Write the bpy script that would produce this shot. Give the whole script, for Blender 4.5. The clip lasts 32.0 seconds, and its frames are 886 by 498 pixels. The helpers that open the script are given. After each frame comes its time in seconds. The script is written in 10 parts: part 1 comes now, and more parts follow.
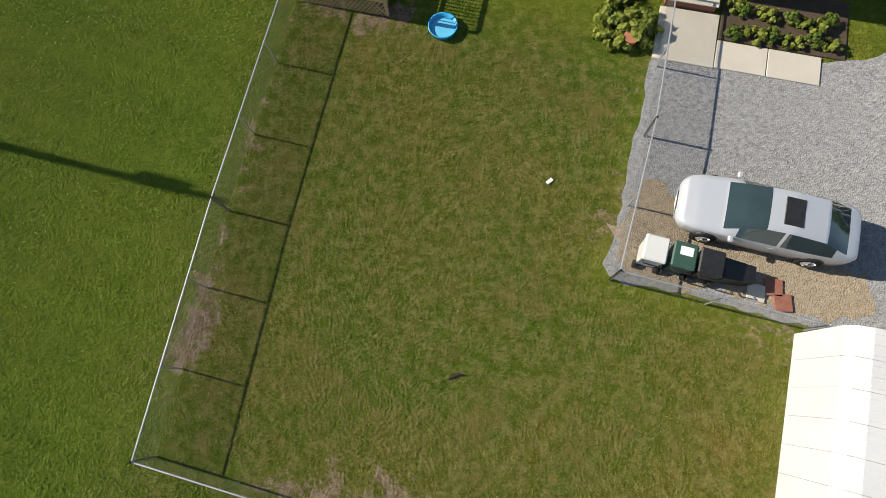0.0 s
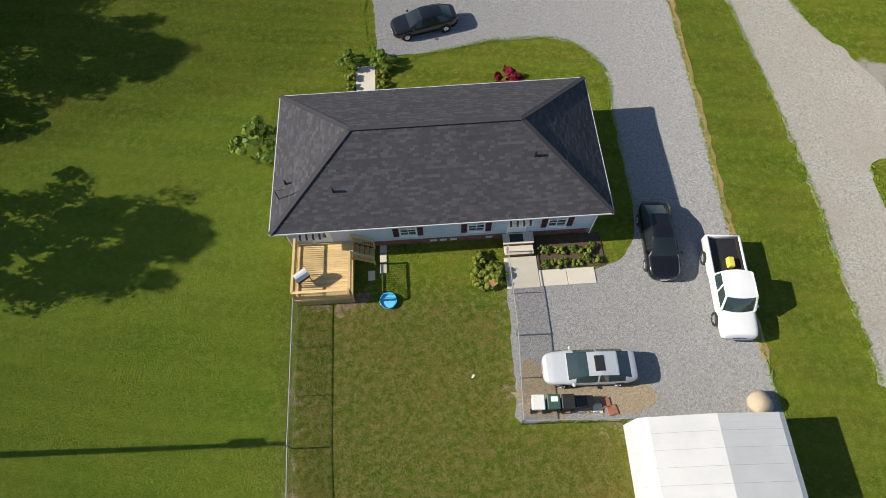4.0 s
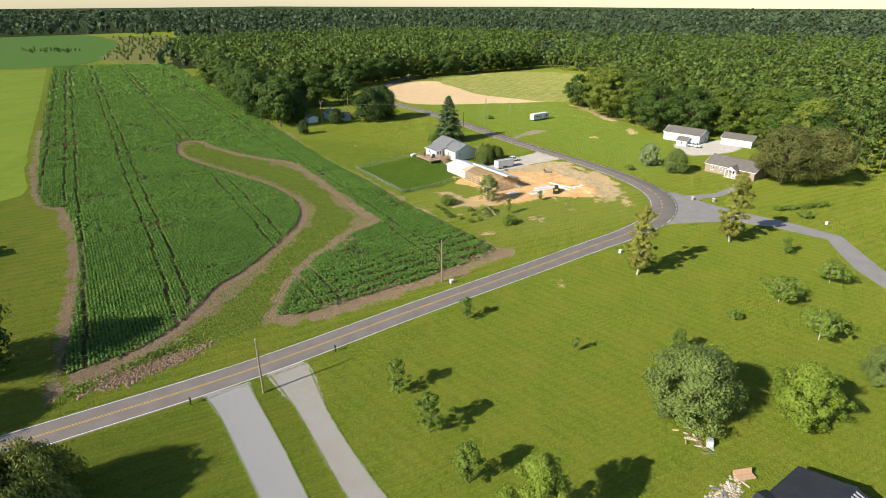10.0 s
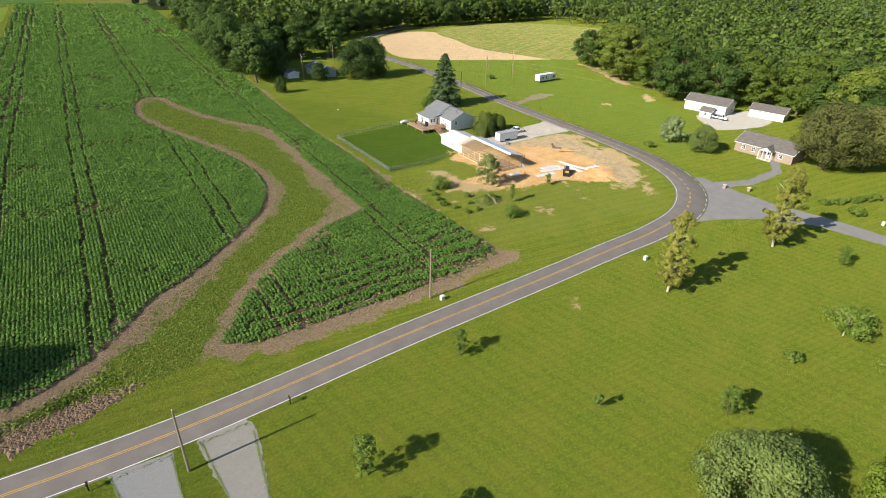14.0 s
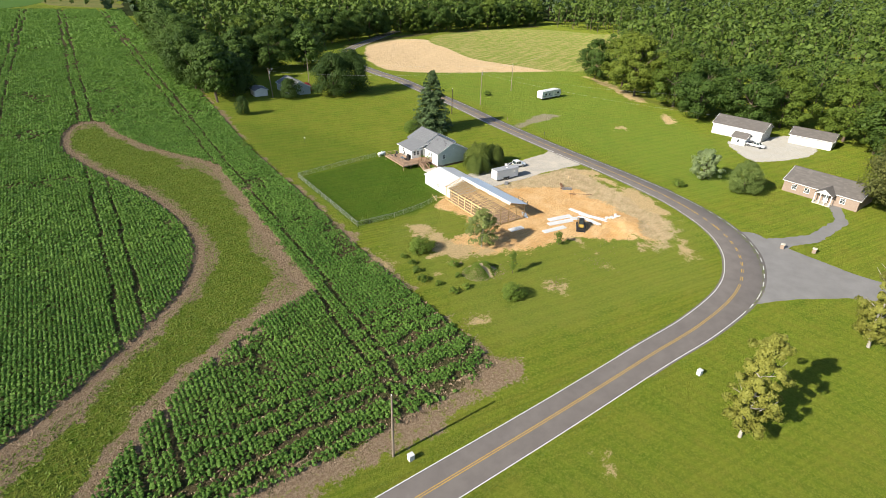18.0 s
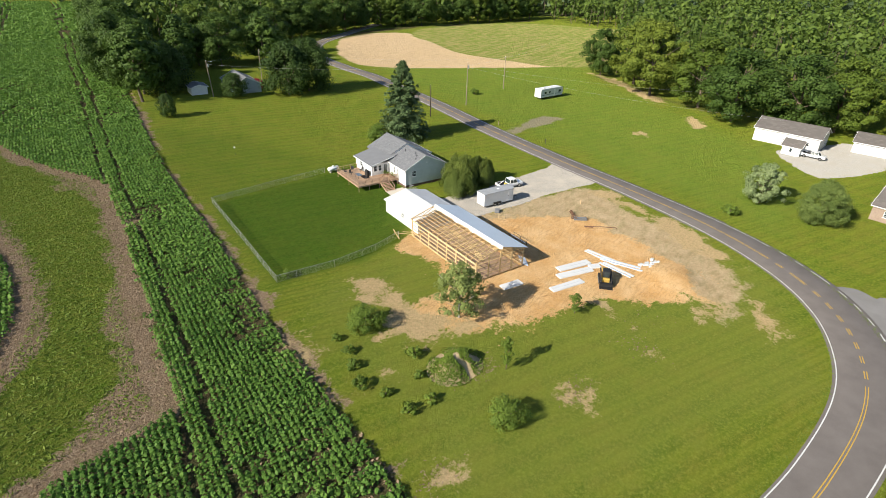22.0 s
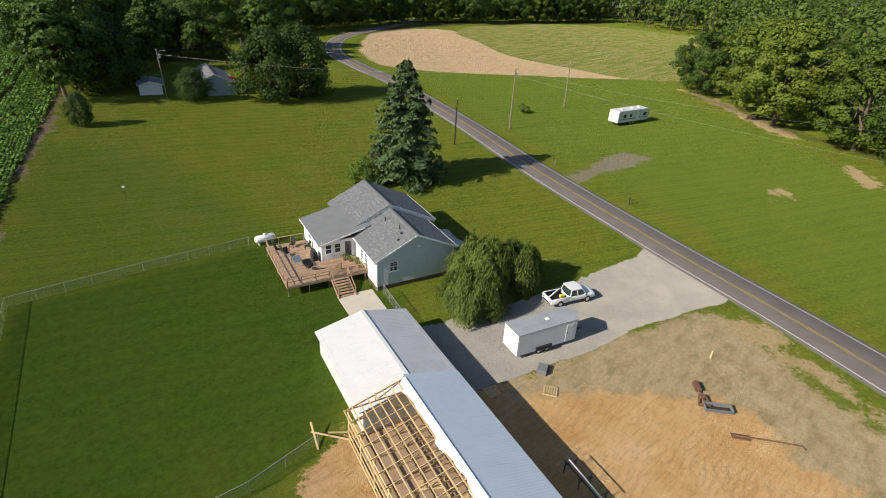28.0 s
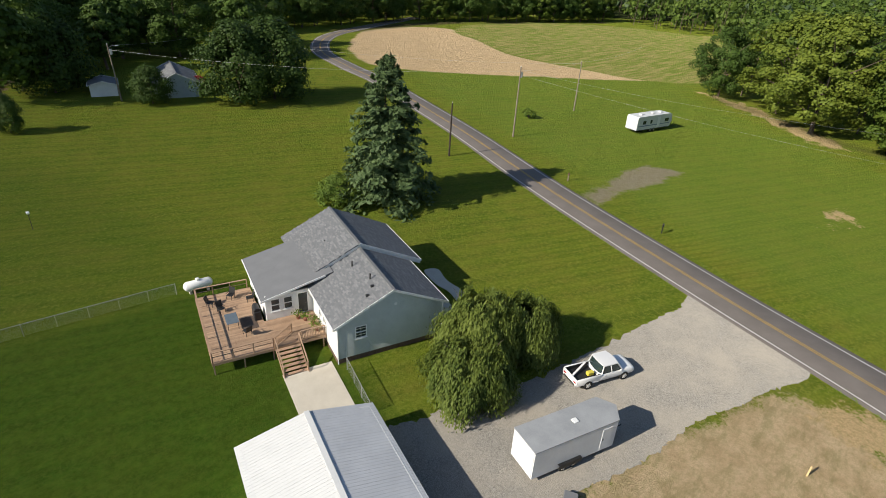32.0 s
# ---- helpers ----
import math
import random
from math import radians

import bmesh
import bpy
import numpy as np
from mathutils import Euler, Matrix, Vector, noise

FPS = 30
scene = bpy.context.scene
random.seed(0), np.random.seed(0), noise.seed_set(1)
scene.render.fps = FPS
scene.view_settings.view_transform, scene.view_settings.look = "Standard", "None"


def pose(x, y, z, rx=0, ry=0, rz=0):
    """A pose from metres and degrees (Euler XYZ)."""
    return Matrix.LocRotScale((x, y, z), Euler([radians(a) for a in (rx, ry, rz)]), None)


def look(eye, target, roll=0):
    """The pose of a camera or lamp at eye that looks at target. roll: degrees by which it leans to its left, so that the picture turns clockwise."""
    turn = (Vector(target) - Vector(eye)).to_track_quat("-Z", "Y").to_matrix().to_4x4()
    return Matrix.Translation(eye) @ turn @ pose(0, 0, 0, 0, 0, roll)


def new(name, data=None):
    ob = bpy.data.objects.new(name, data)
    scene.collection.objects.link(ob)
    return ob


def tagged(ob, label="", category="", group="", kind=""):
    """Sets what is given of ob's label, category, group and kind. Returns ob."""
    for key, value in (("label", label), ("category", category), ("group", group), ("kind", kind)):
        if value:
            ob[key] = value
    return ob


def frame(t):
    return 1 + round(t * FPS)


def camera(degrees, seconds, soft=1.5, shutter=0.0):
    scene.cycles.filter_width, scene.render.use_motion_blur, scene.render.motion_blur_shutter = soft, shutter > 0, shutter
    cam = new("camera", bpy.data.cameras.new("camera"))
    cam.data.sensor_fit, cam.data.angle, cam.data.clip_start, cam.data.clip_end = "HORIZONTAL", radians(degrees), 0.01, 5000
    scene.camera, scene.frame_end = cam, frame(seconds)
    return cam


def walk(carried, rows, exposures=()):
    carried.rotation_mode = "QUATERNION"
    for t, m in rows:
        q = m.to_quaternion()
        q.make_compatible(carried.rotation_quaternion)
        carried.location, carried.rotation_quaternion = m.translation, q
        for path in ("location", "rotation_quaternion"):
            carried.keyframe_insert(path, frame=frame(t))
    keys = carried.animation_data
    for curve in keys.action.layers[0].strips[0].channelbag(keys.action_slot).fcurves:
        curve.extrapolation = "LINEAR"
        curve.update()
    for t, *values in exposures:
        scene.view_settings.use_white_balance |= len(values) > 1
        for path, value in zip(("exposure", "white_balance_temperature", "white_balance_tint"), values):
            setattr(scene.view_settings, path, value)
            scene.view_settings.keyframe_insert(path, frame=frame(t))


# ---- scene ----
cam = camera(77.3, 32.0, 0.8)
METRES, EYE, TILT, LEAN, TURN = 216.0, 16.4, -75.7, 0.6, 0.0
PATH = [
    (0, (2.712, 0.472, 16.001), (2.614, 0.964, 14.065), -11.2),
    (0.5, (2.508, 0.642, 16.202), (2.458, 1.169, 14.273), -8.3),
    (1, (2.445, 0.808, 16.478), (2.45, 1.5, 14.602), -5.8),
    (1.5, (2.341, 0.902, 17.379), (2.392, 1.701, 15.547), -4.1),
    (2, (2.341, 0.995, 19.434), (2.421, 1.799, 17.604), -3.7),
    (2.5, (2.329, 0.992, 21.978), (2.446, 1.797, 20.151), -3.3),
    (4.5, (2.31, 0.517, 32.314), (2.551, 1.403, 30.537), -2.3),
    (5, (2.396, 0.449, 35.037), (2.691, 1.467, 33.341), -1.8),
    (5.5, (2.372, 0.497, 37.723), (2.794, 1.659, 36.15), -1.2),
    (6, (2.061, 0.075, 40.439), (2.679, 1.342, 39.021), -0.7),
    (6.5, (2.068, -0.324, 43.359), (2.907, 0.986, 42.101), -0.7),
    (7, (1.899, -0.837, 45.892), (2.974, 0.461, 44.814), -0.5),
    (7.5, (1.237, -1.084, 48.081), (2.517, 0.171, 47.193), -0.4),
    (8, (0.971, -1.108, 49.852), (2.315, 0.131, 49.041), -0.2),
    (8.5, (1.383, -0.628, 51.621), (2.76, 0.575, 50.812), -0.1),
    (9, (2.305, 0.25, 53.278), (3.7, 1.433, 52.47), -0.0),
    (9.5, (3.601, 1.185, 54.09), (5.004, 2.357, 53.281), 0.0),
    (10, (5.025, 2.268, 54.384), (6.433, 3.436, 53.575), 0.0),
    (10.5, (6.933, 3.724, 54.692), (8.342, 4.888, 53.88), 0.2),
    (11, (8.849, 5.224, 54.685), (10.247, 6.375, 53.836), 0.4),
    (11.5, (11.203, 7.121, 54.656), (12.56, 8.235, 53.698), 0.5),
    (12, (13.674, 9.044, 54.59), (15.027, 10.152, 53.619), 0.7),
    (12.5, (16.13, 11.116, 54.386), (17.487, 12.221, 53.418), 0.8),
    (13, (18.824, 13.201, 54.25), (20.184, 14.304, 53.284), 1.0),
    (13.5, (21.515, 15.4, 54.132), (22.879, 16.502, 53.169), 1.4),
    (14, (24.462, 17.593, 54.101), (25.827, 18.694, 53.139), 1.6),
    (14.5, (27.747, 19.896, 54.131), (29.112, 20.997, 53.17), 1.7),
    (16.5, (42.77, 29.232, 55.185), (44.127, 30.341, 54.22), 1.3),
    (17, (46.214, 31.738, 54.601), (47.576, 32.847, 53.644), 1.1),
    (17.5, (49.934, 34.488, 53.708), (51.303, 35.59, 52.753), 1.2),
    (18, (53.62, 37.146, 52.83), (54.991, 38.245, 51.875), 1.5),
    (18.5, (57.569, 39.688, 51.657), (58.939, 40.786, 50.699), 1.4),
    (19, (61.625, 41.981, 50.465), (62.996, 43.074, 49.504), 1.4),
    (19.5, (65.765, 44.441, 48.988), (67.14, 45.529, 48.027), 1.4),
    (20, (69.846, 46.961, 47.445), (71.224, 48.046, 46.483), 1.6),
    (20.5, (74.021, 49.559, 46.099), (75.396, 50.643, 45.134), 1.6),
    (21, (78.182, 52.255, 45.098), (79.555, 53.338, 44.128), 1.7),
    (21.5, (81.918, 54.878, 43.975), (83.303, 55.957, 43.018), 1.8),
    (22, (86.031, 57.369, 42.986), (87.42, 58.451, 42.038), 1.7),
    (22.5, (90.452, 60.027, 42.497), (91.839, 61.105, 41.542), 1.8),
    (23, (95.028, 63.121, 42.232), (96.412, 64.191, 41.262), 2.1),
    (23.5, (99.015, 65.986, 41.82), (100.343, 67.125, 40.85), 2.5),
    (24, (103.204, 68.643, 41.378), (104.531, 69.783, 40.41), 2.7),
    (24.5, (107.361, 71.442, 41.023), (108.688, 72.586, 40.058), 2.8),
    (25, (111.387, 74.338, 40.487), (112.716, 75.483, 39.526), 3.0),
    (25.5, (115.219, 77.044, 39.755), (116.549, 78.191, 38.797), 3.2),
    (27.5, (128.691, 85.932, 34.69), (129.985, 87.132, 33.747), 3.3),
    (28, (131.061, 87.668, 33.858), (132.349, 88.872, 32.914), 3.4),
    (28.5, (133.242, 89.236, 33.063), (134.527, 90.444, 32.121), 3.4),
    (29, (135.207, 90.67, 32.311), (136.487, 91.883, 31.369), 3.4),
    (29.5, (136.962, 92.157, 31.603), (138.241, 93.373, 30.661), 3.5),
    (30, (138.612, 93.559, 31.033), (139.895, 94.771, 30.092), 3.4),
    (30.5, (140.048, 94.907, 30.677), (141.338, 96.112, 29.737), 3.4),
    (31, (141.426, 96.152, 30.518), (142.718, 97.353, 29.577), 3.4),
    (31.5, (142.68, 97.277, 30.428), (143.971, 98.482, 29.489), 3.4),
    (32, (143.809, 98.439, 30.313), (145.102, 99.643, 29.375), 3.6),
]
EXPOSURES = ((0.0, 0.68), (2.5, 0.74), (5.0, 0.86), (6.2, 1.04), (7.5, 1.0), (9.0, 1.0), (12.0, 0.96), (14.5, 0.96), (20.0, 1.03), (23.0, 0.78), (25.0, 0.58), (32.0, 0.5))
walk(cam, [(t, look(eye, target, roll)) for t, eye, target, roll in PATH], EXPOSURES)

# ---- daylight ----
SUN_EL = radians(31.0)
SUN_DIR = Vector((-0.968 * math.cos(SUN_EL), 0.25 * math.cos(SUN_EL), math.sin(SUN_EL)))
world = bpy.data.worlds.new("sky_world")
scene.world = world
world.use_nodes = True
wn = world.node_tree
sky = wn.nodes.new("ShaderNodeTexSky")
sky.sky_type = "NISHITA"
sky.sun_disc = False
sky.sun_elevation = SUN_EL
sky.sun_rotation = math.atan2(-0.968, 0.25)
sky.altitude, sky.air_density, sky.dust_density, sky.ozone_density = 150, 1.0, 0.4, 1.0
wn.links.new(sky.outputs[0], wn.nodes["Background"].inputs[0])
wn.nodes["Background"].inputs[1].default_value = 0.075
sun_data = bpy.data.lights.new("sun", "SUN")
sun_data.energy, sun_data.angle, sun_data.color = 4.3, radians(0.55), (1.0, 0.92, 0.78)
sun = new("sun", sun_data)
sun.matrix_world = look((0, 0, 0), -SUN_DIR) 

# ---- mesh helpers ----
def grid_mesh(name, verts, faces, material=None, smooth=False):
    me = bpy.data.meshes.new(name)
    verts = np.asarray(verts, dtype=np.float32).reshape(-1, 3)
    faces = np.asarray(faces, dtype=np.int32)
    n, k = faces.shape
    me.vertices.add(len(verts))
    me.vertices.foreach_set("co", verts.ravel())
    me.loops.add(n * k)
    me.loops.foreach_set("vertex_index", faces.ravel())
    me.polygons.add(n)
    me.polygons.foreach_set("loop_start", np.arange(0, n * k, k, dtype=np.int32))
    me.update(calc_edges=True)
    if smooth:
        me.polygons.foreach_set("use_smooth", np.ones(n, dtype=bool))
    if material:
        me.materials.append(material)
    return me


def attribute(me, name, values):
    a = me.attributes.new(name, "FLOAT", "POINT")
    a.data.foreach_set("value", np.asarray(values, dtype=np.float32))


def thing(name, m=None, label="", category="", group="", kind=""):
    ob = new(name)
    ob.empty_display_size = 0.2
    if m is not None:
        ob.matrix_world = m
    return tagged(ob, label, category, group, kind)


def part(name, bm, material, parent=None, label="", m=None, smooth=False):
    """Link a bmesh or a mesh as one object under parent, in parent's own axes."""
    if isinstance(bm, bpy.types.Mesh):
        me = bm
    else:
        me = bpy.data.meshes.new(name)
        bm.normal_update()
        bm.to_mesh(me)
        bm.free()
        if smooth:
            me.polygons.foreach_set("use_smooth", np.ones(len(me.polygons), dtype=bool))
    if material and not me.materials:
        me.materials.append(material)
    ob = new(name, me)
    if parent:
        ob.parent = parent
    if m is not None:
        ob.matrix_basis = m
    if label:
        ob["label"] = label
    return ob


def box(x0, y0, z0, x1, y1, z1, bm=None, bevel=0.0):
    """An axis-parallel block, its edges rounded by bevel."""
    bm = bm or bmesh.new()
    vs = [bm.verts.new(p) for p in ((x0, y0, z0), (x1, y0, z0), (x1, y1, z0), (x0, y1, z0), (x0, y0, z1), (x1, y0, z1), (x1, y1, z1), (x0, y1, z1))]
    fs = [bm.faces.new([vs[i] for i in f]) for f in ((0, 3, 2, 1), (4, 5, 6, 7), (0, 1, 5, 4), (1, 2, 6, 5), (2, 3, 7, 6), (3, 0, 4, 7))]
    if bevel:
        bmesh.ops.bevel(bm, geom=list({e for f in fs for e in f.edges}), offset=bevel, segments=1, affect="EDGES")
    return bm


def beam(a, b, w, h=None, bm=None):
    """A square bar from a to b."""
    bm = bm or bmesh.new()
    h = h or w
    a, b = Vector(a), Vector(b)
    d = (b - a).normalized()
    side = d.cross(Vector((0, 0, 1)))
    side = side.normalized() if side.length > 1e-4 else Vector((1, 0, 0))
    up = side.cross(d)
    ring = [(-w / 2, -h / 2), (w / 2, -h / 2), (w / 2, h / 2), (-w / 2, h / 2)]
    va = [bm.verts.new(a + side * u + up * v) for u, v in ring]
    vb = [bm.verts.new(b + side * u + up * v) for u, v in ring]
    bm.faces.new(va)
    bm.faces.new(vb[::-1])
    for i in range(4):
        bm.faces.new((va[i], vb[i], vb[(i + 1) % 4], va[(i + 1) % 4]))
    bmesh.ops.recalc_face_normals(bm, faces=bm.faces[:])
    return bm


def tube(points, radii, sides=8, bm=None, cap=True):
    """A round bar through points with a radius at each."""
    bm = bm or bmesh.new()
    pts = [Vector(p) for p in points]
    rings = []
    for i, p in enumerate(pts):
        d = (pts[min(i + 1, len(pts) - 1)] - pts[max(i - 1, 0)]).normalized()
        u = d.cross(Vector((0, 0, 1)))
        u = u.normalized() if u.length > 1e-3 else Vector((1, 0, 0))
        v = u.cross(d)
        r = radii[i] if hasattr(radii, "__len__") else radii
        rings.append([bm.verts.new(p + (u * math.cos(k * math.tau / sides) + v * math.sin(k * math.tau / sides)) * r) for k in range(sides)])
    for a, b in zip(rings, rings[1:]):
        for k in range(sides):
            bm.faces.new((a[k], a[(k + 1) % sides], b[(k + 1) % sides], b[k]))
    if cap:
        bm.faces.new(rings[0][::-1])
        bm.faces.new(rings[-1])
    return bm


def prism(outline, z0, z1, bm=None):
    """A flat outline in x and y, raised from z0 to z1."""
    bm = bm or bmesh.new()
    lo = [bm.verts.new((x, y, z0)) for x, y in outline]
    hi = [bm.verts.new((x, y, z1)) for x, y in outline]
    n = len(lo)
    bm.faces.new(hi)
    bm.faces.new(lo[::-1])
    for i in range(n):
        bm.faces.new((lo[i], lo[(i + 1) % n], hi[(i + 1) % n], hi[i]))
    bmesh.ops.recalc_face_normals(bm, faces=bm.faces[:])
    return bm


def extrude_x(profile, x0, x1, bm=None):
    """An outline in y and z, drawn out along x."""
    bm = bm or bmesh.new()
    a = [bm.verts.new((x0, y, z)) for y, z in profile]
    b = [bm.verts.new((x1, y, z)) for y, z in profile]
    n = len(a)
    bm.faces.new(a)
    bm.faces.new(b[::-1])
    for i in range(n):
        bm.faces.new((a[i], a[(i + 1) % n], b[(i + 1) % n], b[i]))
    bmesh.ops.recalc_face_normals(bm, faces=bm.faces[:])
    return bm


def slab(corners, thickness, bm=None):
    """A flat sheet through corners in space, with a thickness below it."""
    bm = bm or bmesh.new()
    c = [Vector(p) for p in corners]
    n = (c[1] - c[0]).cross(c[2] - c[0]).normalized()
    if n.z < 0:
        n = -n
    hi = [bm.verts.new(p) for p in c]
    lo = [bm.verts.new(p - n * thickness) for p in c]
    bm.faces.new(hi)
    bm.faces.new(lo[::-1])
    for i in range(len(c)):
        j = (i + 1) % len(c)
        bm.faces.new((hi[i], lo[i], lo[j], hi[j]))
    bmesh.ops.recalc_face_normals(bm, faces=bm.faces[:])
    return bm


def spline(points, step=1.0, closed=False):
    """A smooth line through a few points, sampled about every step metres."""
    p = [np.array(q, float) for q in points]
    n = len(p)
    out = []
    for i in range(n if closed else n - 1):
        if closed:
            a, b, c, d = p[i - 1], p[i], p[(i + 1) % n], p[(i + 2) % n]
        else:
            b, c = p[i], p[i + 1]
            a, d = p[i - 1] if i else 2 * b - c, p[i + 2] if i + 2 < n else 2 * c - b
        k = max(1, int(np.linalg.norm(c - b) / step))
        for s in np.arange(k) / k:
            out.append(0.5 * (2 * b + (c - a) * s + (2 * a - 5 * b + 4 * c - d) * s * s + (3 * b - a - 3 * c + d) * s ** 3))
    if not closed:
        out.append(p[-1])
    return np.array(out)


def line_distance(points, line):
    best = np.full(len(points), 1e9)
    for a, b in zip(line, line[1:]):
        d = b - a
        t = np.clip(((points - a) @ d) / max(d @ d, 1e-9), 0, 1)
        best = np.minimum(best, np.hypot(*(points - a - t[:, None] * d).T))
    return best


def inside(points, outline):
    hit = np.zeros(len(points), bool)
    x, y = points.T
    for (x0, y0), (x1, y1) in zip(outline, np.roll(outline, -1, 0)):
        if y0 == y1:
            continue
        cross = (y0 > y) != (y1 > y)
        hit ^= cross & (x < (x1 - x0) * (y - y0) / (y1 - y0) + x0)
    return hit


def area_distance(points, outline):
    """Metres inside an outline, negative outside."""
    d = line_distance(points, np.vstack([outline, outline[:1]]))
    return np.where(inside(points, outline), d, -d)


# ---- materials ----
def nodes_of(name, rough=0.8, metal=0.0, spec=0.5):
    m = bpy.data.materials.new(name)
    m.use_nodes = True
    nt = m.node_tree
    b = nt.nodes["Principled BSDF"]
    b.inputs["Roughness"].default_value = rough
    b.inputs["Metallic"].default_value = metal
    b.inputs["Specular IOR Level"].default_value = spec
    return m, nt, b


def noise_of(nt, scale, detail=4.0, rough=0.6, vector=None, stretch=None):
    n = nt.nodes.new("ShaderNodeTexNoise")
    n.inputs["Scale"].default_value = scale
    n.inputs["Detail"].default_value = detail
    n.inputs["Roughness"].default_value = rough
    if vector is None:
        vector = nt.nodes.new("ShaderNodeNewGeometry").outputs["Position"]
    if stretch:
        mp = nt.nodes.new("ShaderNodeMapping")
        mp.inputs["Scale"].default_value = stretch[:3]
        if len(stretch) > 3:
            mp.inputs["Rotation"].default_value = (0, 0, stretch[3])
        nt.links.new(vector, mp.inputs["Vector"])
        vector = mp.outputs[0]
    nt.links.new(vector, n.inputs["Vector"])
    return n.outputs["Fac"]


def ramp_of(nt, fac, lo, hi):
    r = nt.nodes.new("ShaderNodeMapRange")
    r.inputs["From Min"].default_value, r.inputs["From Max"].default_value = lo, hi
    nt.links.new(fac, r.inputs["Value"])
    return r.outputs[0]


def mix_of(nt, fac, a, b):
    m = nt.nodes.new("ShaderNodeMix")
    m.data_type = "RGBA"
    for sock, v in ((m.inputs["Factor"], fac), (m.inputs["A"], a), (m.inputs["B"], b)):
        if isinstance(v, (int, float)):
            sock.default_value = v
        elif isinstance(v, tuple):
            sock.default_value = (*v, 1)
        else:
            nt.links.new(v, sock)
    return m.outputs["Result"]


def math_of(nt, op, a, b=0.0):
    m = nt.nodes.new("ShaderNodeMath")
    m.operation = op
    for sock, v in ((m.inputs[0], a), (m.inputs[1], b)):
        if isinstance(v, (int, float)):
            sock.default_value = v
        else:
            nt.links.new(v, sock)
    return m.outputs[0]


def bump_of(nt, b, height, strength=0.4, dist=0.05):
    n = nt.nodes.new("ShaderNodeBump")
    n.inputs["Strength"].default_value = strength
    n.inputs["Distance"].default_value = dist
    nt.links.new(height, n.inputs["Height"])
    nt.links.new(n.outputs[0], b.inputs["Normal"])


def surface(name, c1, c2, scale=3.0, fine=40.0, rough=0.8, metal=0.0, bump=0.3, dist=0.02, spec=0.4, stretch=None, vary=0.0):
    """A surface of two tones at two scales, with fine relief. vary: how far pieces differ from each other."""
    m, nt, b = nodes_of(name, rough, metal, spec)
    big, small = noise_of(nt, scale, stretch=stretch), noise_of(nt, fine, 3.0, stretch=stretch)
    mixed = math_of(nt, "ADD", math_of(nt, "MULTIPLY", ramp_of(nt, big, 0.3, 0.7), 0.6), math_of(nt, "MULTIPLY", ramp_of(nt, small, 0.3, 0.7), 0.4))
    col = mix_of(nt, mixed, c1, c2)
    if vary:
        info = nt.nodes.new("ShaderNodeObjectInfo").outputs["Random"]
        hsv = nt.nodes.new("ShaderNodeHueSaturation")
        nt.links.new(ramp_of(nt, info, 0, 1), hsv.inputs["Value"])
        hsv.inputs["Value"].links[0].from_node.inputs["To Min"].default_value = 1 - vary
        hsv.inputs["Value"].links[0].from_node.inputs["To Max"].default_value = 1 + vary
        nt.links.new(col, hsv.inputs["Color"])
        col = hsv.outputs[0]
    nt.links.new(col, b.inputs["Base Color"])
    if bump:
        bump_of(nt, b, small, bump, dist)
    return m


def leaf_material(name, dark, light, scale=0.25):
    """Foliage: each leaf has its own tone, and lets some light through."""
    m, nt, b = nodes_of(name, 0.6, 0, 0.2)
    isl = nt.nodes.new("ShaderNodeNewGeometry").outputs["Random Per Island"]
    big = ramp_of(nt, noise_of(nt, scale, 3.0), 0.35, 0.65)
    info = nt.nodes.new("ShaderNodeObjectInfo").outputs["Random"]
    f = math_of(nt, "ADD", math_of(nt, "MULTIPLY", isl, 0.42), math_of(nt, "ADD", math_of(nt, "MULTIPLY", big, 0.28), math_of(nt, "MULTIPLY", info, 0.3)))
    col = mix_of(nt, f, dark, light)
    nt.links.new(col, b.inputs["Base Color"])
    tr = nt.nodes.new("ShaderNodeBsdfTranslucent")
    nt.links.new(col, tr.inputs["Color"])
    mx = nt.nodes.new("ShaderNodeMixShader")
    mx.inputs[0].default_value = 0.3
    nt.links.new(b.outputs[0], mx.inputs[1])
    nt.links.new(tr.outputs[0], mx.inputs[2])
    nt.links.new(mx.outputs[0], nt.nodes["Material Output"].inputs["Surface"])
    return m


def glass_material(name, tint=(0.03, 0.04, 0.045)):
    m, nt, b = nodes_of(name, 0.06, 0.0, 0.8)
    nt.links.new(mix_of(nt, ramp_of(nt, noise_of(nt, 0.8), 0.3, 0.7), tint, tuple(1.5 * c for c in tint)), b.inputs["Base Color"])
    return m

# ---- plan of the ground ----
FIELD_W = spline([(19, 90), (21, 95.7), (28.5, 112), (40.7, 144), (50.6, 181), (54, 217), (120, 420), (193, 642)], 4)
FIELD_E = spline([(108, 69.2), (112, 83), (117.3, 104), (123.6, 124), (130.5, 147), (139, 176), (160, 235), (193, 325), (256, 515), (277, 575)], 4)
WATERWAY_L = spline([(19, 96), (31, 93), (43, 96.5), (54, 104), (62, 106.5), (71, 111), (81, 116.8), (89, 122.5), (96.6, 132.5), (100.6, 143), (103, 158), (103, 178), (102.3, 200), (103.5, 216), (108, 229), (113, 237), (117, 240)], 2)
WATERWAY_R = spline([(117, 240), (121, 236), (119.5, 222), (119.5, 205), (121.5, 190), (124.6, 176), (120.5, 160), (115, 144), (105.5, 116.5), (102, 106.2), (92.6, 105.6), (86, 103.6), (79.5, 101.8), (74, 99.5), (65.5, 94.8), (58, 88.5), (54, 85.5)], 2)
FIELD_S = spline([(54, 85.5), (59, 81), (71, 77.3), (92, 71.6), (108, 69.2)], 2)
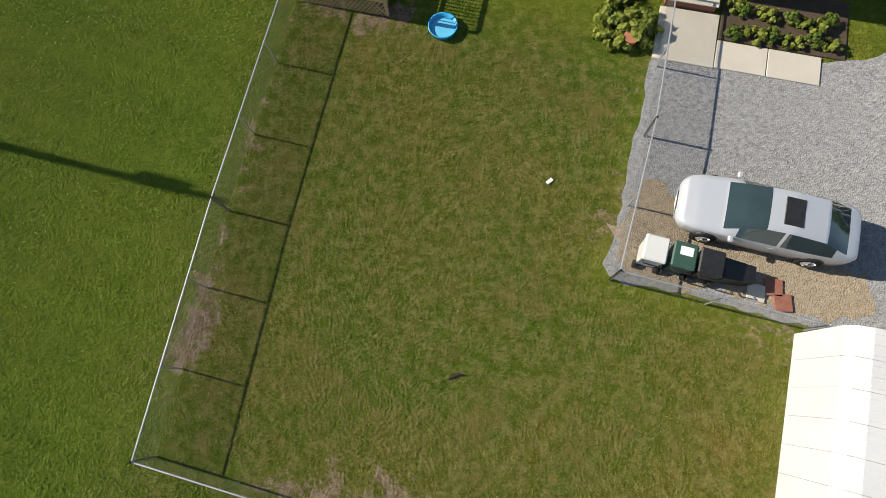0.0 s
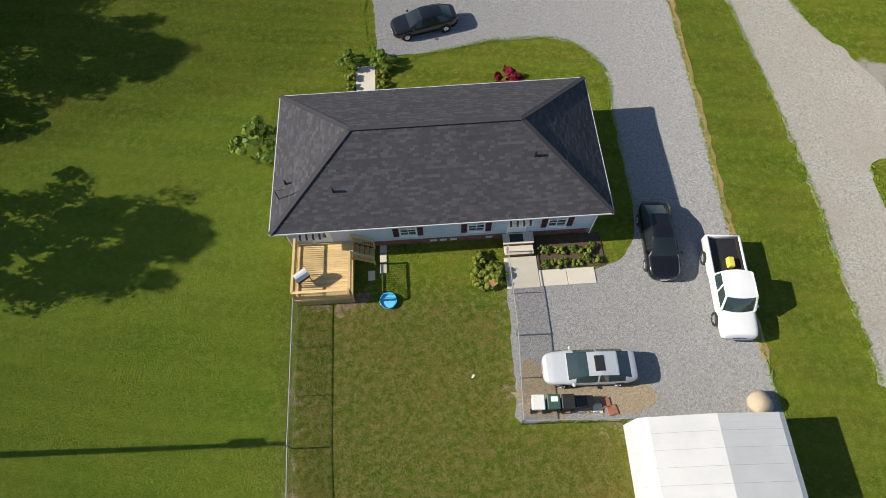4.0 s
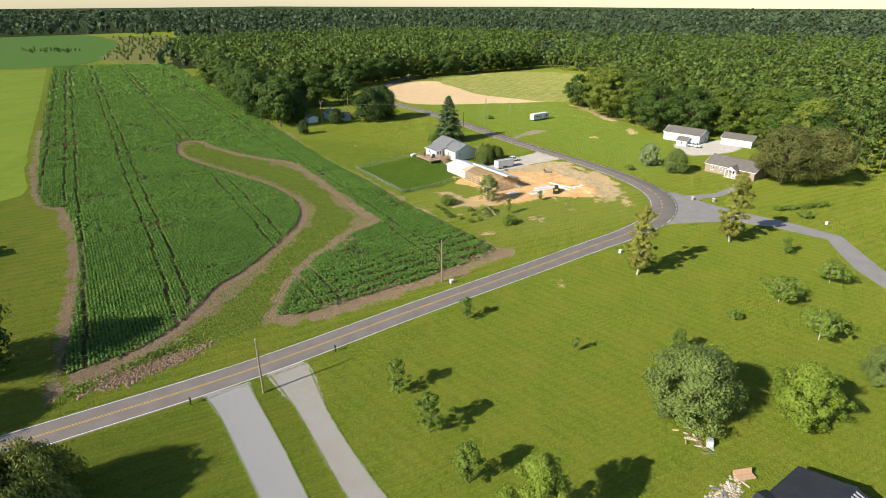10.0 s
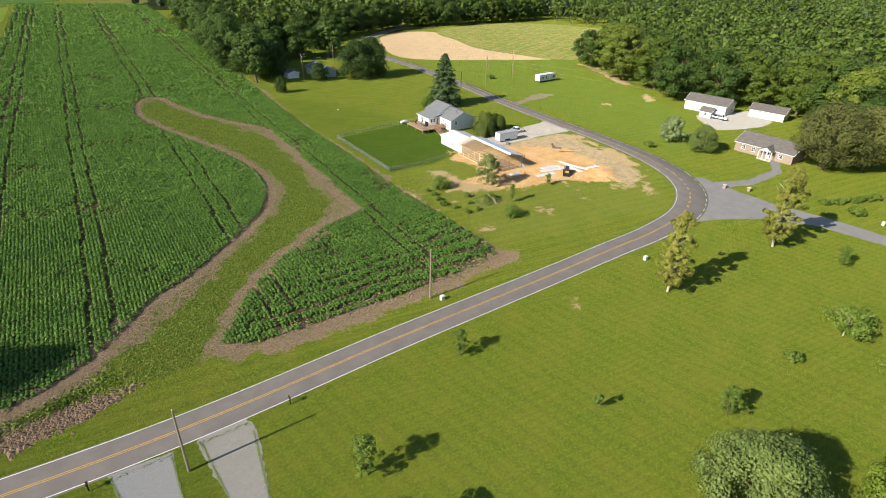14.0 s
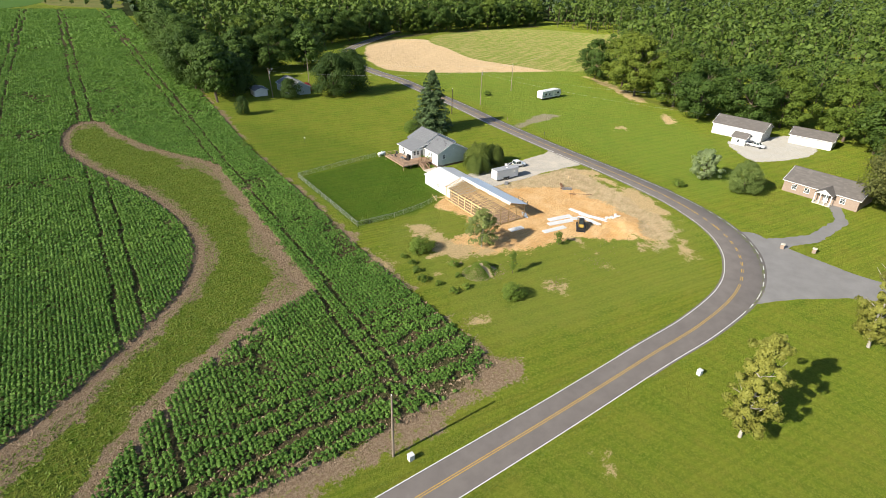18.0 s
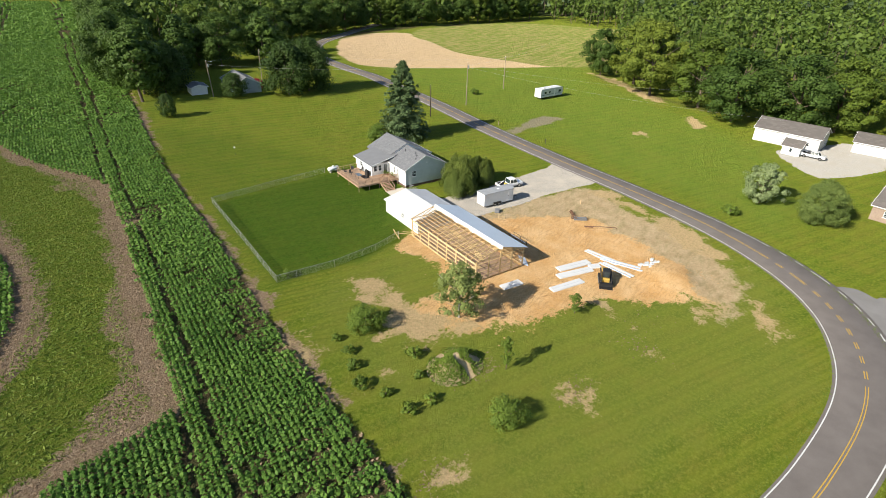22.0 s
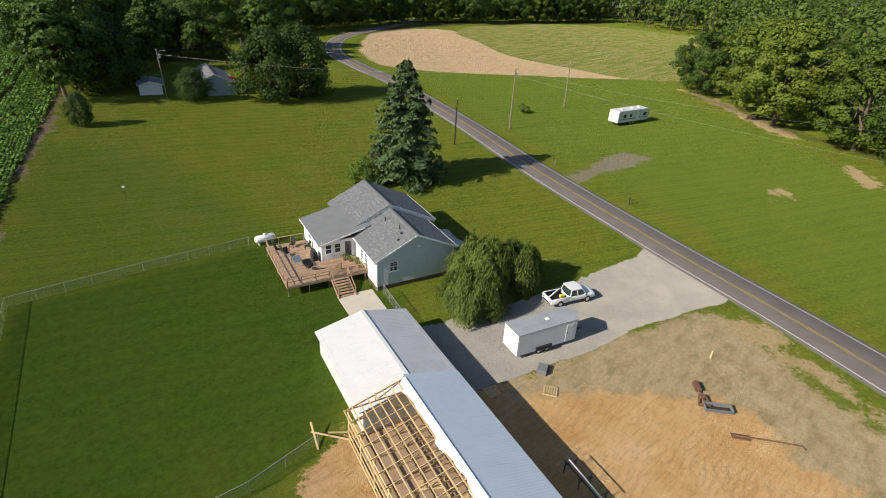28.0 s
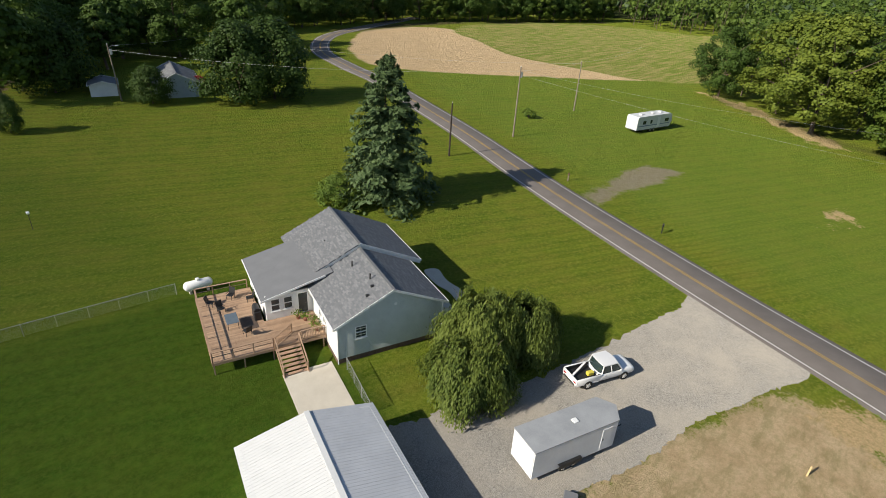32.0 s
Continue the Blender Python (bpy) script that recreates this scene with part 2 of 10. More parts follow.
CROP = np.vstack([FIELD_W, FIELD_E[::-1], FIELD_S[::-1], WATERWAY_R[::-1], WATERWAY_L[::-1]])
ROAD_MID = spline([(-260, 172), (-120, 127), (-40, 101.5), (11, 84.4), (42, 74.0), (74, 66.3), (104, 58.6), (124.6, 53.6), (137, 50.5), (150, 48.7), (160, 49.6), (170, 53.4), (178.8, 60.8), (187, 73.2), (194.3, 91), (201.5, 112.8), (211.5, 140.5), (223, 168), (234, 198), (240, 215), (245, 236), (254, 262), (275, 288), (305, 305), (360, 330)], 1.5)
DIRT = spline([(146, 113), (150, 114.5), (163, 109.5), (172, 106.5), (183, 103.5), (186, 100.5), (184.7, 95), (183.5, 88), (179, 77), (174, 70), (167, 65.5), (161.5, 66), (160, 70.5), (155, 75), (152, 80.5), (146.5, 83), (141, 85.5), (137.5, 87.8), (132, 91), (130.5, 96), (132.5, 100), (135.5, 99.5), (139.5, 98), (142.5, 100), (144.5, 106)], 1.5, True)
BARE_W = spline([(132.5, 110), (134.8, 107), (134.6, 101.1), (133, 96.4), (134.5, 92.5), (136, 90), (132.5, 90.5), (129.5, 93), (128.4, 96.8), (130.2, 102.9), (130.7, 107.8)], 1.5, True)
TAN_FIELD = spline([(268, 265), (256, 245), (253.5, 230), (261, 217), (271, 207), (285, 195), (299, 182.5), (311, 174.5), (312, 183), (308.5, 199), (309.7, 226), (325, 254), (344, 289), (336, 299), (318, 301), (296, 294)], 3, True)
STUBBLE = spline([(311, 174.5), (335, 160.5), (394, 180), (464, 203), (458, 224), (453, 256), (436, 284), (398, 297), (344, 290), (325, 254), (309.7, 226), (308.5, 199)], 4, True)
GREY_BAND = spline([(163, 108), (172, 107.5), (184, 104), (189, 99.5), (186.5, 92), (181.5, 80), (178, 72), (170.5, 66.5), (163.5, 63.2), (158.3, 65.5), (161.5, 66.6), (162.1, 70.8), (169.8, 76.3), (173.6, 85.9), (175.7, 94.3), (170, 102)], 1.5, True)
CORNER_SOIL = np.array([(102.5, 105.5), (94, 107.8), (99, 112), (103.5, 118), (106.5, 118)], float)
SPUR = np.array([(213.5, 136.2), (220, 135.4), (228, 137.2), (235.5, 137), (236, 131.5), (229, 131.2), (219, 132.4), (211.8, 132.6)], float)

# ---- ground sheet, its cover given by the distance to the plan's lines ----
def steps(lo, hi, d):
    return np.arange(lo, hi + 1e-6, d)


far_out = np.array([30.0, 70, 130, 220, 350, 520, 760, 1100, 1600, 2300, 3200, 4400])
gx = np.concatenate([-70 - far_out[::-1], steps(-70, -8.5, 1.25), steps(-8, 22, 0.45), steps(23, 330, 1.25), 330 + far_out])
gy = np.concatenate([-70 - far_out[::-1], steps(-70, -8.5, 1.25), steps(-8, 16, 0.45), steps(17, 330, 1.25), 330 + far_out])
GX, GY = np.meshgrid(gx, gy)
flat = np.column_stack([GX.ravel(), GY.ravel()])
reach = np.hypot(flat[:, 0] - 100, flat[:, 1] - 100)
gz = np.clip((reach - 1500) / 3000, 0, 2) ** 1.5 * 22
# a heap of sand and a grown-over spoil heap
gz = gz + 1.3 * np.clip(1 - np.hypot((flat[:, 0] - 164.5) / 5.5, (flat[:, 1] - 74.5) / 4.5), 0, 1) ** 0.8
idx = np.arange(len(flat)).reshape(GX.shape)
quads = np.column_stack([idx[:-1, :-1].ravel(), idx[:-1, 1:].ravel(), idx[1:, 1:].ravel(), idx[1:, :-1].ravel()])

m_ground, nt, b = nodes_of("mown_grass", 0.95, 0, 0.04)
b.inputs["Diffuse Roughness"].default_value = 1.0


def reading(name):
    a = nt.nodes.new("ShaderNodeAttribute")
    a.attribute_name = name
    return a.outputs["Fac"]


wobble = math_of(nt, "ADD", math_of(nt, "MULTIPLY", math_of(nt, "SUBTRACT", noise_of(nt, 0.075, 3.0, 0.5), 0.5), 8.0), math_of(nt, "ADD", math_of(nt, "MULTIPLY", math_of(nt, "SUBTRACT", noise_of(nt, 0.3, 8.0, 0.75), 0.5), 9.0), math_of(nt, "MULTIPLY", math_of(nt, "SUBTRACT", noise_of(nt, 2.2, 5.0, 0.8), 0.5), 5.5)))


def mask(name, soft=0.5, shift=0.0, amount=1.0):
    v = math_of(nt, "ADD", reading(name), math_of(nt, "MULTIPLY", wobble, amount))
    return ramp_of(nt, v, shift - soft, shift + soft)


patch = ramp_of(nt, noise_of(nt, 0.045, 5.0, 0.6), 0.35, 0.68)
mid = ramp_of(nt, noise_of(nt, 0.5, 5.0, 0.65), 0.36, 0.64)
fine = ramp_of(nt, noise_of(nt, 9.0, 4.0, 0.75), 0.36, 0.64)
tuft = ramp_of(nt, noise_of(nt, 2.4, 6.0, 0.85), 0.45, 0.6)
speck = ramp_of(nt, noise_of(nt, 5.0, 4.0, 0.9), 0.52, 0.66)
clump = ramp_of(nt, noise_of(nt, 1.1, 6.0, 0.8), 0.42, 0.6)
blot = ramp_of(nt, noise_of(nt, 0.16, 6.0, 0.72), 0.4, 0.62)
grass = mix_of(nt, patch, (0.104, 0.168, 0.013), (0.19, 0.238, 0.018))
grass = mix_of(nt, math_of(nt, "MULTIPLY", mid, 0.5), grass, (0.2, 0.245, 0.027))
grass = mix_of(nt, math_of(nt, "MULTIPLY", fine, 0.7), grass, (0.05, 0.11, 0.009))
grass = mix_of(nt, math_of(nt, "MULTIPLY", tuft, 0.8), grass, (0.31, 0.345, 0.06))
grass = mix_of(nt, math_of(nt, "MULTIPLY", clump, 0.4), grass, (0.06, 0.12, 0.011))
grass = mix_of(nt, math_of(nt, "MULTIPLY", blot, 0.42), grass, (0.29, 0.25, 0.045))
grass = mix_of(nt, math_of(nt, "MULTIPLY", speck, 0.5), grass, (0.04, 0.085, 0.009))


def mower(turn, scale, distortion):
    wave = nt.nodes.new("ShaderNodeTexWave")
    wave.inputs["Scale"].default_value, wave.inputs["Distortion"].default_value, wave.inputs["Detail Scale"].default_value = scale, distortion, 0.5
    mp = nt.nodes.new("ShaderNodeMapping")
    mp.inputs["Rotation"].default_value = (0, 0, radians(turn))
    nt.links.new(nt.nodes.new("ShaderNodeNewGeometry").outputs["Position"], mp.inputs["Vector"])
    nt.links.new(mp.outputs[0], wave.inputs["Vector"])
    return wave.outputs["Fac"]


# stripes left by the mower
east_side = mask("east_lawn", 3.0, 0.0, 0.6)
stripe = math_of(nt, "ADD", math_of(nt, "MULTIPLY", east_side, mower(5, 0.14, 1.0)), math_of(nt, "MULTIPLY", math_of(nt, "SUBTRACT", 1.0, east_side), mower(113, 0.12, 1.6)))
grass = mix_of(nt, math_of(nt, "MULTIPLY", stripe, 0.3), grass, (0.235, 0.3, 0.03))
grass = mix_of(nt, math_of(nt, "MULTIPLY", ramp_of(nt, mower(113, 0.3, 3.5), 0.55, 0.85), math_of(nt, "MULTIPLY", patch, 0.3)), grass, (0.075, 0.135, 0.012))
worn = mix_of(nt, blot, (0.1, 0.17, 0.015), mix_of(nt, mid, (0.23, 0.17, 0.038), (0.11, 0.17, 0.015)))
worn = mix_of(nt, math_of(nt, "MULTIPLY", fine, 0.6), worn, (0.075, 0.11, 0.01))
worn = mix_of(nt, math_of(nt, "MULTIPLY", tuft, 0.55), worn, (0.38, 0.31, 0.12))
worn = mix_of(nt, math_of(nt, "MULTIPLY", ramp_of(nt, noise_of(nt, 0.5, 6.0, 0.75, vector=None), 0.5, 0.64), 0.55), worn, (0.27, 0.19, 0.065))
worn = mix_of(nt, math_of(nt, "MULTIPLY", speck, 0.55), worn, (0.045, 0.065, 0.01))
grass = mix_of(nt, mask("yard", 0.8, 0, 0.35), grass, worn)
grass = mix_of(nt, math_of(nt, "MULTIPLY", mask("pale", 3.0, 0.0, 1.0), 0.4), grass, (0.22, 0.25, 0.05))
# lawns kept apart: a lighter one across the drive, the rank one before the first house, a deeper green one by the
# second
grass = mix_of(nt, math_of(nt, "MULTIPLY", east_side, 0.2), grass, (0.17, 0.225, 0.025))
grass = mix_of(nt, math_of(nt, "MULTIPLY", mask("dull", 1.2, 0.0, 0.3), 0.24), grass, (0.045, 0.085, 0.012))
grass = mix_of(nt, math_of(nt, "MULTIPLY", mask("west_lawn", 1.0, 0.0, 0.2), 0.34), grass, (0.205, 0.31, 0.035))
grass = mix_of(nt, math_of(nt, "MULTIPLY", mask("bright_lawn", 4.0, 0.0, 0.6), 0.4), grass, (0.16, 0.25, 0.04))
grass = mix_of(nt, math_of(nt, "MULTIPLY", mask("meadow", 3.0, 0.0, 0.6), 0.25), grass, (0.045, 0.115, 0.012))
lush_grass = mix_of(nt, clump, (0.02, 0.07, 0.006), (0.06, 0.135, 0.014))
grass = mix_of(nt, math_of(nt, "MULTIPLY", mask("lush", 0.9, 0.0, 0.15), 0.6), grass, lush_grass)
weeds = mix_of(nt, mid, (0.1, 0.17, 0.016), (0.185, 0.225, 0.036))
weeds = mix_of(nt, math_of(nt, "MULTIPLY", fine, 0.5), weeds, (0.045, 0.095, 0.01))
weeds = mix_of(nt, math_of(nt, "MULTIPLY", ramp_of(nt, noise_of(nt, 0.7, 5.0, 0.7, stretch=(1, 5, 1, radians(-25))), 0.45, 0.62), 0.5), weeds, (0.27, 0.27, 0.06))
col = mix_of(nt, mask("weeds", 0.8, 0.0, 0.4), grass, weeds)
soil = mix_of(nt, fine, (0.2, 0.135, 0.085), (0.34, 0.24, 0.16))
soil = mix_of(nt, math_of(nt, "MULTIPLY", tuft, 0.55), soil, (0.54, 0.43, 0.3))
soil = mix_of(nt, math_of(nt, "MULTIPLY", speck, 0.55), soil, (0.13, 0.1, 0.05))
# soil under the crop, its colour darkened for the shade between plants
col = mix_of(nt, mask("crop", 0.3, 0.0, 0.3), col, mix_of(nt, mid, (0.13, 0.1, 0.055), (0.07, 0.075, 0.03)))
col = mix_of(nt, math_of(nt, "MULTIPLY", mask("bare", 0.25, 0.0, 0.75), ramp_of(nt, noise_of(nt, 0.55, 7.0, 0.8), 0.37, 0.46)), col, soil)
straw = mix_of(nt, fine, (0.56, 0.41, 0.24), (0.7, 0.54, 0.34))
straw = mix_of(nt, math_of(nt, "MULTIPLY", ramp_of(nt, noise_of(nt, 0.12, 5.0, 0.6, stretch=(1, 9, 1, radians(-45))), 0.5, 0.66), 0.55), straw, (0.4, 0.29, 0.16))
col = mix_of(nt, mask("tan", 0.6, 0.0, 0.4), col, straw)
lines = ramp_of(nt, noise_of(nt, 0.07, 6.0, 0.62, stretch=(1, 9, 1, radians(-40))), 0.42, 0.6)
stub = mix_of(nt, lines, (0.19, 0.25, 0.045), (0.36, 0.31, 0.12))
col = mix_of(nt, mask("stubble", 0.8, 0.0, 0.4), col, stub)
# sand churned by tyres
rut = math_of(nt, "MAXIMUM", ramp_of(nt, noise_of(nt, 0.9, 5.0, 0.6, stretch=(1, 7, 1, radians(-38))), 0.53, 0.63), ramp_of(nt, noise_of(nt, 0.8, 5.0, 0.6, stretch=(7, 1, 1, radians(12))), 0.55, 0.65))
sand = mix_of(nt, ramp_of(nt, noise_of(nt, 0.22, 7.0, 0.7), 0.38, 0.62), (0.68, 0.41, 0.165), (0.8, 0.58, 0.31))
sand = mix_of(nt, math_of(nt, "MULTIPLY", fine, 0.28), sand, (0.55, 0.33, 0.15))
sand = mix_of(nt, math_of(nt, "MULTIPLY", rut, 0.42), sand, (0.42, 0.24, 0.095))
rings = nt.nodes.new("ShaderNodeTexWave")
rings.wave_type = "RINGS"
rings.inputs["Scale"].default_value, rings.inputs["Distortion"].default_value, rings.inputs["Detail"].default_value, rings.inputs["Detail Scale"].default_value = 0.42, 14.0, 4.0, 0.6
ring_at = nt.nodes.new("ShaderNodeMapping")
ring_at.inputs["Location"].default_value = (-169, -91, 0)
nt.links.new(nt.nodes.new("ShaderNodeNewGeometry").outputs["Position"], ring_at.inputs["Vector"])
nt.links.new(ring_at.outputs[0], rings.inputs["Vector"])
turned = math_of(nt, "MULTIPLY", ramp_of(nt, rings.outputs["Fac"], 0.55, 0.9), ramp_of(nt, noise_of(nt, 0.2, 3.0), 0.42, 0.58))
sand = mix_of(nt, math_of(nt, "MULTIPLY", turned, 0.32), sand, (0.46, 0.27, 0.12))
sand = mix_of(nt, math_of(nt, "MULTIPLY", speck, 0.35), sand, (0.74, 0.57, 0.36))
col = mix_of(nt, mask("dirt", 0.3, 0.0, 0.9), col, sand)
grey = mix_of(nt, mid, (0.55, 0.41, 0.25), (0.69, 0.54, 0.35))
grey = mix_of(nt, math_of(nt, "MULTIPLY", tuft, 0.35), grey, (0.2, 0.21, 0.07))
grey = mix_of(nt, math_of(nt, "MULTIPLY", ramp_of(nt, noise_of(nt, 0.3, 7.0, 0.78, stretch=(1, 3, 1, radians(-40))), 0.49, 0.6), 0.4), grey, (0.19, 0.2, 0.055))
grey = mix_of(nt, math_of(nt, "MULTIPLY", fine, 0.4), grey, (0.34, 0.26, 0.16))
col = mix_of(nt, mask("grey", 0.6, 0.0, 0.9), col, grey)
earth = mix_of(nt, fine, (0.5, 0.35, 0.19), (0.7, 0.54, 0.32))
earth = mix_of(nt, math_of(nt, "MULTIPLY", tuft, 0.5), earth, (0.2, 0.2, 0.06))
col = mix_of(nt, mask("scrape", 0.5, 0.0, 1.3), col, earth)
# turning place before the black-roofed building: gravel, worn to earth at its end, weeds at its edge
chips = mix_of(nt, ramp_of(nt, noise_of(nt, 11.0, 5.0, 0.85), 0.36, 0.64), (0.27, 0.255, 0.23), (0.62, 0.59, 0.54))
chips = mix_of(nt, math_of(nt, "MULTIPLY", blot, 0.5), chips, (0.45, 0.415, 0.36))
col = mix_of(nt, mask("apron", 0.15, 0.0, 0.16), col, chips)
soiled = mix_of(nt, mid, (0.44, 0.29, 0.16), (0.56, 0.43, 0.3))
soiled = mix_of(nt, math_of(nt, "MULTIPLY", tuft, 0.5), soiled, (0.24, 0.2, 0.15))
col = mix_of(nt, mask("apron_earth", 0.5, 0.0, 1.0), col, soiled)
sprouts = mix_of(nt, fine, (0.1, 0.14, 0.025), (0.26, 0.28, 0.09))
col = mix_of(nt, math_of(nt, "MULTIPLY", mask("apron_weeds", 0.6, 0.0, 0.8), ramp_of(nt, noise_of(nt, 1.3, 6.0, 0.8), 0.4, 0.56)), col, sprouts)
stone = mix_of(nt, fine, (0.22, 0.175, 0.12), (0.46, 0.42, 0.35))
stone = mix_of(nt, math_of(nt, "MULTIPLY", clump, 0.5), stone, (0.26, 0.2, 0.12))
col = mix_of(nt, math_of(nt, "MULTIPLY", mask("spur", 0.6, 0.0, 0.7), 0.85), col, stone)
# floor of the far woods: shade under the trees put into its colour
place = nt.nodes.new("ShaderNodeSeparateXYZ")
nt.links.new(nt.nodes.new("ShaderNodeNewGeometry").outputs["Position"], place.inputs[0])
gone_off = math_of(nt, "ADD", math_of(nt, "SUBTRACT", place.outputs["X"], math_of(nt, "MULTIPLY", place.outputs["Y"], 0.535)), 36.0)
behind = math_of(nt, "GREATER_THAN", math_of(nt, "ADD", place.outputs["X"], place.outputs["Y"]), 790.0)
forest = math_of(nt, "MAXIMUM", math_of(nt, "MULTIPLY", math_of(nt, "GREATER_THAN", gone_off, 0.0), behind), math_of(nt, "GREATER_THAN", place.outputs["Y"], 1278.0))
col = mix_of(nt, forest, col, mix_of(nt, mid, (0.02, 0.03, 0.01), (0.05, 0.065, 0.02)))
# last year's straw where the wood begins
col = mix_of(nt, mask("wood_floor", 3.0, 0.0, 0.5), col, mix_of(nt, mid, (0.13, 0.1, 0.05), (0.045, 0.06, 0.015)))
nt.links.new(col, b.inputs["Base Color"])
rough_h = math_of(nt, "ADD", math_of(nt, "ADD", fine, math_of(nt, "MULTIPLY", clump, 0.7)), math_of(nt, "MULTIPLY", noise_of(nt, 30.0, 2.0), 0.6))
bump_of(nt, b, rough_h, 0.9, 0.16)

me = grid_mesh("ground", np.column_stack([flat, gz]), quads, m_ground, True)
near = (np.abs(flat[:, 0] - 200) < 520) & (np.abs(flat[:, 1] - 250) < 560)


def cover(name, distance, limit=1e3):
    v = np.full(len(flat), -50.0)
    v[near] = np.clip(distance(flat[near]), -50, 50)
    attribute(me, name, v)


def strip(line, width):
    return lambda p: width / 2 - line_distance(p, line)


cover("crop", lambda p: area_distance(p, CROP))
cover("bare", lambda p: np.maximum.reduce([
    2.7 - line_distance(p, WATERWAY_L[8:]), 2.1 - line_distance(p, WATERWAY_R), 1.4 - line_distance(p, FIELD_S), 1.25 - line_distance(p, FIELD_W[:60]),
    0.65 - line_distance(p, FIELD_E), 2.0 - line_distance(p, np.array([(60, 80), (90, 71), (108, 67.5)])), 0.6 + area_distance(p, CORNER_SOIL),
    3.6 - np.hypot(p[:, 0] - 115, p[:, 1] - 236), 3.0 - np.hypot(p[:, 0] - 56, p[:, 1] - 83), 3.2 - np.hypot(p[:, 0] - 121.5, p[:, 1] - 178), 2.5 - line_distance(p, np.array([(24, 93.0), (42, 96.5), (56, 105)])),
    3.0 - line_distance(p, np.array([(28, 92), (45, 97), (64, 107)])), 2.4 - line_distance(p, np.array([(103, 112), (106, 122), (109.5, 131)])), 2.6 - line_distance(p, np.array([(121, 160), (123.5, 181), (122, 200)])), 2.4 - line_distance(p, np.array([(66, 94.5), (80, 101.5), (96, 106)])),
    -0.1 - line_distance(p, np.array([(-4.55, 6.2), (-5.9, -1.3)])), -0.25 - line_distance(p, np.array([(-3.6, 12.6), (-4.5, 6.5)])), -0.2 - line_distance(p, np.array([(-5.9, -1.4), (1.2, -3.2), (9.6, -5.4)])),
    -0.1 - line_distance(p, np.array([(8.4, 10.6), (6.5, 3.5), (12.0, 1.9), (12.6, -1.5)])), 0.0 - line_distance(p, np.array([(-3.4, 13.3), (0.4, 12.5)]))]))
cover("weeds", lambda p: area_distance(p, np.vstack([WATERWAY_L, WATERWAY_R, [(50, 84), (34, 88)]])))
cover("yard", lambda p: area_distance(p, np.array([(-10, -12), (-4, 13.8), (8.8, 10.8), (6.6, 3.6), (12, 2), (9, -12)], float)))
cover("dirt", lambda p: area_distance(p, DIRT))
cover("pale", lambda p: area_distance(p, np.array([(112, 72), (121, 104), (127, 112), (146, 112), (190, 104), (186, 80), (172, 60), (150, 53)], float)))
cover("bright_lawn", lambda p: area_distance(p, np.array([(193, 66), (206, 62), (246, 78), (272, 115), (300, 158), (328, 163), (256, 224), (243, 200), (217, 130)], float)))
cover("west_lawn", lambda p: area_distance(p, np.array([(-60, -60), (-9, -14), (-5.9, -1.3), (-4, 13.8), (-2, 30), (-60, 26)], float)))
cover("lush", lambda p: area_distance(p, np.array([(125, 118), (134.4, 149.8), (166, 145.5), (164, 121), (147, 114.5), (138, 113.5)], float)))
cover("east_lawn", lambda p: area_distance(p, np.array([(38, 28), (44, 56), (50, 68), (104, 53), (148, 43), (166, 24), (164, 12), (128, -12), (104, -40), (70, -30), (58, 14)], float)))
cover("dull", lambda p: np.maximum(area_distance(p, np.array([(-60, 108), (12, 80), (33, 72), (29, 54), (24, 37), (6, 36), (0, 30), (-60, 26)], float)), 2.0 - line_distance(p, np.array([(42, 70), (36, 52), (30, 32), (26, 14), (22, -4)], float))))
cover("meadow", lambda p: area_distance(p, np.array([(125, 118), (139, 176), (150, 205), (162, 185), (165, 150), (163, 121)], float)))
cover("apron", lambda p: area_distance(p, np.array([(36, 11.0), (41, 9.0), (46.6, 5.8), (52, 3.6), (56, 3.2), (58.5, 6.5), (57.4, 11.6), (53, 13.2), (48.3, 15.0), (41.5, 17.4), (37.6, 20.1), (36.6, 20.6), (35.6, 16)], float)))
cover("apron_earth", lambda p: np.maximum(area_distance(p, np.array([(50.6, 9.8), (54, 9), (58, 7.4), (57, 3), (50, 2.4), (46.6, 3.4), (47.4, 6.6)], float)), 0.2 - line_distance(p, np.array([(48, 15.0), (53, 13.0), (57, 11.4)]))))
cover("apron_weeds", lambda p: area_distance(p, np.array([(35.4, 12.0), (38.8, 12.0), (42.4, 10.6), (45.6, 8.6), (46.4, 5.4), (42.6, 6.0), (38, 9)], float)))
cover("spur", lambda p: area_distance(p, SPUR))
cover("grey", lambda p: area_distance(p, GREY_BAND))
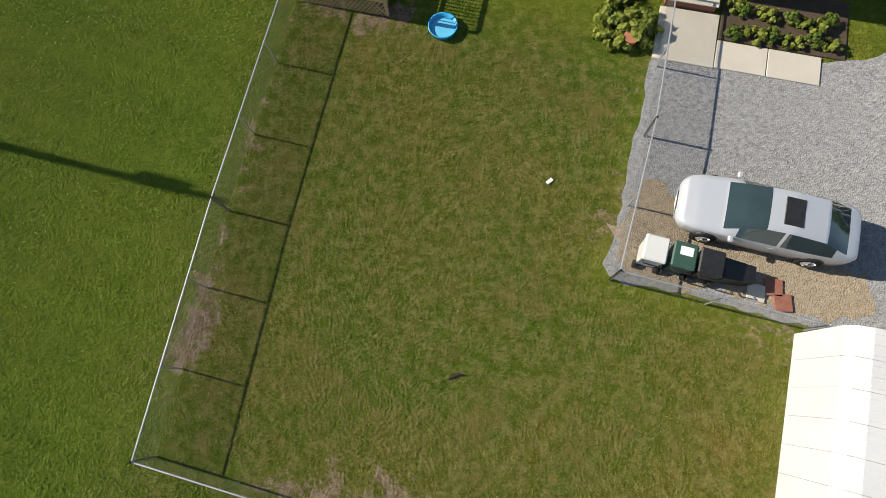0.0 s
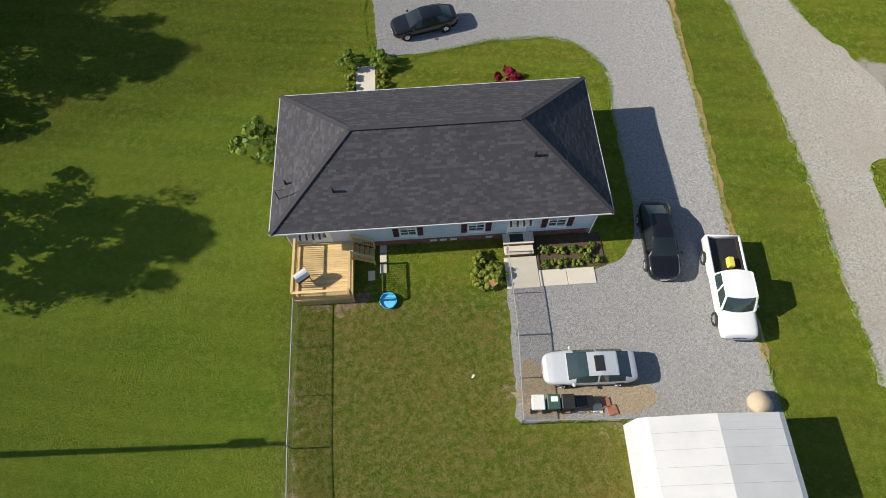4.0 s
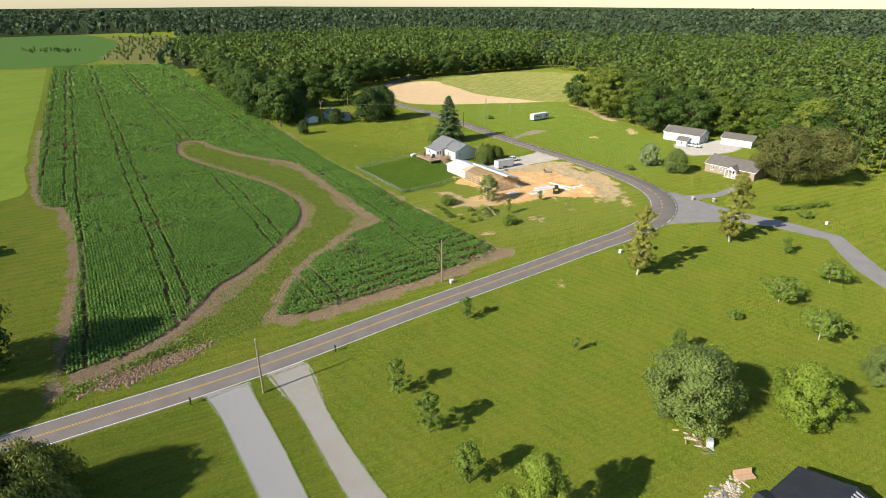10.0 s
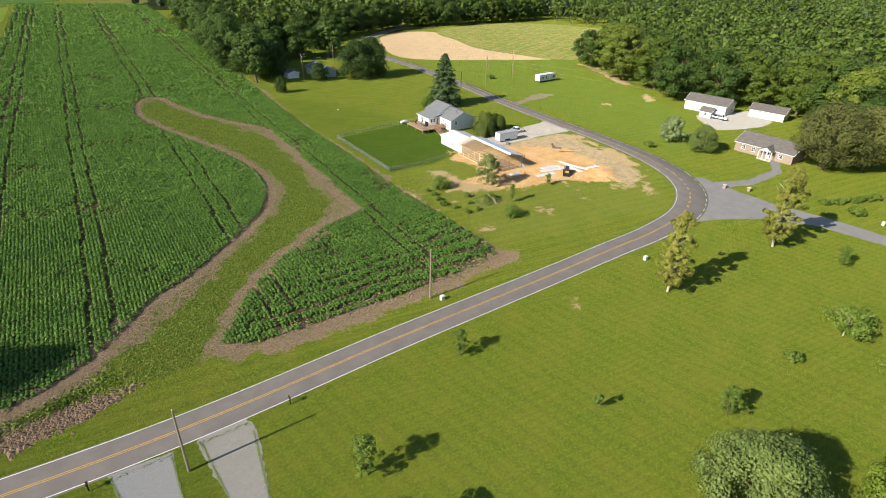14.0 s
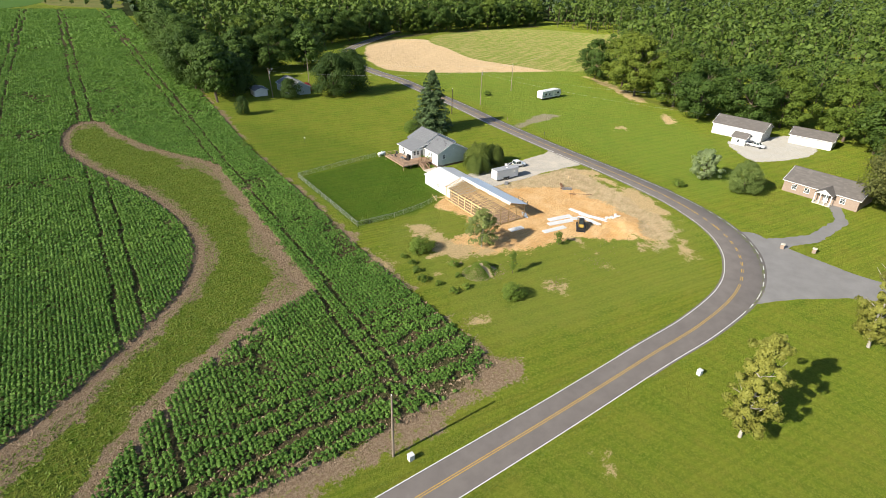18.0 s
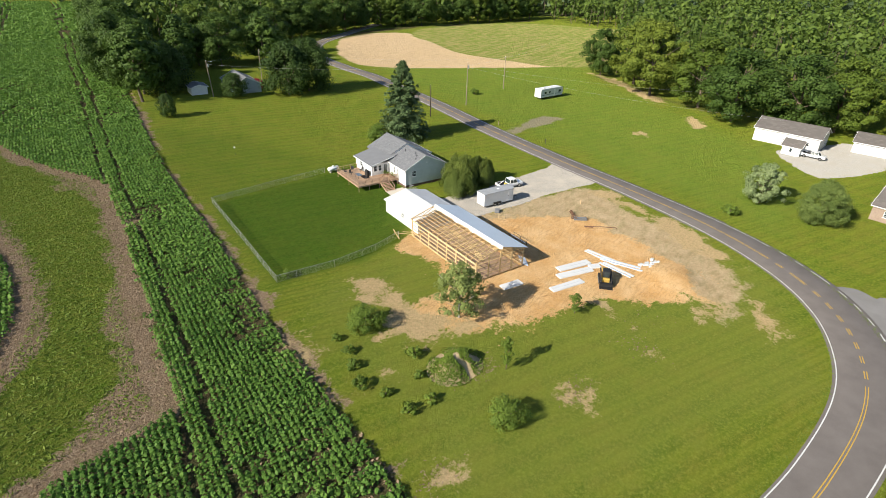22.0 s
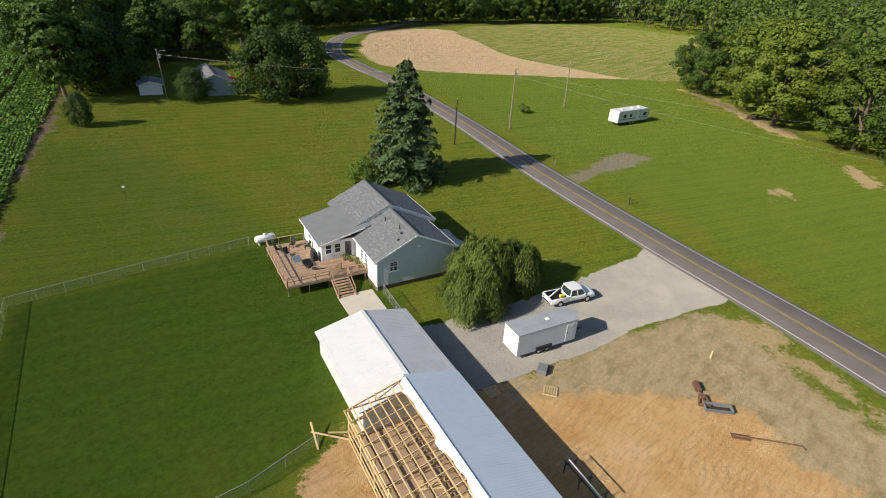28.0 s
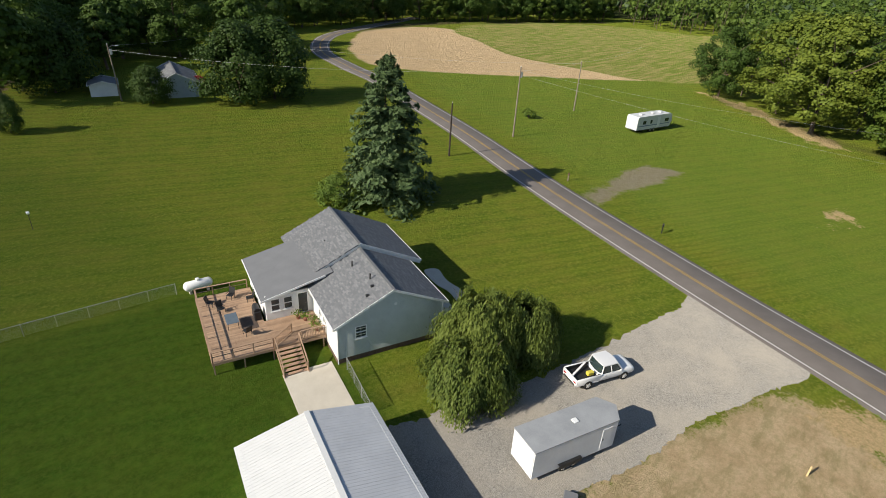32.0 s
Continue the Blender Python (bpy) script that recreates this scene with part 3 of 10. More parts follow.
cover("scrape", lambda p: np.maximum.reduce([area_distance(p, BARE_W), 1.3 - line_distance(p, np.array([(160, 68), (166, 62.5), (161, 60)])), 2.0 - line_distance(p, np.array([(176, 70), (184, 82), (190, 96)])),
    1.0 - np.hypot(p[:, 0] - 132.5, p[:, 1] - 74.6), 0.8 - np.hypot((p[:, 0] - 113.5) / 1.4, p[:, 1] - 79), 1.0 - np.hypot(p[:, 0] - 144.5, p[:, 1] - 70), 0.5 - np.hypot(p[:, 0] - 102, p[:, 1] - 50),
    -0.2 - line_distance(p, np.array([(152, 80), (149, 75), (146, 71)])), 0.2 - np.hypot((p[:, 0] - 240) / 3, p[:, 1] - 108), 0.8 - line_distance(p, np.array([(268, 104), (256, 97)])), 2.2 - line_distance(p, np.array([(309, 156), (297, 137), (279, 116)])), -0.7 - np.abs(np.hypot(p[:, 0] - 124, p[:, 1] - 99) - 9.5) - np.clip(p[:, 0] - 122, 0, 9), -0.7 - np.abs(np.hypot(p[:, 0] - 124, p[:, 1] - 99) - 7.6) - np.clip(p[:, 0] - 122, 0, 9)]))
cover("tan", lambda p: area_distance(p, TAN_FIELD))
cover("stubble", lambda p: area_distance(p, STUBBLE))
cover("wood_floor", lambda p: np.maximum.reduce([1.0 - line_distance(p, np.array([(304, 150), (296, 134), (284, 118), (278, 100)], float)), 5 - line_distance(p, np.array([(290, 300), (350, 310), (470, 275)], float))]))
ground = tagged(new("ground", me), "short green mown grass with worn and bare patches", "ground", kind="structure")


# ---- roads and drives ----
m_asphalt = surface("asphalt", (0.135, 0.118, 0.108), (0.195, 0.173, 0.158), 0.35, 30, 0.9, bump=0.35, dist=0.01, spec=0.3)
m_asphalt_pale = surface("bleached_asphalt", (0.19, 0.18, 0.172), (0.26, 0.25, 0.24), 0.3, 30, 0.9, bump=0.35, dist=0.01, spec=0.3)
m_paint_white = surface("white_road_paint", (0.72, 0.72, 0.7), (0.5, 0.5, 0.48), 1.5, 20, 0.7, bump=0.1)
m_paint_yellow = surface("yellow_road_paint", (0.62, 0.38, 0.05), (0.42, 0.27, 0.06), 1.5, 20, 0.7, bump=0.1)


def gravel(name, dark, light, tint, dusty=0.5):
    """Loose stone: bright and dark chips, with faint dusty patches."""
    m, nt2, b2 = nodes_of(name, 0.95, 0, 0.1)
    b2.inputs["Diffuse Roughness"].default_value = 1.0
    vor = nt2.nodes.new("ShaderNodeTexVoronoi")
    vor.inputs["Scale"].default_value = 19.0
    nt2.links.new(nt2.nodes.new("ShaderNodeNewGeometry").outputs["Position"], vor.inputs["Vector"])
    sep = nt2.nodes.new("ShaderNodeSeparateColor")
    nt2.links.new(vor.outputs["Color"], sep.inputs[0])
    chips = math_of(nt2, "ADD", math_of(nt2, "MULTIPLY", sep.outputs[0], 0.5), math_of(nt2, "MULTIPLY", ramp_of(nt2, noise_of(nt2, 6.0, 5.0, 0.8), 0.35, 0.65), 0.5))
    c = mix_of(nt2, chips, dark, light)
    c = mix_of(nt2, math_of(nt2, "MULTIPLY", ramp_of(nt2, noise_of(nt2, 0.25, 6.0, 0.7), 0.42, 0.65), dusty), c, tint)
    nt2.links.new(c, b2.inputs["Base Color"])
    bump_of(nt2, b2, vor.outputs["Distance"], 0.6, 0.05)
    return m


m_gravel = gravel("grey_limestone_gravel", (0.15, 0.15, 0.155), (0.45, 0.445, 0.44), (0.29, 0.285, 0.28))
m_gravel_tan = gravel("dusty_pale_gravel", (0.15, 0.145, 0.135), (0.44, 0.425, 0.39), (0.27, 0.25, 0.215), 0.65)
m_gravel_pale = gravel("pale_tan_gravel", (0.15, 0.14, 0.125), (0.4, 0.38, 0.345), (0.37, 0.335, 0.285), 0.7)
m_gravel_worn = gravel("gravel_in_tan_earth", (0.2, 0.16, 0.11), (0.46, 0.39, 0.3), (0.36, 0.28, 0.18))
m_concrete = surface("pale_concrete", (0.5, 0.45, 0.37), (0.62, 0.57, 0.48), 0.8, 30, 0.85, bump=0.2)


def normals_of(line):
    d = np.gradient(line, axis=0)
    d /= np.linalg.norm(d, axis=1)[:, None]
    return np.column_stack([-d[:, 1], d[:, 0]])


def ribbon(name, line, left, right, z, material, label, category, thick=0.06, ragged=0.0):
    """A paved strip along a line, left and right metres wide to its two sides, with a crown and a worn edge."""
    n = normals_of(line)
    rng = np.random.default_rng(5)
    k = len(line)
    lw = np.broadcast_to(left, k) + ragged * rng.normal(0, 1, k)
    rw = np.broadcast_to(right, k) + ragged * rng.normal(0, 1, k)
    cols = [np.column_stack([line + n * (lw + 0.12)[:, None], np.full(k, z - thick)]), np.column_stack([line + n * lw[:, None], np.full(k, z)]),
            np.column_stack([line, np.full(k, z + 0.03 if thick > 0.05 else z)]),
            np.column_stack([line - n * rw[:, None], np.full(k, z)]), np.column_stack([line - n * (rw + 0.12)[:, None], np.full(k, z - thick)])]
    v = np.stack(cols, 1).reshape(-1, 3)
    f = [(i * 5 + j, i * 5 + j + 1, i * 5 + j + 6, i * 5 + j + 5) for i in range(k - 1) for j in range(4)]
    ob = new(name, grid_mesh(name, v, np.array(f), material))
    return tagged(ob, label, category, kind="structure")


along = np.concatenate([[0], np.cumsum(np.hypot(*np.diff(ROAD_MID, axis=0).T))])


def at_x(x):
    return int(np.argmin(np.abs(ROAD_MID[:, 0] - x) + (ROAD_MID[:, 1] > 130) * 0.0))


road_half = np.where(ROAD_MID[:, 1] > 75, 3.2, 2.85) * np.where(ROAD_MID[:, 0] < 120, 0.89, 1.0)
bend = np.exp(-((along - along[at_x(172)]) / 32) ** 2)
ribbon("road", ROAD_MID, road_half + 0.7 * bend, road_half + 1.6 * bend, 0.035, m_asphalt, "worn grey asphalt road with painted lines", "road")


def marking(name, lo, hi, off, width, material, dashes=None):
    """A painted line beside the road's middle, between two lengths along it."""
    n = normals_of(ROAD_MID)
    pick = np.where((along >= lo) & (along <= hi))[0]
    bm = bmesh.new()
    o = np.broadcast_to(off, len(ROAD_MID))
    for i, j in zip(pick, pick[1:]):
        if dashes and int(along[i] / dashes) % 2:
            continue
        z = 0.072 - 0.011 * abs(o[i])
        q = [ROAD_MID[i] + n[i] * (o[i] - width / 2), ROAD_MID[j] + n[j] * (o[j] - width / 2), ROAD_MID[j] + n[j] * (o[j] + width / 2), ROAD_MID[i] + n[i] * (o[i] + width / 2)]
        bm.faces.new([bm.verts.new((p[0], p[1], max(z, 0.043))) for p in q])
    bmesh.ops.recalc_face_normals(bm, faces=bm.faces[:])
    for f in bm.faces:
        if f.normal.z < 0:
            f.normal_flip()
    ob = part(name, bm, material)
    return tagged(ob, "painted line on the asphalt", "road marking", kind="structure")


a_bend0, a_bend1 = along[at_x(148)], along[at_x(199)]
marking("edge_line", 0, along[-1], 2.65 + 0.5 * bend, 0.13, m_paint_white)
marking("edge_line", 0, a_bend0 - 1, -(2.65 + 1.2 * bend), 0.13, m_paint_white)
marking("edge_line", a_bend0 - 1, a_bend0 + 40, -(2.65 + 1.3 * bend), 0.16, m_paint_white, 1.0 * 1.5)
marking("edge_line", a_bend0 + 40, along[-1], -(2.65 + 1.2 * bend), 0.13, m_paint_white)
for side in (-0.14, 0.14):
    marking("centre_line", 0, a_bend0 + 8, side, 0.1, m_paint_yellow)
    marking("centre_line", a_bend0 + 8, a_bend0 + 38, side, 0.12, m_paint_yellow, 1.5)
    marking("centre_line", a_bend0 + 38, along[-1], side, 0.1, m_paint_yellow)


def sheet(name, outline, z, material, label, category, ragged=0.15, step=0.7, seed=1):
    """A flat patch of ground cover with a loose, uneven edge."""
    pts = spline(outline, step, True)
    rng = np.random.default_rng(seed)
    pts = pts + rng.normal(0, ragged, pts.shape)
    bm = bmesh.new()
    hi = [bm.verts.new((x, y, z)) for x, y in pts]
    f = bm.faces.new(hi)
    f.normal_update()
    if f.normal.z < 0:
        f.normal_flip()
    lo = [bm.verts.new((x, y, -0.03)) for x, y in pts]
    for i in range(len(hi)):
        j = (i + 1) % len(hi)
        bm.faces.new((hi[i], hi[j], lo[j], lo[i]))
    bmesh.ops.triangulate(bm, faces=[f])
    ob = part(name, bm, material)
    return tagged(ob, label, category, kind="structure")


def dense(points, step=3.0):
    """Corners kept sharp: the straight sides of an outline are split."""
    out = []
    for a, b in zip(points, points[1:] + points[:1]):
        k = max(1, int(math.dist(a, b) / step))
        out += [(a[0] + (b[0] - a[0]) * i / k, a[1] + (b[1] - a[1]) * i / k) for i in range(k)]
    return out


sheet("driveway", dense([(34.0, 73.6), (33, 67), (29.4, 54), (26.8, 45), (24.1, 37.6), (23.3, 35.8), (21.5, 34.6), (15.7, 34.4), (6.75, 36.5), (5.65, 30.2), (9.6, 29.4), (13.6, 29.2), (17.6, 28.3), (19.4, 27), (20.2, 25.3), (20.3, 23.5), (19.3, 20.3), (17.6, 13.7), (16.9, 11.9), (15.5, 10.7), (13.9, 10.5), (8.6, 10.9), (7.8, 8), (6.65, 3.75), (12.2, 2.2), (19.8, 0.2), (20.9, 5), (22.8, 12), (25, 19.5), (27, 26.8), (29.2, 35), (32.2, 45.5), (35.2, 54.6), (38, 64), (40.4, 71.2)], 1.2), 0.02, m_gravel, "light grey loose gravel drive", "driveway", 0.035, 0.35)
ribbon("earth_edge", spline([(20.3, 3), (22.9, 12), (25.1, 19.5), (27.1, 26.8), (28.3, 31)], 0.5), 0.1, 0.14, 0.03, surface("orange_tan_earth", (0.3, 0.19, 0.08), (0.48, 0.33, 0.16), 1.2, 14, 0.95, bump=0.5), "narrow strip of bare tan earth beside the gravel", "earth", 0.03, 0.07)
sheet("worn_gravel", [(7.0, 4.0), (9.4, 3.3), (12.6, 2.4), (14.0, 2.6), (13.6, 4.0), (11.0, 4.9), (9.2, 5.6), (8.2, 6.8), (7.7, 6.4)], 0.026, m_gravel_worn, "gravel worn down to tan earth", "driveway", 0.14, 0.25, seed=13)
sheet("farm_track", [(43.6, 71), (41.1, 60.3), (37, 48), (34.1, 38.5), (32, 29), (30, 18.3), (28.4, 10.7), (26.6, 4.5), (22, -14), (17, -32), (20, -33), (25.5, -14), (29.9, 1), (31.6, 7), (32.9, 11.8), (35, 12.4), (36.6, 14.2), (37.4, 16.6), (37.4, 19), (37.0, 20.6), (36.2, 24.2), (36.5, 29.5), (39.4, 42.5), (43.5, 55.2), (49.3, 68.3)], 0.022, m_gravel_tan, "pale dusty gravel farm track", "track", 0.1, 0.4, seed=3)
sheet("house_drive", dense([(198.6, 113.4), (196, 113.0), (192, 113.7), (184.2, 114.9), (176, 116.4), (167.5, 119.1), (162.5, 120.4), (160.5, 115), (160.2, 110.6), (164.5, 109.2), (173.4, 106.6), (181, 105.2), (188, 102.8), (193, 100.8), (194.8, 101)], 2.0), 0.02, m_gravel_pale, "pale gravel drive with dusty tyre tracks", "driveway", 0.12, 0.3, seed=4)
sheet("garden_path", [(180.4, 135.1), (179.5, 132.5), (179.4, 130.3), (178.4, 127.4), (179.9, 127.3), (180.7, 130.0), (180.9, 132.2), (181.8, 134.4)], 0.03, m_concrete, "curved pale concrete path beside the house", "path", 0.01, 0.3, seed=12)
sheet("side_road", dense([(150.5, 45), (157, 39.6), (163.5, 32.5), (167, 23), (166, 10), (150, 2.5), (130, -14), (112, -40), (116, -42), (134, -17), (154, -2), (171, 7.5), (173.5, 20), (174, 33), (176.5, 43), (180, 52.5), (177, 56), (165, 48)]), 0.03, m_asphalt_pale, "pale grey asphalt side road", "road", 0.06, seed=7)
sheet("neighbour_drive", dense([(176.5, 46), (185, 40.5), (200, 37), (214, 41), (216, 44), (200, 39.6), (187, 43), (178.5, 49.5)]), 0.024, m_asphalt_pale, "worn pale grey drive", "driveway", 0.12, seed=8)
sheet("shed_yard", [(232, 64), (240, 57), (252, 52), (266, 54), (268, 62), (258, 68), (248, 75), (240, 72)], 0.02, m_gravel_tan, "white gravel yard before the sheds", "driveway", 0.3, seed=9)
sheet("field_lane", [(-1, 92.3), (2.0, 101), (5.2, 112), (7.5, 119), (11, 126), (16, 140), (22, 154), (14, 158), (8.5, 137), (4.5, 122), (2.6, 114), (0.5, 106), (-3.5, 95), (-6, 93.5)], 0.02, m_gravel, "grey gravel farm lane", "driveway", 0.15, seed=10)
sheet("garage_yard", [(6, 151), (22, 151), (29, 157), (26.5, 166), (17, 170), (9, 168)], 0.024, m_gravel, "grey gravel yard before the garage", "driveway", 0.3, seed=14)
sheet("lane", [(-15.2, 95), (-16.5, 82), (-19.8, 66), (-22, 52), (-24, 42), (-26.5, 25), (-28, 0), (-30, -40), (-33, -40), (-31.5, 0), (-29.5, 25), (-26.8, 42), (-24.5, 52), (-22.3, 66), (-18.9, 82), (-18, 96)], 0.02, m_gravel_worn, "narrow gravel lane under trees", "track", 0.22, seed=11)

# far fields: a mown hay strip, more beans behind it, rank scrub along the wood
def far_cover(name, c1, c2, c3, turn, scale):
    m, nt2, b2 = nodes_of(name, 0.95, 0, 0.05)
    run = ramp_of(nt2, noise_of(nt2, scale, 6.0, 0.65, stretch=(1, 9, 1, radians(turn))), 0.4, 0.62)
    c = mix_of(nt2, run, c1, c2)
    nt2.links.new(mix_of(nt2, math_of(nt2, "MULTIPLY", ramp_of(nt2, noise_of(nt2, 0.05, 7.0, 0.75), 0.45, 0.62), 0.6), c, c3), b2.inputs["Base Color"])
    return m


hay_edge = [tuple(q + (-3.0, 1.0)) for q in FIELD_W[30:150:8]]
sheet("hay_field", hay_edge + [(176, 612), (132, 643), (92, 525), (40, 400), (-10, 300), (-24, 222), (8, 214), (30, 211)], 0.05, far_cover("mown_hay", (0.115, 0.175, 0.017), (0.175, 0.215, 0.032), (0.09, 0.15, 0.015), 17, 0.5), "mown yellow-green hay strip beside the crop", "field", 0.4, 6.0, seed=21)
sheet("bean_field", [(-420, 640), (40, 420), (90, 532), (130, 652), (186, 636), (245, 668), (330, 840), (402, 1010), (430, 1268), (240, 1275), (-420, 1330)], 0.08, far_cover("far_beans", (0.05, 0.11, 0.02), (0.08, 0.145, 0.03), (0.07, 0.13, 0.03), 17, 0.3), "green bean field reaching to the far wood", "field", 1.5, 14.0, seed=22)
sheet("scrub_land", [(248, 672), (284, 592), (320, 690), (420, 860), (515, 1080), (430, 1120), (396, 1000), (330, 840)], 0.12, far_cover("scrub_cover", (0.12, 0.13, 0.035), (0.2, 0.18, 0.07), (0.07, 0.1, 0.02), 17, 0.1), "rank brown and green scrub along the wood", "scrub", 2.0, 12.0, seed=23)

# ---- plants ----
m_bark = surface("brown_bark", (0.09, 0.065, 0.045), (0.17, 0.13, 0.095), 2.0, 25, 0.95, bump=0.8, dist=0.04)
m_bark_pale = surface("pale_grey_bark", (0.28, 0.25, 0.2), (0.5, 0.46, 0.4), 1.5, 20, 0.9, bump=0.5, dist=0.03)
m_leaf_green = leaf_material("green_leaves", (0.062, 0.112, 0.016), (0.21, 0.29, 0.045))
m_leaf_dark = leaf_material("dark_green_leaves", (0.03, 0.066, 0.012), (0.11, 0.175, 0.032))
m_leaf_lime = leaf_material("yellow_green_leaves", (0.11, 0.17, 0.018), (0.29, 0.37, 0.05))
m_leaf_olive = leaf_material("olive_yellow_leaves", (0.115, 0.135, 0.022), (0.32, 0.315, 0.065))
m_leaf_grey = leaf_material("silvery_green_leaves", (0.075, 0.122, 0.028), (0.25, 0.315, 0.085))
m_leaf_pale = leaf_material("pale_flowering_leaves", (0.11, 0.165, 0.055), (0.38, 0.45, 0.22))
m_leaf_red = leaf_material("dark_red_leaves", (0.124, 0.009, 0.019), (0.403, 0.039, 0.062))
m_needle = leaf_material("grey_green_needles", (0.042, 0.078, 0.028), (0.175, 0.245, 0.1))
m_willow = leaf_material("trailing_willow_leaves", (0.055, 0.088, 0.015), (0.24, 0.27, 0.065))
m_hosta = leaf_material("yellow_green_garden_leaves", (0.06, 0.12, 0.014), (0.36, 0.37, 0.07))


def cards(rng, centres, size, droop=0.0, aspect=0.6, up=0.35, facing_to=None):
    """Leaf sprays: a quad for each centre, turned at random or facing a given way."""
    n = len(centres)
    size = np.broadcast_to(size, n) * rng.uniform(0.65, 1.35, n)
    if facing_to is not None:
        d = np.cross(facing_to, rng.normal(0, 1, (n, 3)))
        d /= np.maximum(np.linalg.norm(d, axis=1), 1e-6)[:, None]
        s = np.cross(facing_to, d)
        s /= np.maximum(np.linalg.norm(s, axis=1), 1e-6)[:, None]
        a, w = d * size[:, None] * 0.5, s * size[:, None] * 0.5 * aspect
        v = np.stack([centres - a, centres + w, centres + a, centres - w], 1).reshape(-1, 3)
        return v, np.arange(4 * n).reshape(n, 4)
    d = rng.normal(0, 1, (n, 3))
    d[:, 2] = d[:, 2] * (1 - up) - droop
    d /= np.linalg.norm(d, axis=1)[:, None]
    s = np.cross(d, rng.normal(0, 1, (n, 3)))
    s /= np.maximum(np.linalg.norm(s, axis=1), 1e-6)[:, None]
    a = (d * size[:, None]) * 0.5
    w = (s * size[:, None]) * 0.5 * aspect
    v = np.stack([centres - a, centres + w * 0.9, centres + a, centres - w * 0.9], 1).reshape(-1, 3)
    return v, np.arange(4 * n).reshape(n, 4)


def crown_points(rng, n, clumps, height, base, rx, ry, shape=1.0, lean=0.0, hollow=0.55, tuft=0.3):
    """Centres for sprays: gathered in clumps round an uneven crown."""
    u = rng.uniform(0, 1, clumps)
    zc = base + (height - base) * (0.05 + 0.92 * u)
    rel = (zc - base) / (height - base)
    prof = np.sin(np.clip(rel * 0.93 + 0.07, 0, 1) ** shape * math.pi) ** 0.62
    ang = rng.uniform(0, math.tau, clumps)
    rad = prof * rng.uniform(hollow, 1.0, clumps) * (1 + 0.16 * np.sin(ang * 3 + rng.uniform(0, 6)) + 0.1 * np.sin(ang * 5 + 2))
    c = np.column_stack([np.cos(ang) * rad * rx + lean * rel, np.sin(ang) * rad * ry, zc])
    pick = rng.integers(0, clumps, n)
    spread = tuft * (rx + ry) / 2 * rng.uniform(0.6, 1.15, clumps)[pick][:, None]
    out = rng.normal(0, 1, (n, 3))
    out[:, 2] += 0.35
    out /= np.linalg.norm(out, axis=1)[:, None]
    p = c[pick] + out * spread * rng.uniform(0.55, 1.05, (n, 1)) * np.array([1, 1, 0.8])
    heart = np.array([lean * 0.5, 0, base + (height - base) * 0.4])
    away = (p - heart) / np.array([rx, ry, (height - base) * 0.55])
    face = out * 0.75 + away * 0.7 + rng.normal(0, 0.42, (n, 3))
    return p, face / np.linalg.norm(face, axis=1)[:, None]


def trunk_of(rng, height, r, limbs, spread, base, top=0.8):
    bm = tube([(0, 0, -0.1), (0.02 * height * rng.normal(), 0, height * 0.3), (0.03 * height * rng.normal(), 0.02 * height * rng.normal(), height * top)], [r, r * 0.7, r * 0.18], 8)
    for i in range(limbs):
        a = i * 2.4 + rng.uniform(0, 0.6)
        z0 = base + (height * 0.7 - base) * i / max(limbs, 1)
        l = spread * rng.uniform(0.5, 0.85)
        tip = (math.cos(a) * l, math.sin(a) * l, z0 + l * rng.uniform(0.5, 1.0))
        tube([(0, 0, z0), (tip[0] * 0.45, tip[1] * 0.45, z0 + (tip[2] - z0) * 0.4), tip], [r * 0.45, r * 0.28, r * 0.07], 6, bm)
    return bm


def mesh_of(name, v, f, material):
    return grid_mesh(name, v, f, material)


PLANTS = {}


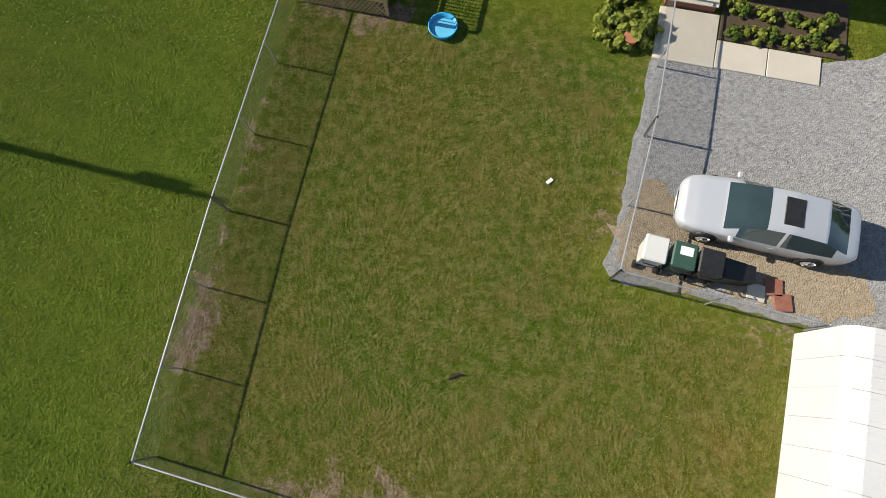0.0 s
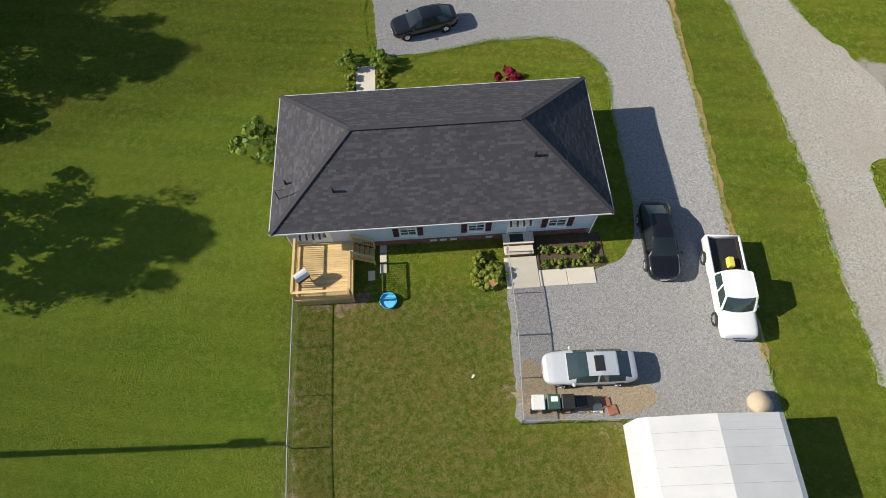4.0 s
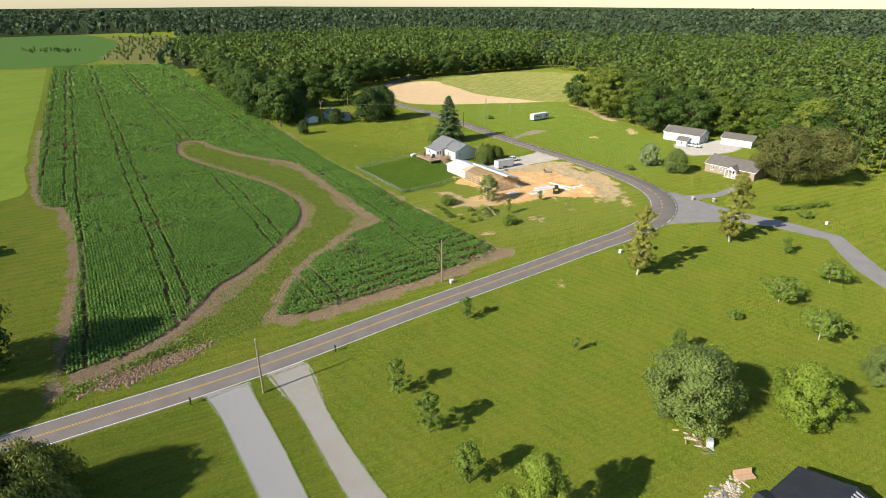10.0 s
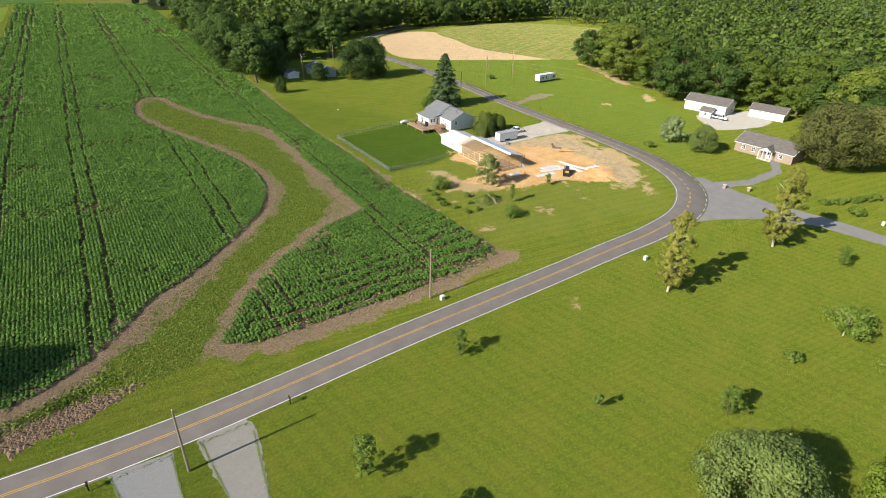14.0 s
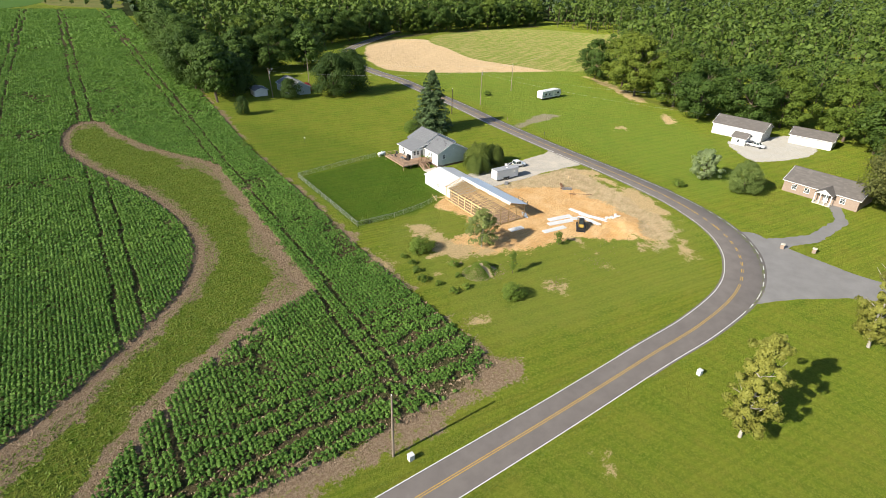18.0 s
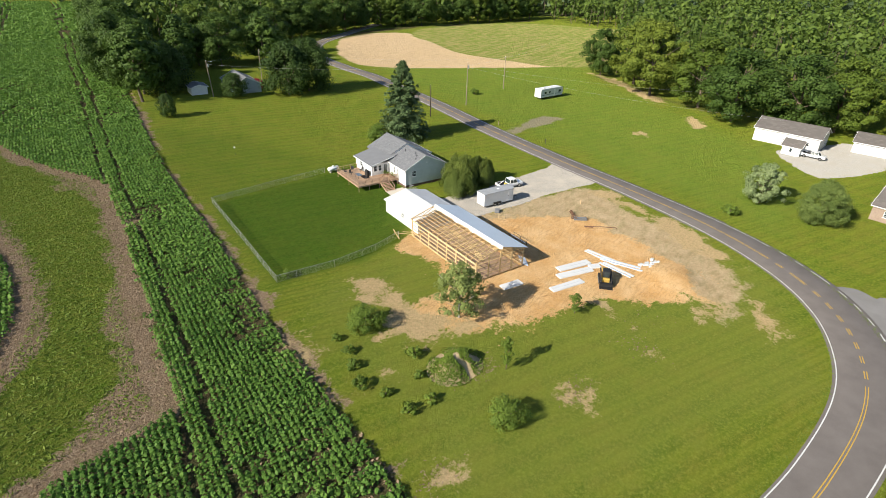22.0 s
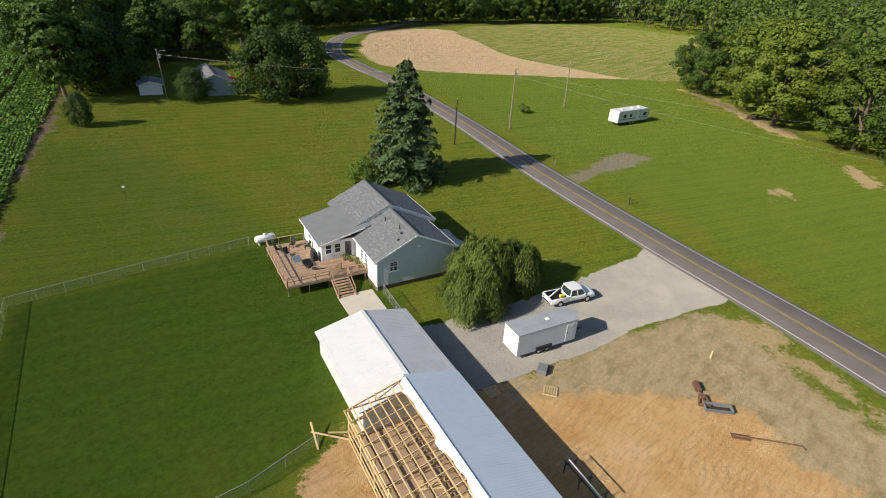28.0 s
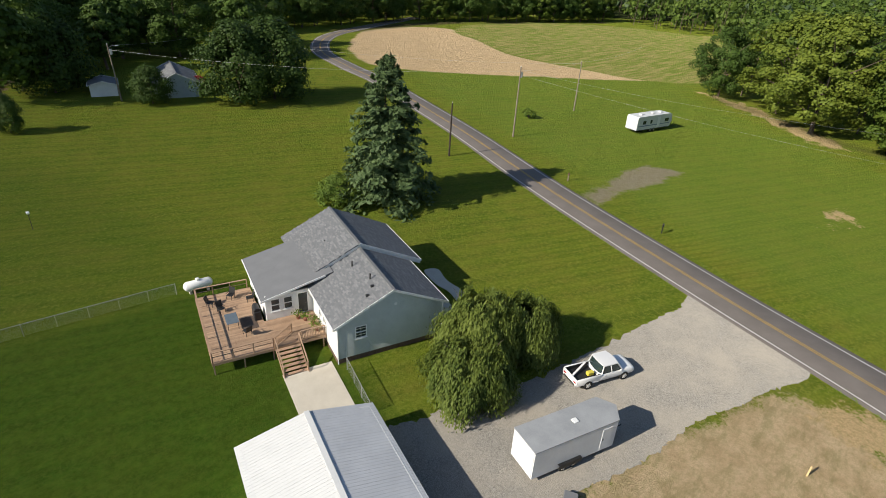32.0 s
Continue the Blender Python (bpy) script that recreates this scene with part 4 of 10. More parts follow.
def plant(kind, seed, height, rx, leaf, bark=None, n=2600, clumps=80, base=0.2, size=0.5, shape=1.0, style="broad", limbs=7, trunk=0.02, ry=None, hollow=0.55, tuft=0.3):
    """Meshes of a tree or shrub, about height tall and rx in radius: (trunk, crown)."""
    rng = np.random.default_rng(seed)
    ry = ry or rx
    if style == "broad":
        p, face = crown_points(rng, n, clumps, height, base * height, rx, ry, shape, hollow=hollow, tuft=tuft)
        v, f = cards(rng, p, size, aspect=0.8, facing_to=face)
    elif style == "conifer":
        # whorls of boughs, each a flat drooping fan of needles
        boughs = n // 70
        lvl = np.sort(rng.uniform(0, 1, boughs)) ** 1.2
        reach = (1 - lvl) ** 0.6 * rx * rng.uniform(0.72, 1.12, boughs) + 0.15
        ang = np.arange(boughs) * 2.4 + rng.normal(0, 0.25, boughs)
        k = rng.uniform(0.12, 1, (boughs, 70)) ** 0.75
        side = rng.normal(0, 0.13, (boughs, 70)) * reach[:, None] * (1.15 - k * 0.7)
        rad = k * reach[:, None]
        ca, sa = np.cos(ang)[:, None], np.sin(ang)[:, None]
        zz = (base + lvl * (1 - base)) [:, None] * height + 0.28 * rad - 0.075 * rad ** 2 - 0.35 * np.abs(side) + rng.normal(0, 0.1, (boughs, 70))
        p = np.column_stack([(ca * rad - sa * side).ravel(), (sa * rad + ca * side).ravel(), zz.ravel()])
        face = np.column_stack([np.repeat(np.cos(ang), 70) * 0.5, np.repeat(np.sin(ang), 70) * 0.5, np.full(len(p), 0.8)]) + rng.normal(0, 0.45, p.shape)
        v, f = cards(rng, p, size, aspect=0.45, facing_to=face)
    else:
        # trailing: strands hang from an umbrella of limbs
        strands = n // 14
        ang = rng.uniform(0, math.tau, strands)
        rr = rng.uniform(0.15, 1, strands) ** 0.6 * (1 + 0.15 * np.sin(ang * 4) + 0.1 * np.sin(ang * 7 + 1))
        lump = 0.13 * np.sin(ang * 3 + rr * 5) * np.cos(ang * 2 - rr * 7) + 0.06 * np.sin(ang * 9 + rr * 11)
        topz = height * (0.62 + 0.38 * np.sqrt(np.clip(1 - (rr * 0.88) ** 2, 0, 1))) * (0.92 + lump)
        low = height * np.where(rr > 0.6, rng.uniform(0.04, 0.4, strands), rng.uniform(0.3, 0.6, strands))
        k = np.tile(np.linspace(0, 1, 14), (strands, 1))
        zz = topz[:, None] * (1 - k) + low[:, None] * k
        out = rr[:, None] * rx * (0.86 + 0.22 * np.sin(k * 1.6)) 
        p = np.column_stack([(np.cos(ang)[:, None] * out).ravel(), (np.sin(ang)[:, None] * out * ry / rx).ravel(), zz.ravel()])
        p = p + rng.normal(0, 0.05 * rx, p.shape) * np.array([1, 1, 0.4])
        face = np.column_stack([p[:, 0] / rx, p[:, 1] / rx, np.full(len(p), 0.35)]) + rng.normal(0, 0.4, p.shape)
        down = np.cross(face, np.cross(face, np.array([0.0, 0, 1])) )
        down /= np.linalg.norm(down, axis=1)[:, None]
        across = np.cross(face, down)
        across /= np.linalg.norm(across, axis=1)[:, None]
        long = size * rng.uniform(0.7, 1.3, (len(p), 1))
        v = np.stack([p - down * long * 0.5, p + across * long * 0.17, p + down * long * 0.5, p - across * long * 0.17], 1).reshape(-1, 3)
        f = np.arange(len(v)).reshape(-1, 4)
    v[:, 2] = np.maximum(v[:, 2], 0.02)
    crown = mesh_of("crown", v, f, leaf)
    bm = trunk_of(rng, height, max(0.05, trunk * height), limbs, rx, max(base * height, 0.15 * height), 0.92 if style == "conifer" else 0.75)
    tm = bpy.data.meshes.new("trunk")
    bm.to_mesh(tm)
    bm.free()
    tm.materials.append(bark or m_bark)
    PLANTS[kind] = (tm, crown, height)


def put_plant(kind, name, x, y, label, category="tree", group="", height=None, turn=0.0, wide=1.0):
    tm, crown, h0 = PLANTS[kind]
    s = (height or h0) / h0
    t = thing(name, None, label, category, group)
    t.matrix_world = Matrix.LocRotScale((x, y, 0), Euler((0, 0, turn)), (s * wide, s * wide, s))
    part("trunk", tm, None, t)
    part("crown", crown, None, t)
    return t


plant("birch", 11, 15, 3.2, m_leaf_olive, m_bark_pale, 19000, 140, 0.06, 0.26, 1.0, limbs=14, trunk=0.014, hollow=0.12, tuft=0.2)
plant("round", 12, 11, 5.6, m_leaf_grey, m_bark, 32000, 260, 0.03, 0.26, 0.8, limbs=9, hollow=0.6, tuft=0.22)
plant("maple", 13, 9.5, 4.3, m_leaf_lime, m_bark, 20000, 130, 0.05, 0.25, 0.85, hollow=0.5, tuft=0.22)
plant("young", 14, 6.0, 2.0, m_leaf_green, m_bark, 4200, 60, 0.16, 0.19, 0.95, hollow=0.2, tuft=0.24)
plant("whip", 15, 3.0, 0.8, m_leaf_green, m_bark, 260, 14, 0.3, 0.28)
plant("poplar", 16, 9.5, 3.6, m_leaf_lime, m_bark, 26000, 170, 0.05, 0.19, 0.95, hollow=0.15, tuft=0.19, limbs=10)
plant("oak", 17, 15, 6.5, m_leaf_dark, m_bark, 19000, 120, 0.1, 0.36, 0.85, limbs=10, hollow=0.4, tuft=0.24)
plant("lime_oak", 18, 15, 6.0, leaf_material("woodland_edge_leaves", (0.042, 0.082, 0.011), (0.18, 0.245, 0.036)), m_bark, 21000, 120, 0.1, 0.34, 0.85, limbs=10, hollow=0.42, tuft=0.2)
plant("gold_oak", 32, 15, 6.0, leaf_material("yellowing_woodland_leaves", (0.075, 0.115, 0.014), (0.25, 0.3, 0.045)), m_bark, 20000, 110, 0.12, 0.34, 0.9, limbs=10, hollow=0.4, tuft=0.2)
plant("brown_oak", 19, 17, 8.0, leaf_material("rusty_olive_leaves", (0.07, 0.082, 0.02), (0.2, 0.21, 0.06)), m_bark, 22000, 170, 0.12, 0.42, 0.9, limbs=10)
plant("spruce", 20, 14, 5.2, m_needle, m_bark, 12600, base=0.05, size=0.62, style="conifer", limbs=0, trunk=0.016)
plant("pine", 21, 17, 4.6, m_leaf_dark, m_bark, 4800, 90, 0.2, 0.75, 0.8, limbs=8)
plant("willow", 22, 10, 6.2, m_willow, m_bark, 32000, base=0.25, size=0.5, style="weeping", limbs=9)
plant("mulberry", 23, 4.8, 2.7, leaf_material("trailing_green_leaves", (0.045, 0.082, 0.014), (0.2, 0.245, 0.05)), m_bark, 26000, base=0.3, size=0.3, style="weeping", limbs=8, trunk=0.03)
plant("shrub", 24, 1.6, 1.2, m_leaf_green, m_bark, 700, 26, 0.02, 0.26, 0.7, limbs=4)
plant("bush", 25, 3.2, 2.5, m_leaf_green, m_bark, 4200, 90, 0.02, 0.22, 0.75, limbs=6)
plant("pale_tree", 26, 7.5, 3.8, m_leaf_pale, m_bark, 9000, 110, 0.06, 0.28, 0.85, hollow=0.4, tuft=0.22)
plant("crabapple", 27, 4.2, 3.2, m_leaf_green, m_bark_pale, 3400, 70, 0.34, 0.26, 1.1, limbs=12, hollow=0.25, tuft=0.22)
plant("cedar", 28, 9.5, 4.8, leaf_material("deep_green_leaves", (0.02, 0.046, 0.01), (0.08, 0.13, 0.026)), m_bark, 14000, 200, 0.04, 0.33, 0.75)
plant("red_shrub", 29, 1.7, 1.25, m_leaf_red, m_bark, 1100, 30, 0.02, 0.24, 0.75, limbs=4)
plant("loose", 31, 6.5, 3.0, leaf_material("light_grey_green_leaves", (0.12, 0.165, 0.045), (0.35, 0.4, 0.125)), m_bark_pale, 6800, 90, 0.08, 0.21, 0.95, limbs=10, hollow=0.15, tuft=0.2)
plant("hosta", 30, 0.5, 0.45, m_hosta, m_bark, 320, 12, 0.02, 0.15, 0.7, limbs=0)

# lawn trees east of the drive
for x, y, h, turn in ((53.3, 51.3, 6.0, 0), (50.0, 42.0, 6.6, 1), (46.4, 32.5, 6.3, 2)):
    put_plant("young", "young_tree", x, y, "young green tree with a thin trunk on the lawn", group="row of young lawn trees", height=h, turn=turn)
put_plant("young", "young_tree", 77.3, 56.4, "small round green tree beside the road", height=4.6)
put_plant("whip", "sapling", 80.2, 35.6, "thin green sapling standing in the lawn", height=3.2)
put_plant("poplar", "tree", 44.6, 21.6, "broad yellow-green tree beside the gravel track", height=12, wide=0.9)
put_plant("birch", "birch_tree", 116.2, 39.1, "tall sparse yellowing tree with pale branches", height=16)
put_plant("birch", "birch_tree", 148.8, 28.6, "tall sparse yellowing tree beside the side road", height=18, turn=2.0)
put_plant("round", "tree", 76.5, 15.5, "large rounded silvery green tree on the lawn", height=11, wide=1.1)
put_plant("maple", "tree", 84.5, 3.0, "bright lime green rounded tree on the lawn", height=9.8)
put_plant("young", "young_tree", 91.0, 22.0, "young green tree standing in the lawn", height=5.0, turn=1)
put_plant("shrub", "bush", 109.6, 17.6, "low spreading green bush in the lawn", "bush", height=1.8)
put_plant("crabapple", "orchard_tree", 122.3, 12.6, "low wide tree with bare pale limbs", height=5)
put_plant("crabapple", "orchard_tree", 111.5, 4.2, "low leafy green orchard tree", height=5.2, turn=2)
put_plant("young", "young_tree", 149.0, 16.2, "small green tree beside the side road", height=4.5)
put_plant("crabapple", "orchard_tree", 138.5, 6.0, "low green orchard tree beside the side road", height=4.6, turn=1)
put_plant("round", "tree", 103, -6, "rounded greyish green tree on the lawn", height=7)
# front lawn and lane
put_plant("willow", "willow_tree", 8.6, 66.8, "large weeping willow with trailing yellow-green strands", height=10.5)
put_plant("maple", "tree", -9.3, 56.2, "rounded green tree in the front lawn", height=6, turn=1)
put_plant("cedar", "tree", 12.6, 107.3, "large dark dense tree beside the farm lane", height=16, wide=0.85)
put_plant("cedar", "tree", -9.0, 97.5, "dark dense evergreen tree beside the road", height=16, turn=2)
put_plant("maple", "tree", -10.0, 75, "broad green tree beside the lane", height=7, turn=1)
put_plant("lime_oak", "tree", -17.5, 88, "tall green tree beside the lane", height=11, turn=1)
for x, y, h in ((-28, 62, 13), (-26.6, 50.6, 12.5), (-30.3, 40.8, 13.5), (-26.8, 24.2, 11.5), (-36, 50, 14), (-33, 75, 12), (-27, 92, 11)):
    put_plant("lime_oak" if int(h) % 2 else "oak", "tree", x, y, "tall leafy tree shading the gravel lane", group="trees along the lane", height=h, turn=x)
put_plant("shrub", "bush", -21.5, 32.5, "pale green rounded shrub on the lawn", "bush", height=2.4)
put_plant("shrub", "bush", -3.6, 24.6, "light green shrub beside the house wall", "bush", height=2.2)
# building plot
put_plant("loose", "young_tree", 135.4, 92.8, "bushy grey-green tree at the edge of bare dirt", height=8.2, wide=1.0)
put_plant("bush", "bush", 125.8, 100.6, "low dark green bush in bare soil", "bush", height=3.0)
put_plant("young", "bush", 146.5, 81.5, "small loose green bush beside the dirt", "bush", height=3.0, wide=1.1)
put_plant("young", "young_tree", 130.7, 82.3, "narrow green young tree", height=4.6, wide=0.6)
put_plant("bush", "bush", 124, 77.8, "small round orchard bush in grass", "bush", height=2.6)
for i, (x, y) in enumerate(((121.5, 101.4), (120.9, 98.4), (119.4, 96.0), (117.8, 93.1), (118.6, 90.1), (121.0, 85.7), (118.2, 86.4), (125.5, 92.0), (123.1, 89.1))):
    put_plant("shrub", "seedling", x, y, "small planted seedling in the grass", "shrub", "rows of seedlings", height=0.9 + 0.12 * (i % 4), turn=i)
put_plant("shrub", "bush", 127.0, 118.2, "small dark shrub beside the wire fence", "bush", height=1.2)
# second house
put_plant("spruce", "spruce_tree", 189.9, 152.5, "tall full blue-green spruce", height=18.8)
put_plant("bush", "bush", 184.2, 155.3, "rounded grey-green bush under the spruce", "bush", height=4.0)
for x, y, h, turn, wide in ((169.8, 119.0, 4.7, 0, 1.25), (173.6, 121.4, 6.2, 2, 1.0), (177.2, 119.4, 5.3, 4, 1.0)):
    put_plant("mulberry", "weeping_tree", x, y, "weeping tree with trailing green branches", group="clump of weeping trees", height=h, turn=turn, wide=wide)
put_plant("shrub", "bush", 139, 181, "low green shrub in the lawn", "bush", height=1.3)
# farther houses
put_plant("cedar", "cedar_tree", 207, 211, "large dense dark green rounded tree", height=16)
put_plant("cedar", "cedar_tree", 199.5, 212, "large dense dark green rounded tree", height=15.5, turn=2)
put_plant("cedar", "bush", 184.5, 220, "dense green rounded bush beside a house", "bush", height=7.2, turn=3, wide=1.05)
put_plant("red_shrub", "bush", 196.5, 225, "dark red leafed bush beside a house", "bush", height=3.2)
put_plant("cedar", "cedar_tree", 172, 239, "broad dark green tree by the field edge", height=15, turn=1)
put_plant("cedar", "bush", 158.8, 212.3, "dense dark conical bush", "bush", height=6.2, wide=0.75)
put_plant("pale_tree", "tree", 206.5, 71, "pale silvery flowering tree on the lawn", height=8)
put_plant("round", "tree", 203.5, 60.5, "rounded grey-green tree on the lawn", height=8, turn=3)
put_plant("shrub", "bush", 196, 74, "low green shrub in the lawn", "bush", height=2)
put_plant("brown_oak", "tree", 211, 29, "very large rusty green oak", height=19)
put_plant("brown_oak", "tree", 219, 20, "very large rusty green oak", height=18, turn=2)
put_plant("shrub", "bush", 243, 168, "low bush by the utility poles", "bush", height=2)
put_plant("shrub", "bush", 180, 17, "round green shrub beside the side road", "bush", height=2.4)
for i in range(7):
    put_plant("shrub", "bush", 182 + i * 2.2, 24 - i * 1.6, "clipped green hedge shrub", "bush", "hedge beside the side road", height=1.6, turn=i)
# ---- crop ----
m_crop = leaf_material("soybean_leaves", (0.06, 0.15, 0.023), (0.182, 0.3, 0.052), 0.12)
m_weed = leaf_material("rank_grass", (0.07, 0.135, 0.013), (0.23, 0.29, 0.045), 0.3)
m_lawn_tuft = leaf_material("lawn_grass_blades", (0.1, 0.18, 0.011), (0.28, 0.38, 0.026), 0.3)
m_worn_tuft = leaf_material("dry_lawn_blades", (0.1, 0.16, 0.014), (0.34, 0.32, 0.08), 0.35)
m_litter = leaf_material("dry_crop_litter", (0.19, 0.125, 0.075), (0.5, 0.38, 0.26), 0.3)
ROW = np.array((0.293, 0.956))
CROSS = np.array((0.956, -0.293))


# wheel lines left open by the sprayer, by their distance across the rows
TRAMLINES = (-10.6, -4.0, -0.7, 13.9, 17.2, 39.3, 43.0, 69.0, 71.9)


def crop(name, lo, hi, spacing, step, leaves, size, seed):
    """Leafy plants in rows, between two lengths along the rows; wheel lines and thin patches stay open."""
    rng = np.random.default_rng(seed)
    along_row = np.arange(lo, hi, step)
    rows = np.arange(-175, 115, spacing)
    S, T = np.meshgrid(np.arange(len(rows)), along_row)
    across = rows[S] - 0.0245 * (T - 200)
    wheel = np.min([np.abs(across - tram) for tram in TRAMLINES], axis=0) < (0.34 if spacing < 0.7 else 0.5 if spacing < 1 else 0.9)
    keep = ~wheel | (rng.uniform(0, 1, S.shape) < 0.1)
    s, t = rows[S[keep]], T[keep]
    s = s + 0.25 * np.sin(t * 0.045 + 1) + rng.normal(0, 0.05, len(s))
    p = t[:, None] * ROW + s[:, None] * CROSS
    p = p + rng.normal(0, step * 0.2, len(p))[:, None] * ROW
    p = p[inside(p, CROP)]
    p = p[line_distance(p, np.vstack([CROP, CROP[:1]])) > 0.55 + 0.5 * rng.uniform(0, 1, len(p)) ** 2]
    thin = np.array([noise.noise((x * 0.055, y * 0.055, 3.0)) + 0.5 * noise.noise((x * 0.3, y * 0.3, 8.0)) for x, y in p])
    streak = np.sin(p @ np.array((0.296, 0.955)) * 1.9 + 5 * thin)
    south = np.clip((99 - p[:, 1]) / 18, 0, 1) * (p[:, 0] > 60) * np.clip(0.35 + 0.9 * streak, 0, 1.2)
    west = np.clip((106 - p[:, 1]) / 14, 0, 1) * (p[:, 0] < 48) * np.clip(0.6 + 0.6 * streak, 0, 1)
    gone = np.clip(np.clip((thin - 0.3) * 2.0, 0, 0.6) + 0.75 * south + 0.5 * west, 0.02, 0.9)
    grown = rng.uniform(0, 1, len(p)) > gone
    p, gone = p[grown], gone[grown]
    tall = rng.uniform(0.85, 1.1, len(p)) * np.clip(1.15 - 0.8 * gone, 0.45, 1)
    c = np.repeat(np.column_stack([p, np.zeros(len(p))]), leaves, 0)
    off = rng.normal(0, 1, c.shape) * (0.19 * spacing / 0.76, 0.19 * spacing / 0.76, 0)
    c = c + off
    r = np.hypot(off[:, 0], off[:, 1])
    c[:, 2] = np.repeat(tall, leaves) * np.clip(0.68 - 0.9 * r * 0.76 / spacing + rng.normal(0, 0.06, len(c)), 0.12, 0.9)
    face = np.column_stack([off[:, 0] * 2.4, off[:, 1] * 2.4, np.full(len(c), 0.85)]) + rng.normal(0, 0.34, c.shape)
    v, f = cards(rng, c, size, aspect=0.85, facing_to=face)
    v[:, 2] = np.maximum(v[:, 2], 0.03)
    return tagged(new(name, grid_mesh(name, v, f, m_crop)), "rows of knee-high green soybean plants", "crop", kind="stuff")


crop("soybean_rows", 30, 160, 0.62, 0.3, 9, 0.33, 3)
crop("soybean_rows", 160, 250, 0.62, 0.42, 6, 0.48, 4)
crop("soybean_rows", 250, 420, 0.76, 0.8, 5, 0.7, 5)
crop("soybean_rows", 420, 700, 1.52, 2.0, 6, 1.5, 6)


def tufts(name, spots, size, material, label, category, seed, flat=0.6, lift=0.3, aspect=0.35):
    """Blades or scraps strewn over the ground."""
    rng = np.random.default_rng(seed)
    c = np.column_stack([spots, size * lift * rng.uniform(0.3, 1.2, len(spots))])
    face = rng.normal(0, 1, c.shape)
    face[:, 2] = np.abs(face[:, 2]) * 0.4 + flat
    v, f = cards(rng, c, size, aspect=aspect, facing_to=face)
    v[:, 2] = np.maximum(v[:, 2], 0.012)
    return tagged(new(name, grid_mesh(name, v, f, material)), label, category, kind="stuff")


def strewn(lo, hi, density, seed):
    rng = np.random.default_rng(seed)
    return rng.uniform(lo, hi, (int(density * (hi[0] - lo[0]) * (hi[1] - lo[1])), 2))


WATERWAY = np.vstack([WATERWAY_L, WATERWAY_R, [(50, 84), (34, 88)]])
q = strewn((28, 82), (126, 248), 9, 31)
q = q[inside(q, WATERWAY)]
q = q[np.minimum(line_distance(q, WATERWAY_L), line_distance(q, WATERWAY_R)) > 1.5]
tufts("waterway_grass", q, 0.42, m_weed, "rank green grass in the field's waterway", "grass", 32)
q = strewn((14, 66), (128, 252), 14, 33)
edge = np.minimum.reduce([line_distance(q, WATERWAY_L[8:]) / 2.0, line_distance(q, WATERWAY_R) / 1.6, line_distance(q, FIELD_S) / 1.5, line_distance(q, FIELD_W[:60]) / 1.2, np.hypot(q[:, 0] - 101, q[:, 1] - 109) / 4.0, line_distance(q, np.array([(24, 93.0), (42, 96.5), (56, 105)])) / 2.4])
q = q[edge < np.random.default_rng(34).uniform(0.2, 1.25, len(q))]
tufts("crop_litter", q, 0.3, m_litter, "dry straw and crop litter on bare soil", "litter", 35, 1.2, 0.15, 0.4)
q = strewn((62, 68), (114, 96), 5, 55)
q = q[inside(q, CROP)]
bands = np.sin(q @ np.array((0.296, 0.955)) * 1.9 + 5 * np.array([noise.noise((x * 0.055, y * 0.055, 3.0)) + 0.5 * noise.noise((x * 0.3, y * 0.3, 8.0)) for x, y in q]))
q = q[np.clip((99 - q[:, 1]) / 18, 0, 1) * np.clip(0.35 + 0.9 * bands, 0, 1.2) > np.random.default_rng(56).uniform(0.15, 0.9, len(q))]
tufts("thin_crop_litter", q, 0.4, m_litter, "dry straw where the crop has failed", "litter", 57, 1.0, 0.3, 0.5)
q = strewn((-20, -9), (13, 15), 150, 36)
yard = np.array([(-6.0, -1.4), (-3.2, 13.2), (8.6, 10.6), (6.6, 3.6), (12.2, 1.8), (9.6, -5.5)], float)
pave = np.array([(6.4, 3.4), (8.8, 11), (14, 10.5), (14, -9), (12.4, -9), (12.2, 1.8)], float)
deck_zone = np.array([(-3.6, 11.4), (-2.6, 15), (14, 15), (14, 9.5), (8, 11)], float)
q = q[~inside(q, pave) & ~inside(q, deck_zone)]
within = area_distance(q, yard)
tufts("lawn_blades", q[within < -0.3], 0.11, m_lawn_tuft, "short green lawn grass", "grass", 37, 0.5, 0.3, 0.2)
tufts("dry_blades", q[within > 0.45], 0.09, m_worn_tuft, "short worn grass turning dry", "grass", 38, 0.5, 0.3, 0.2)

def fringe(lines, density, width, seed):
    """Spots strewn along the edges of a drive."""
    rng = np.random.default_rng(seed)
    out = []
    for line in lines:
        pts = spline(line, 0.2)
        k = rng.integers(0, len(pts), int(len(pts) * 0.2 * density))
        out.append(pts[k] + rng.normal(0, width, (len(k), 2)))
    return np.vstack(out)


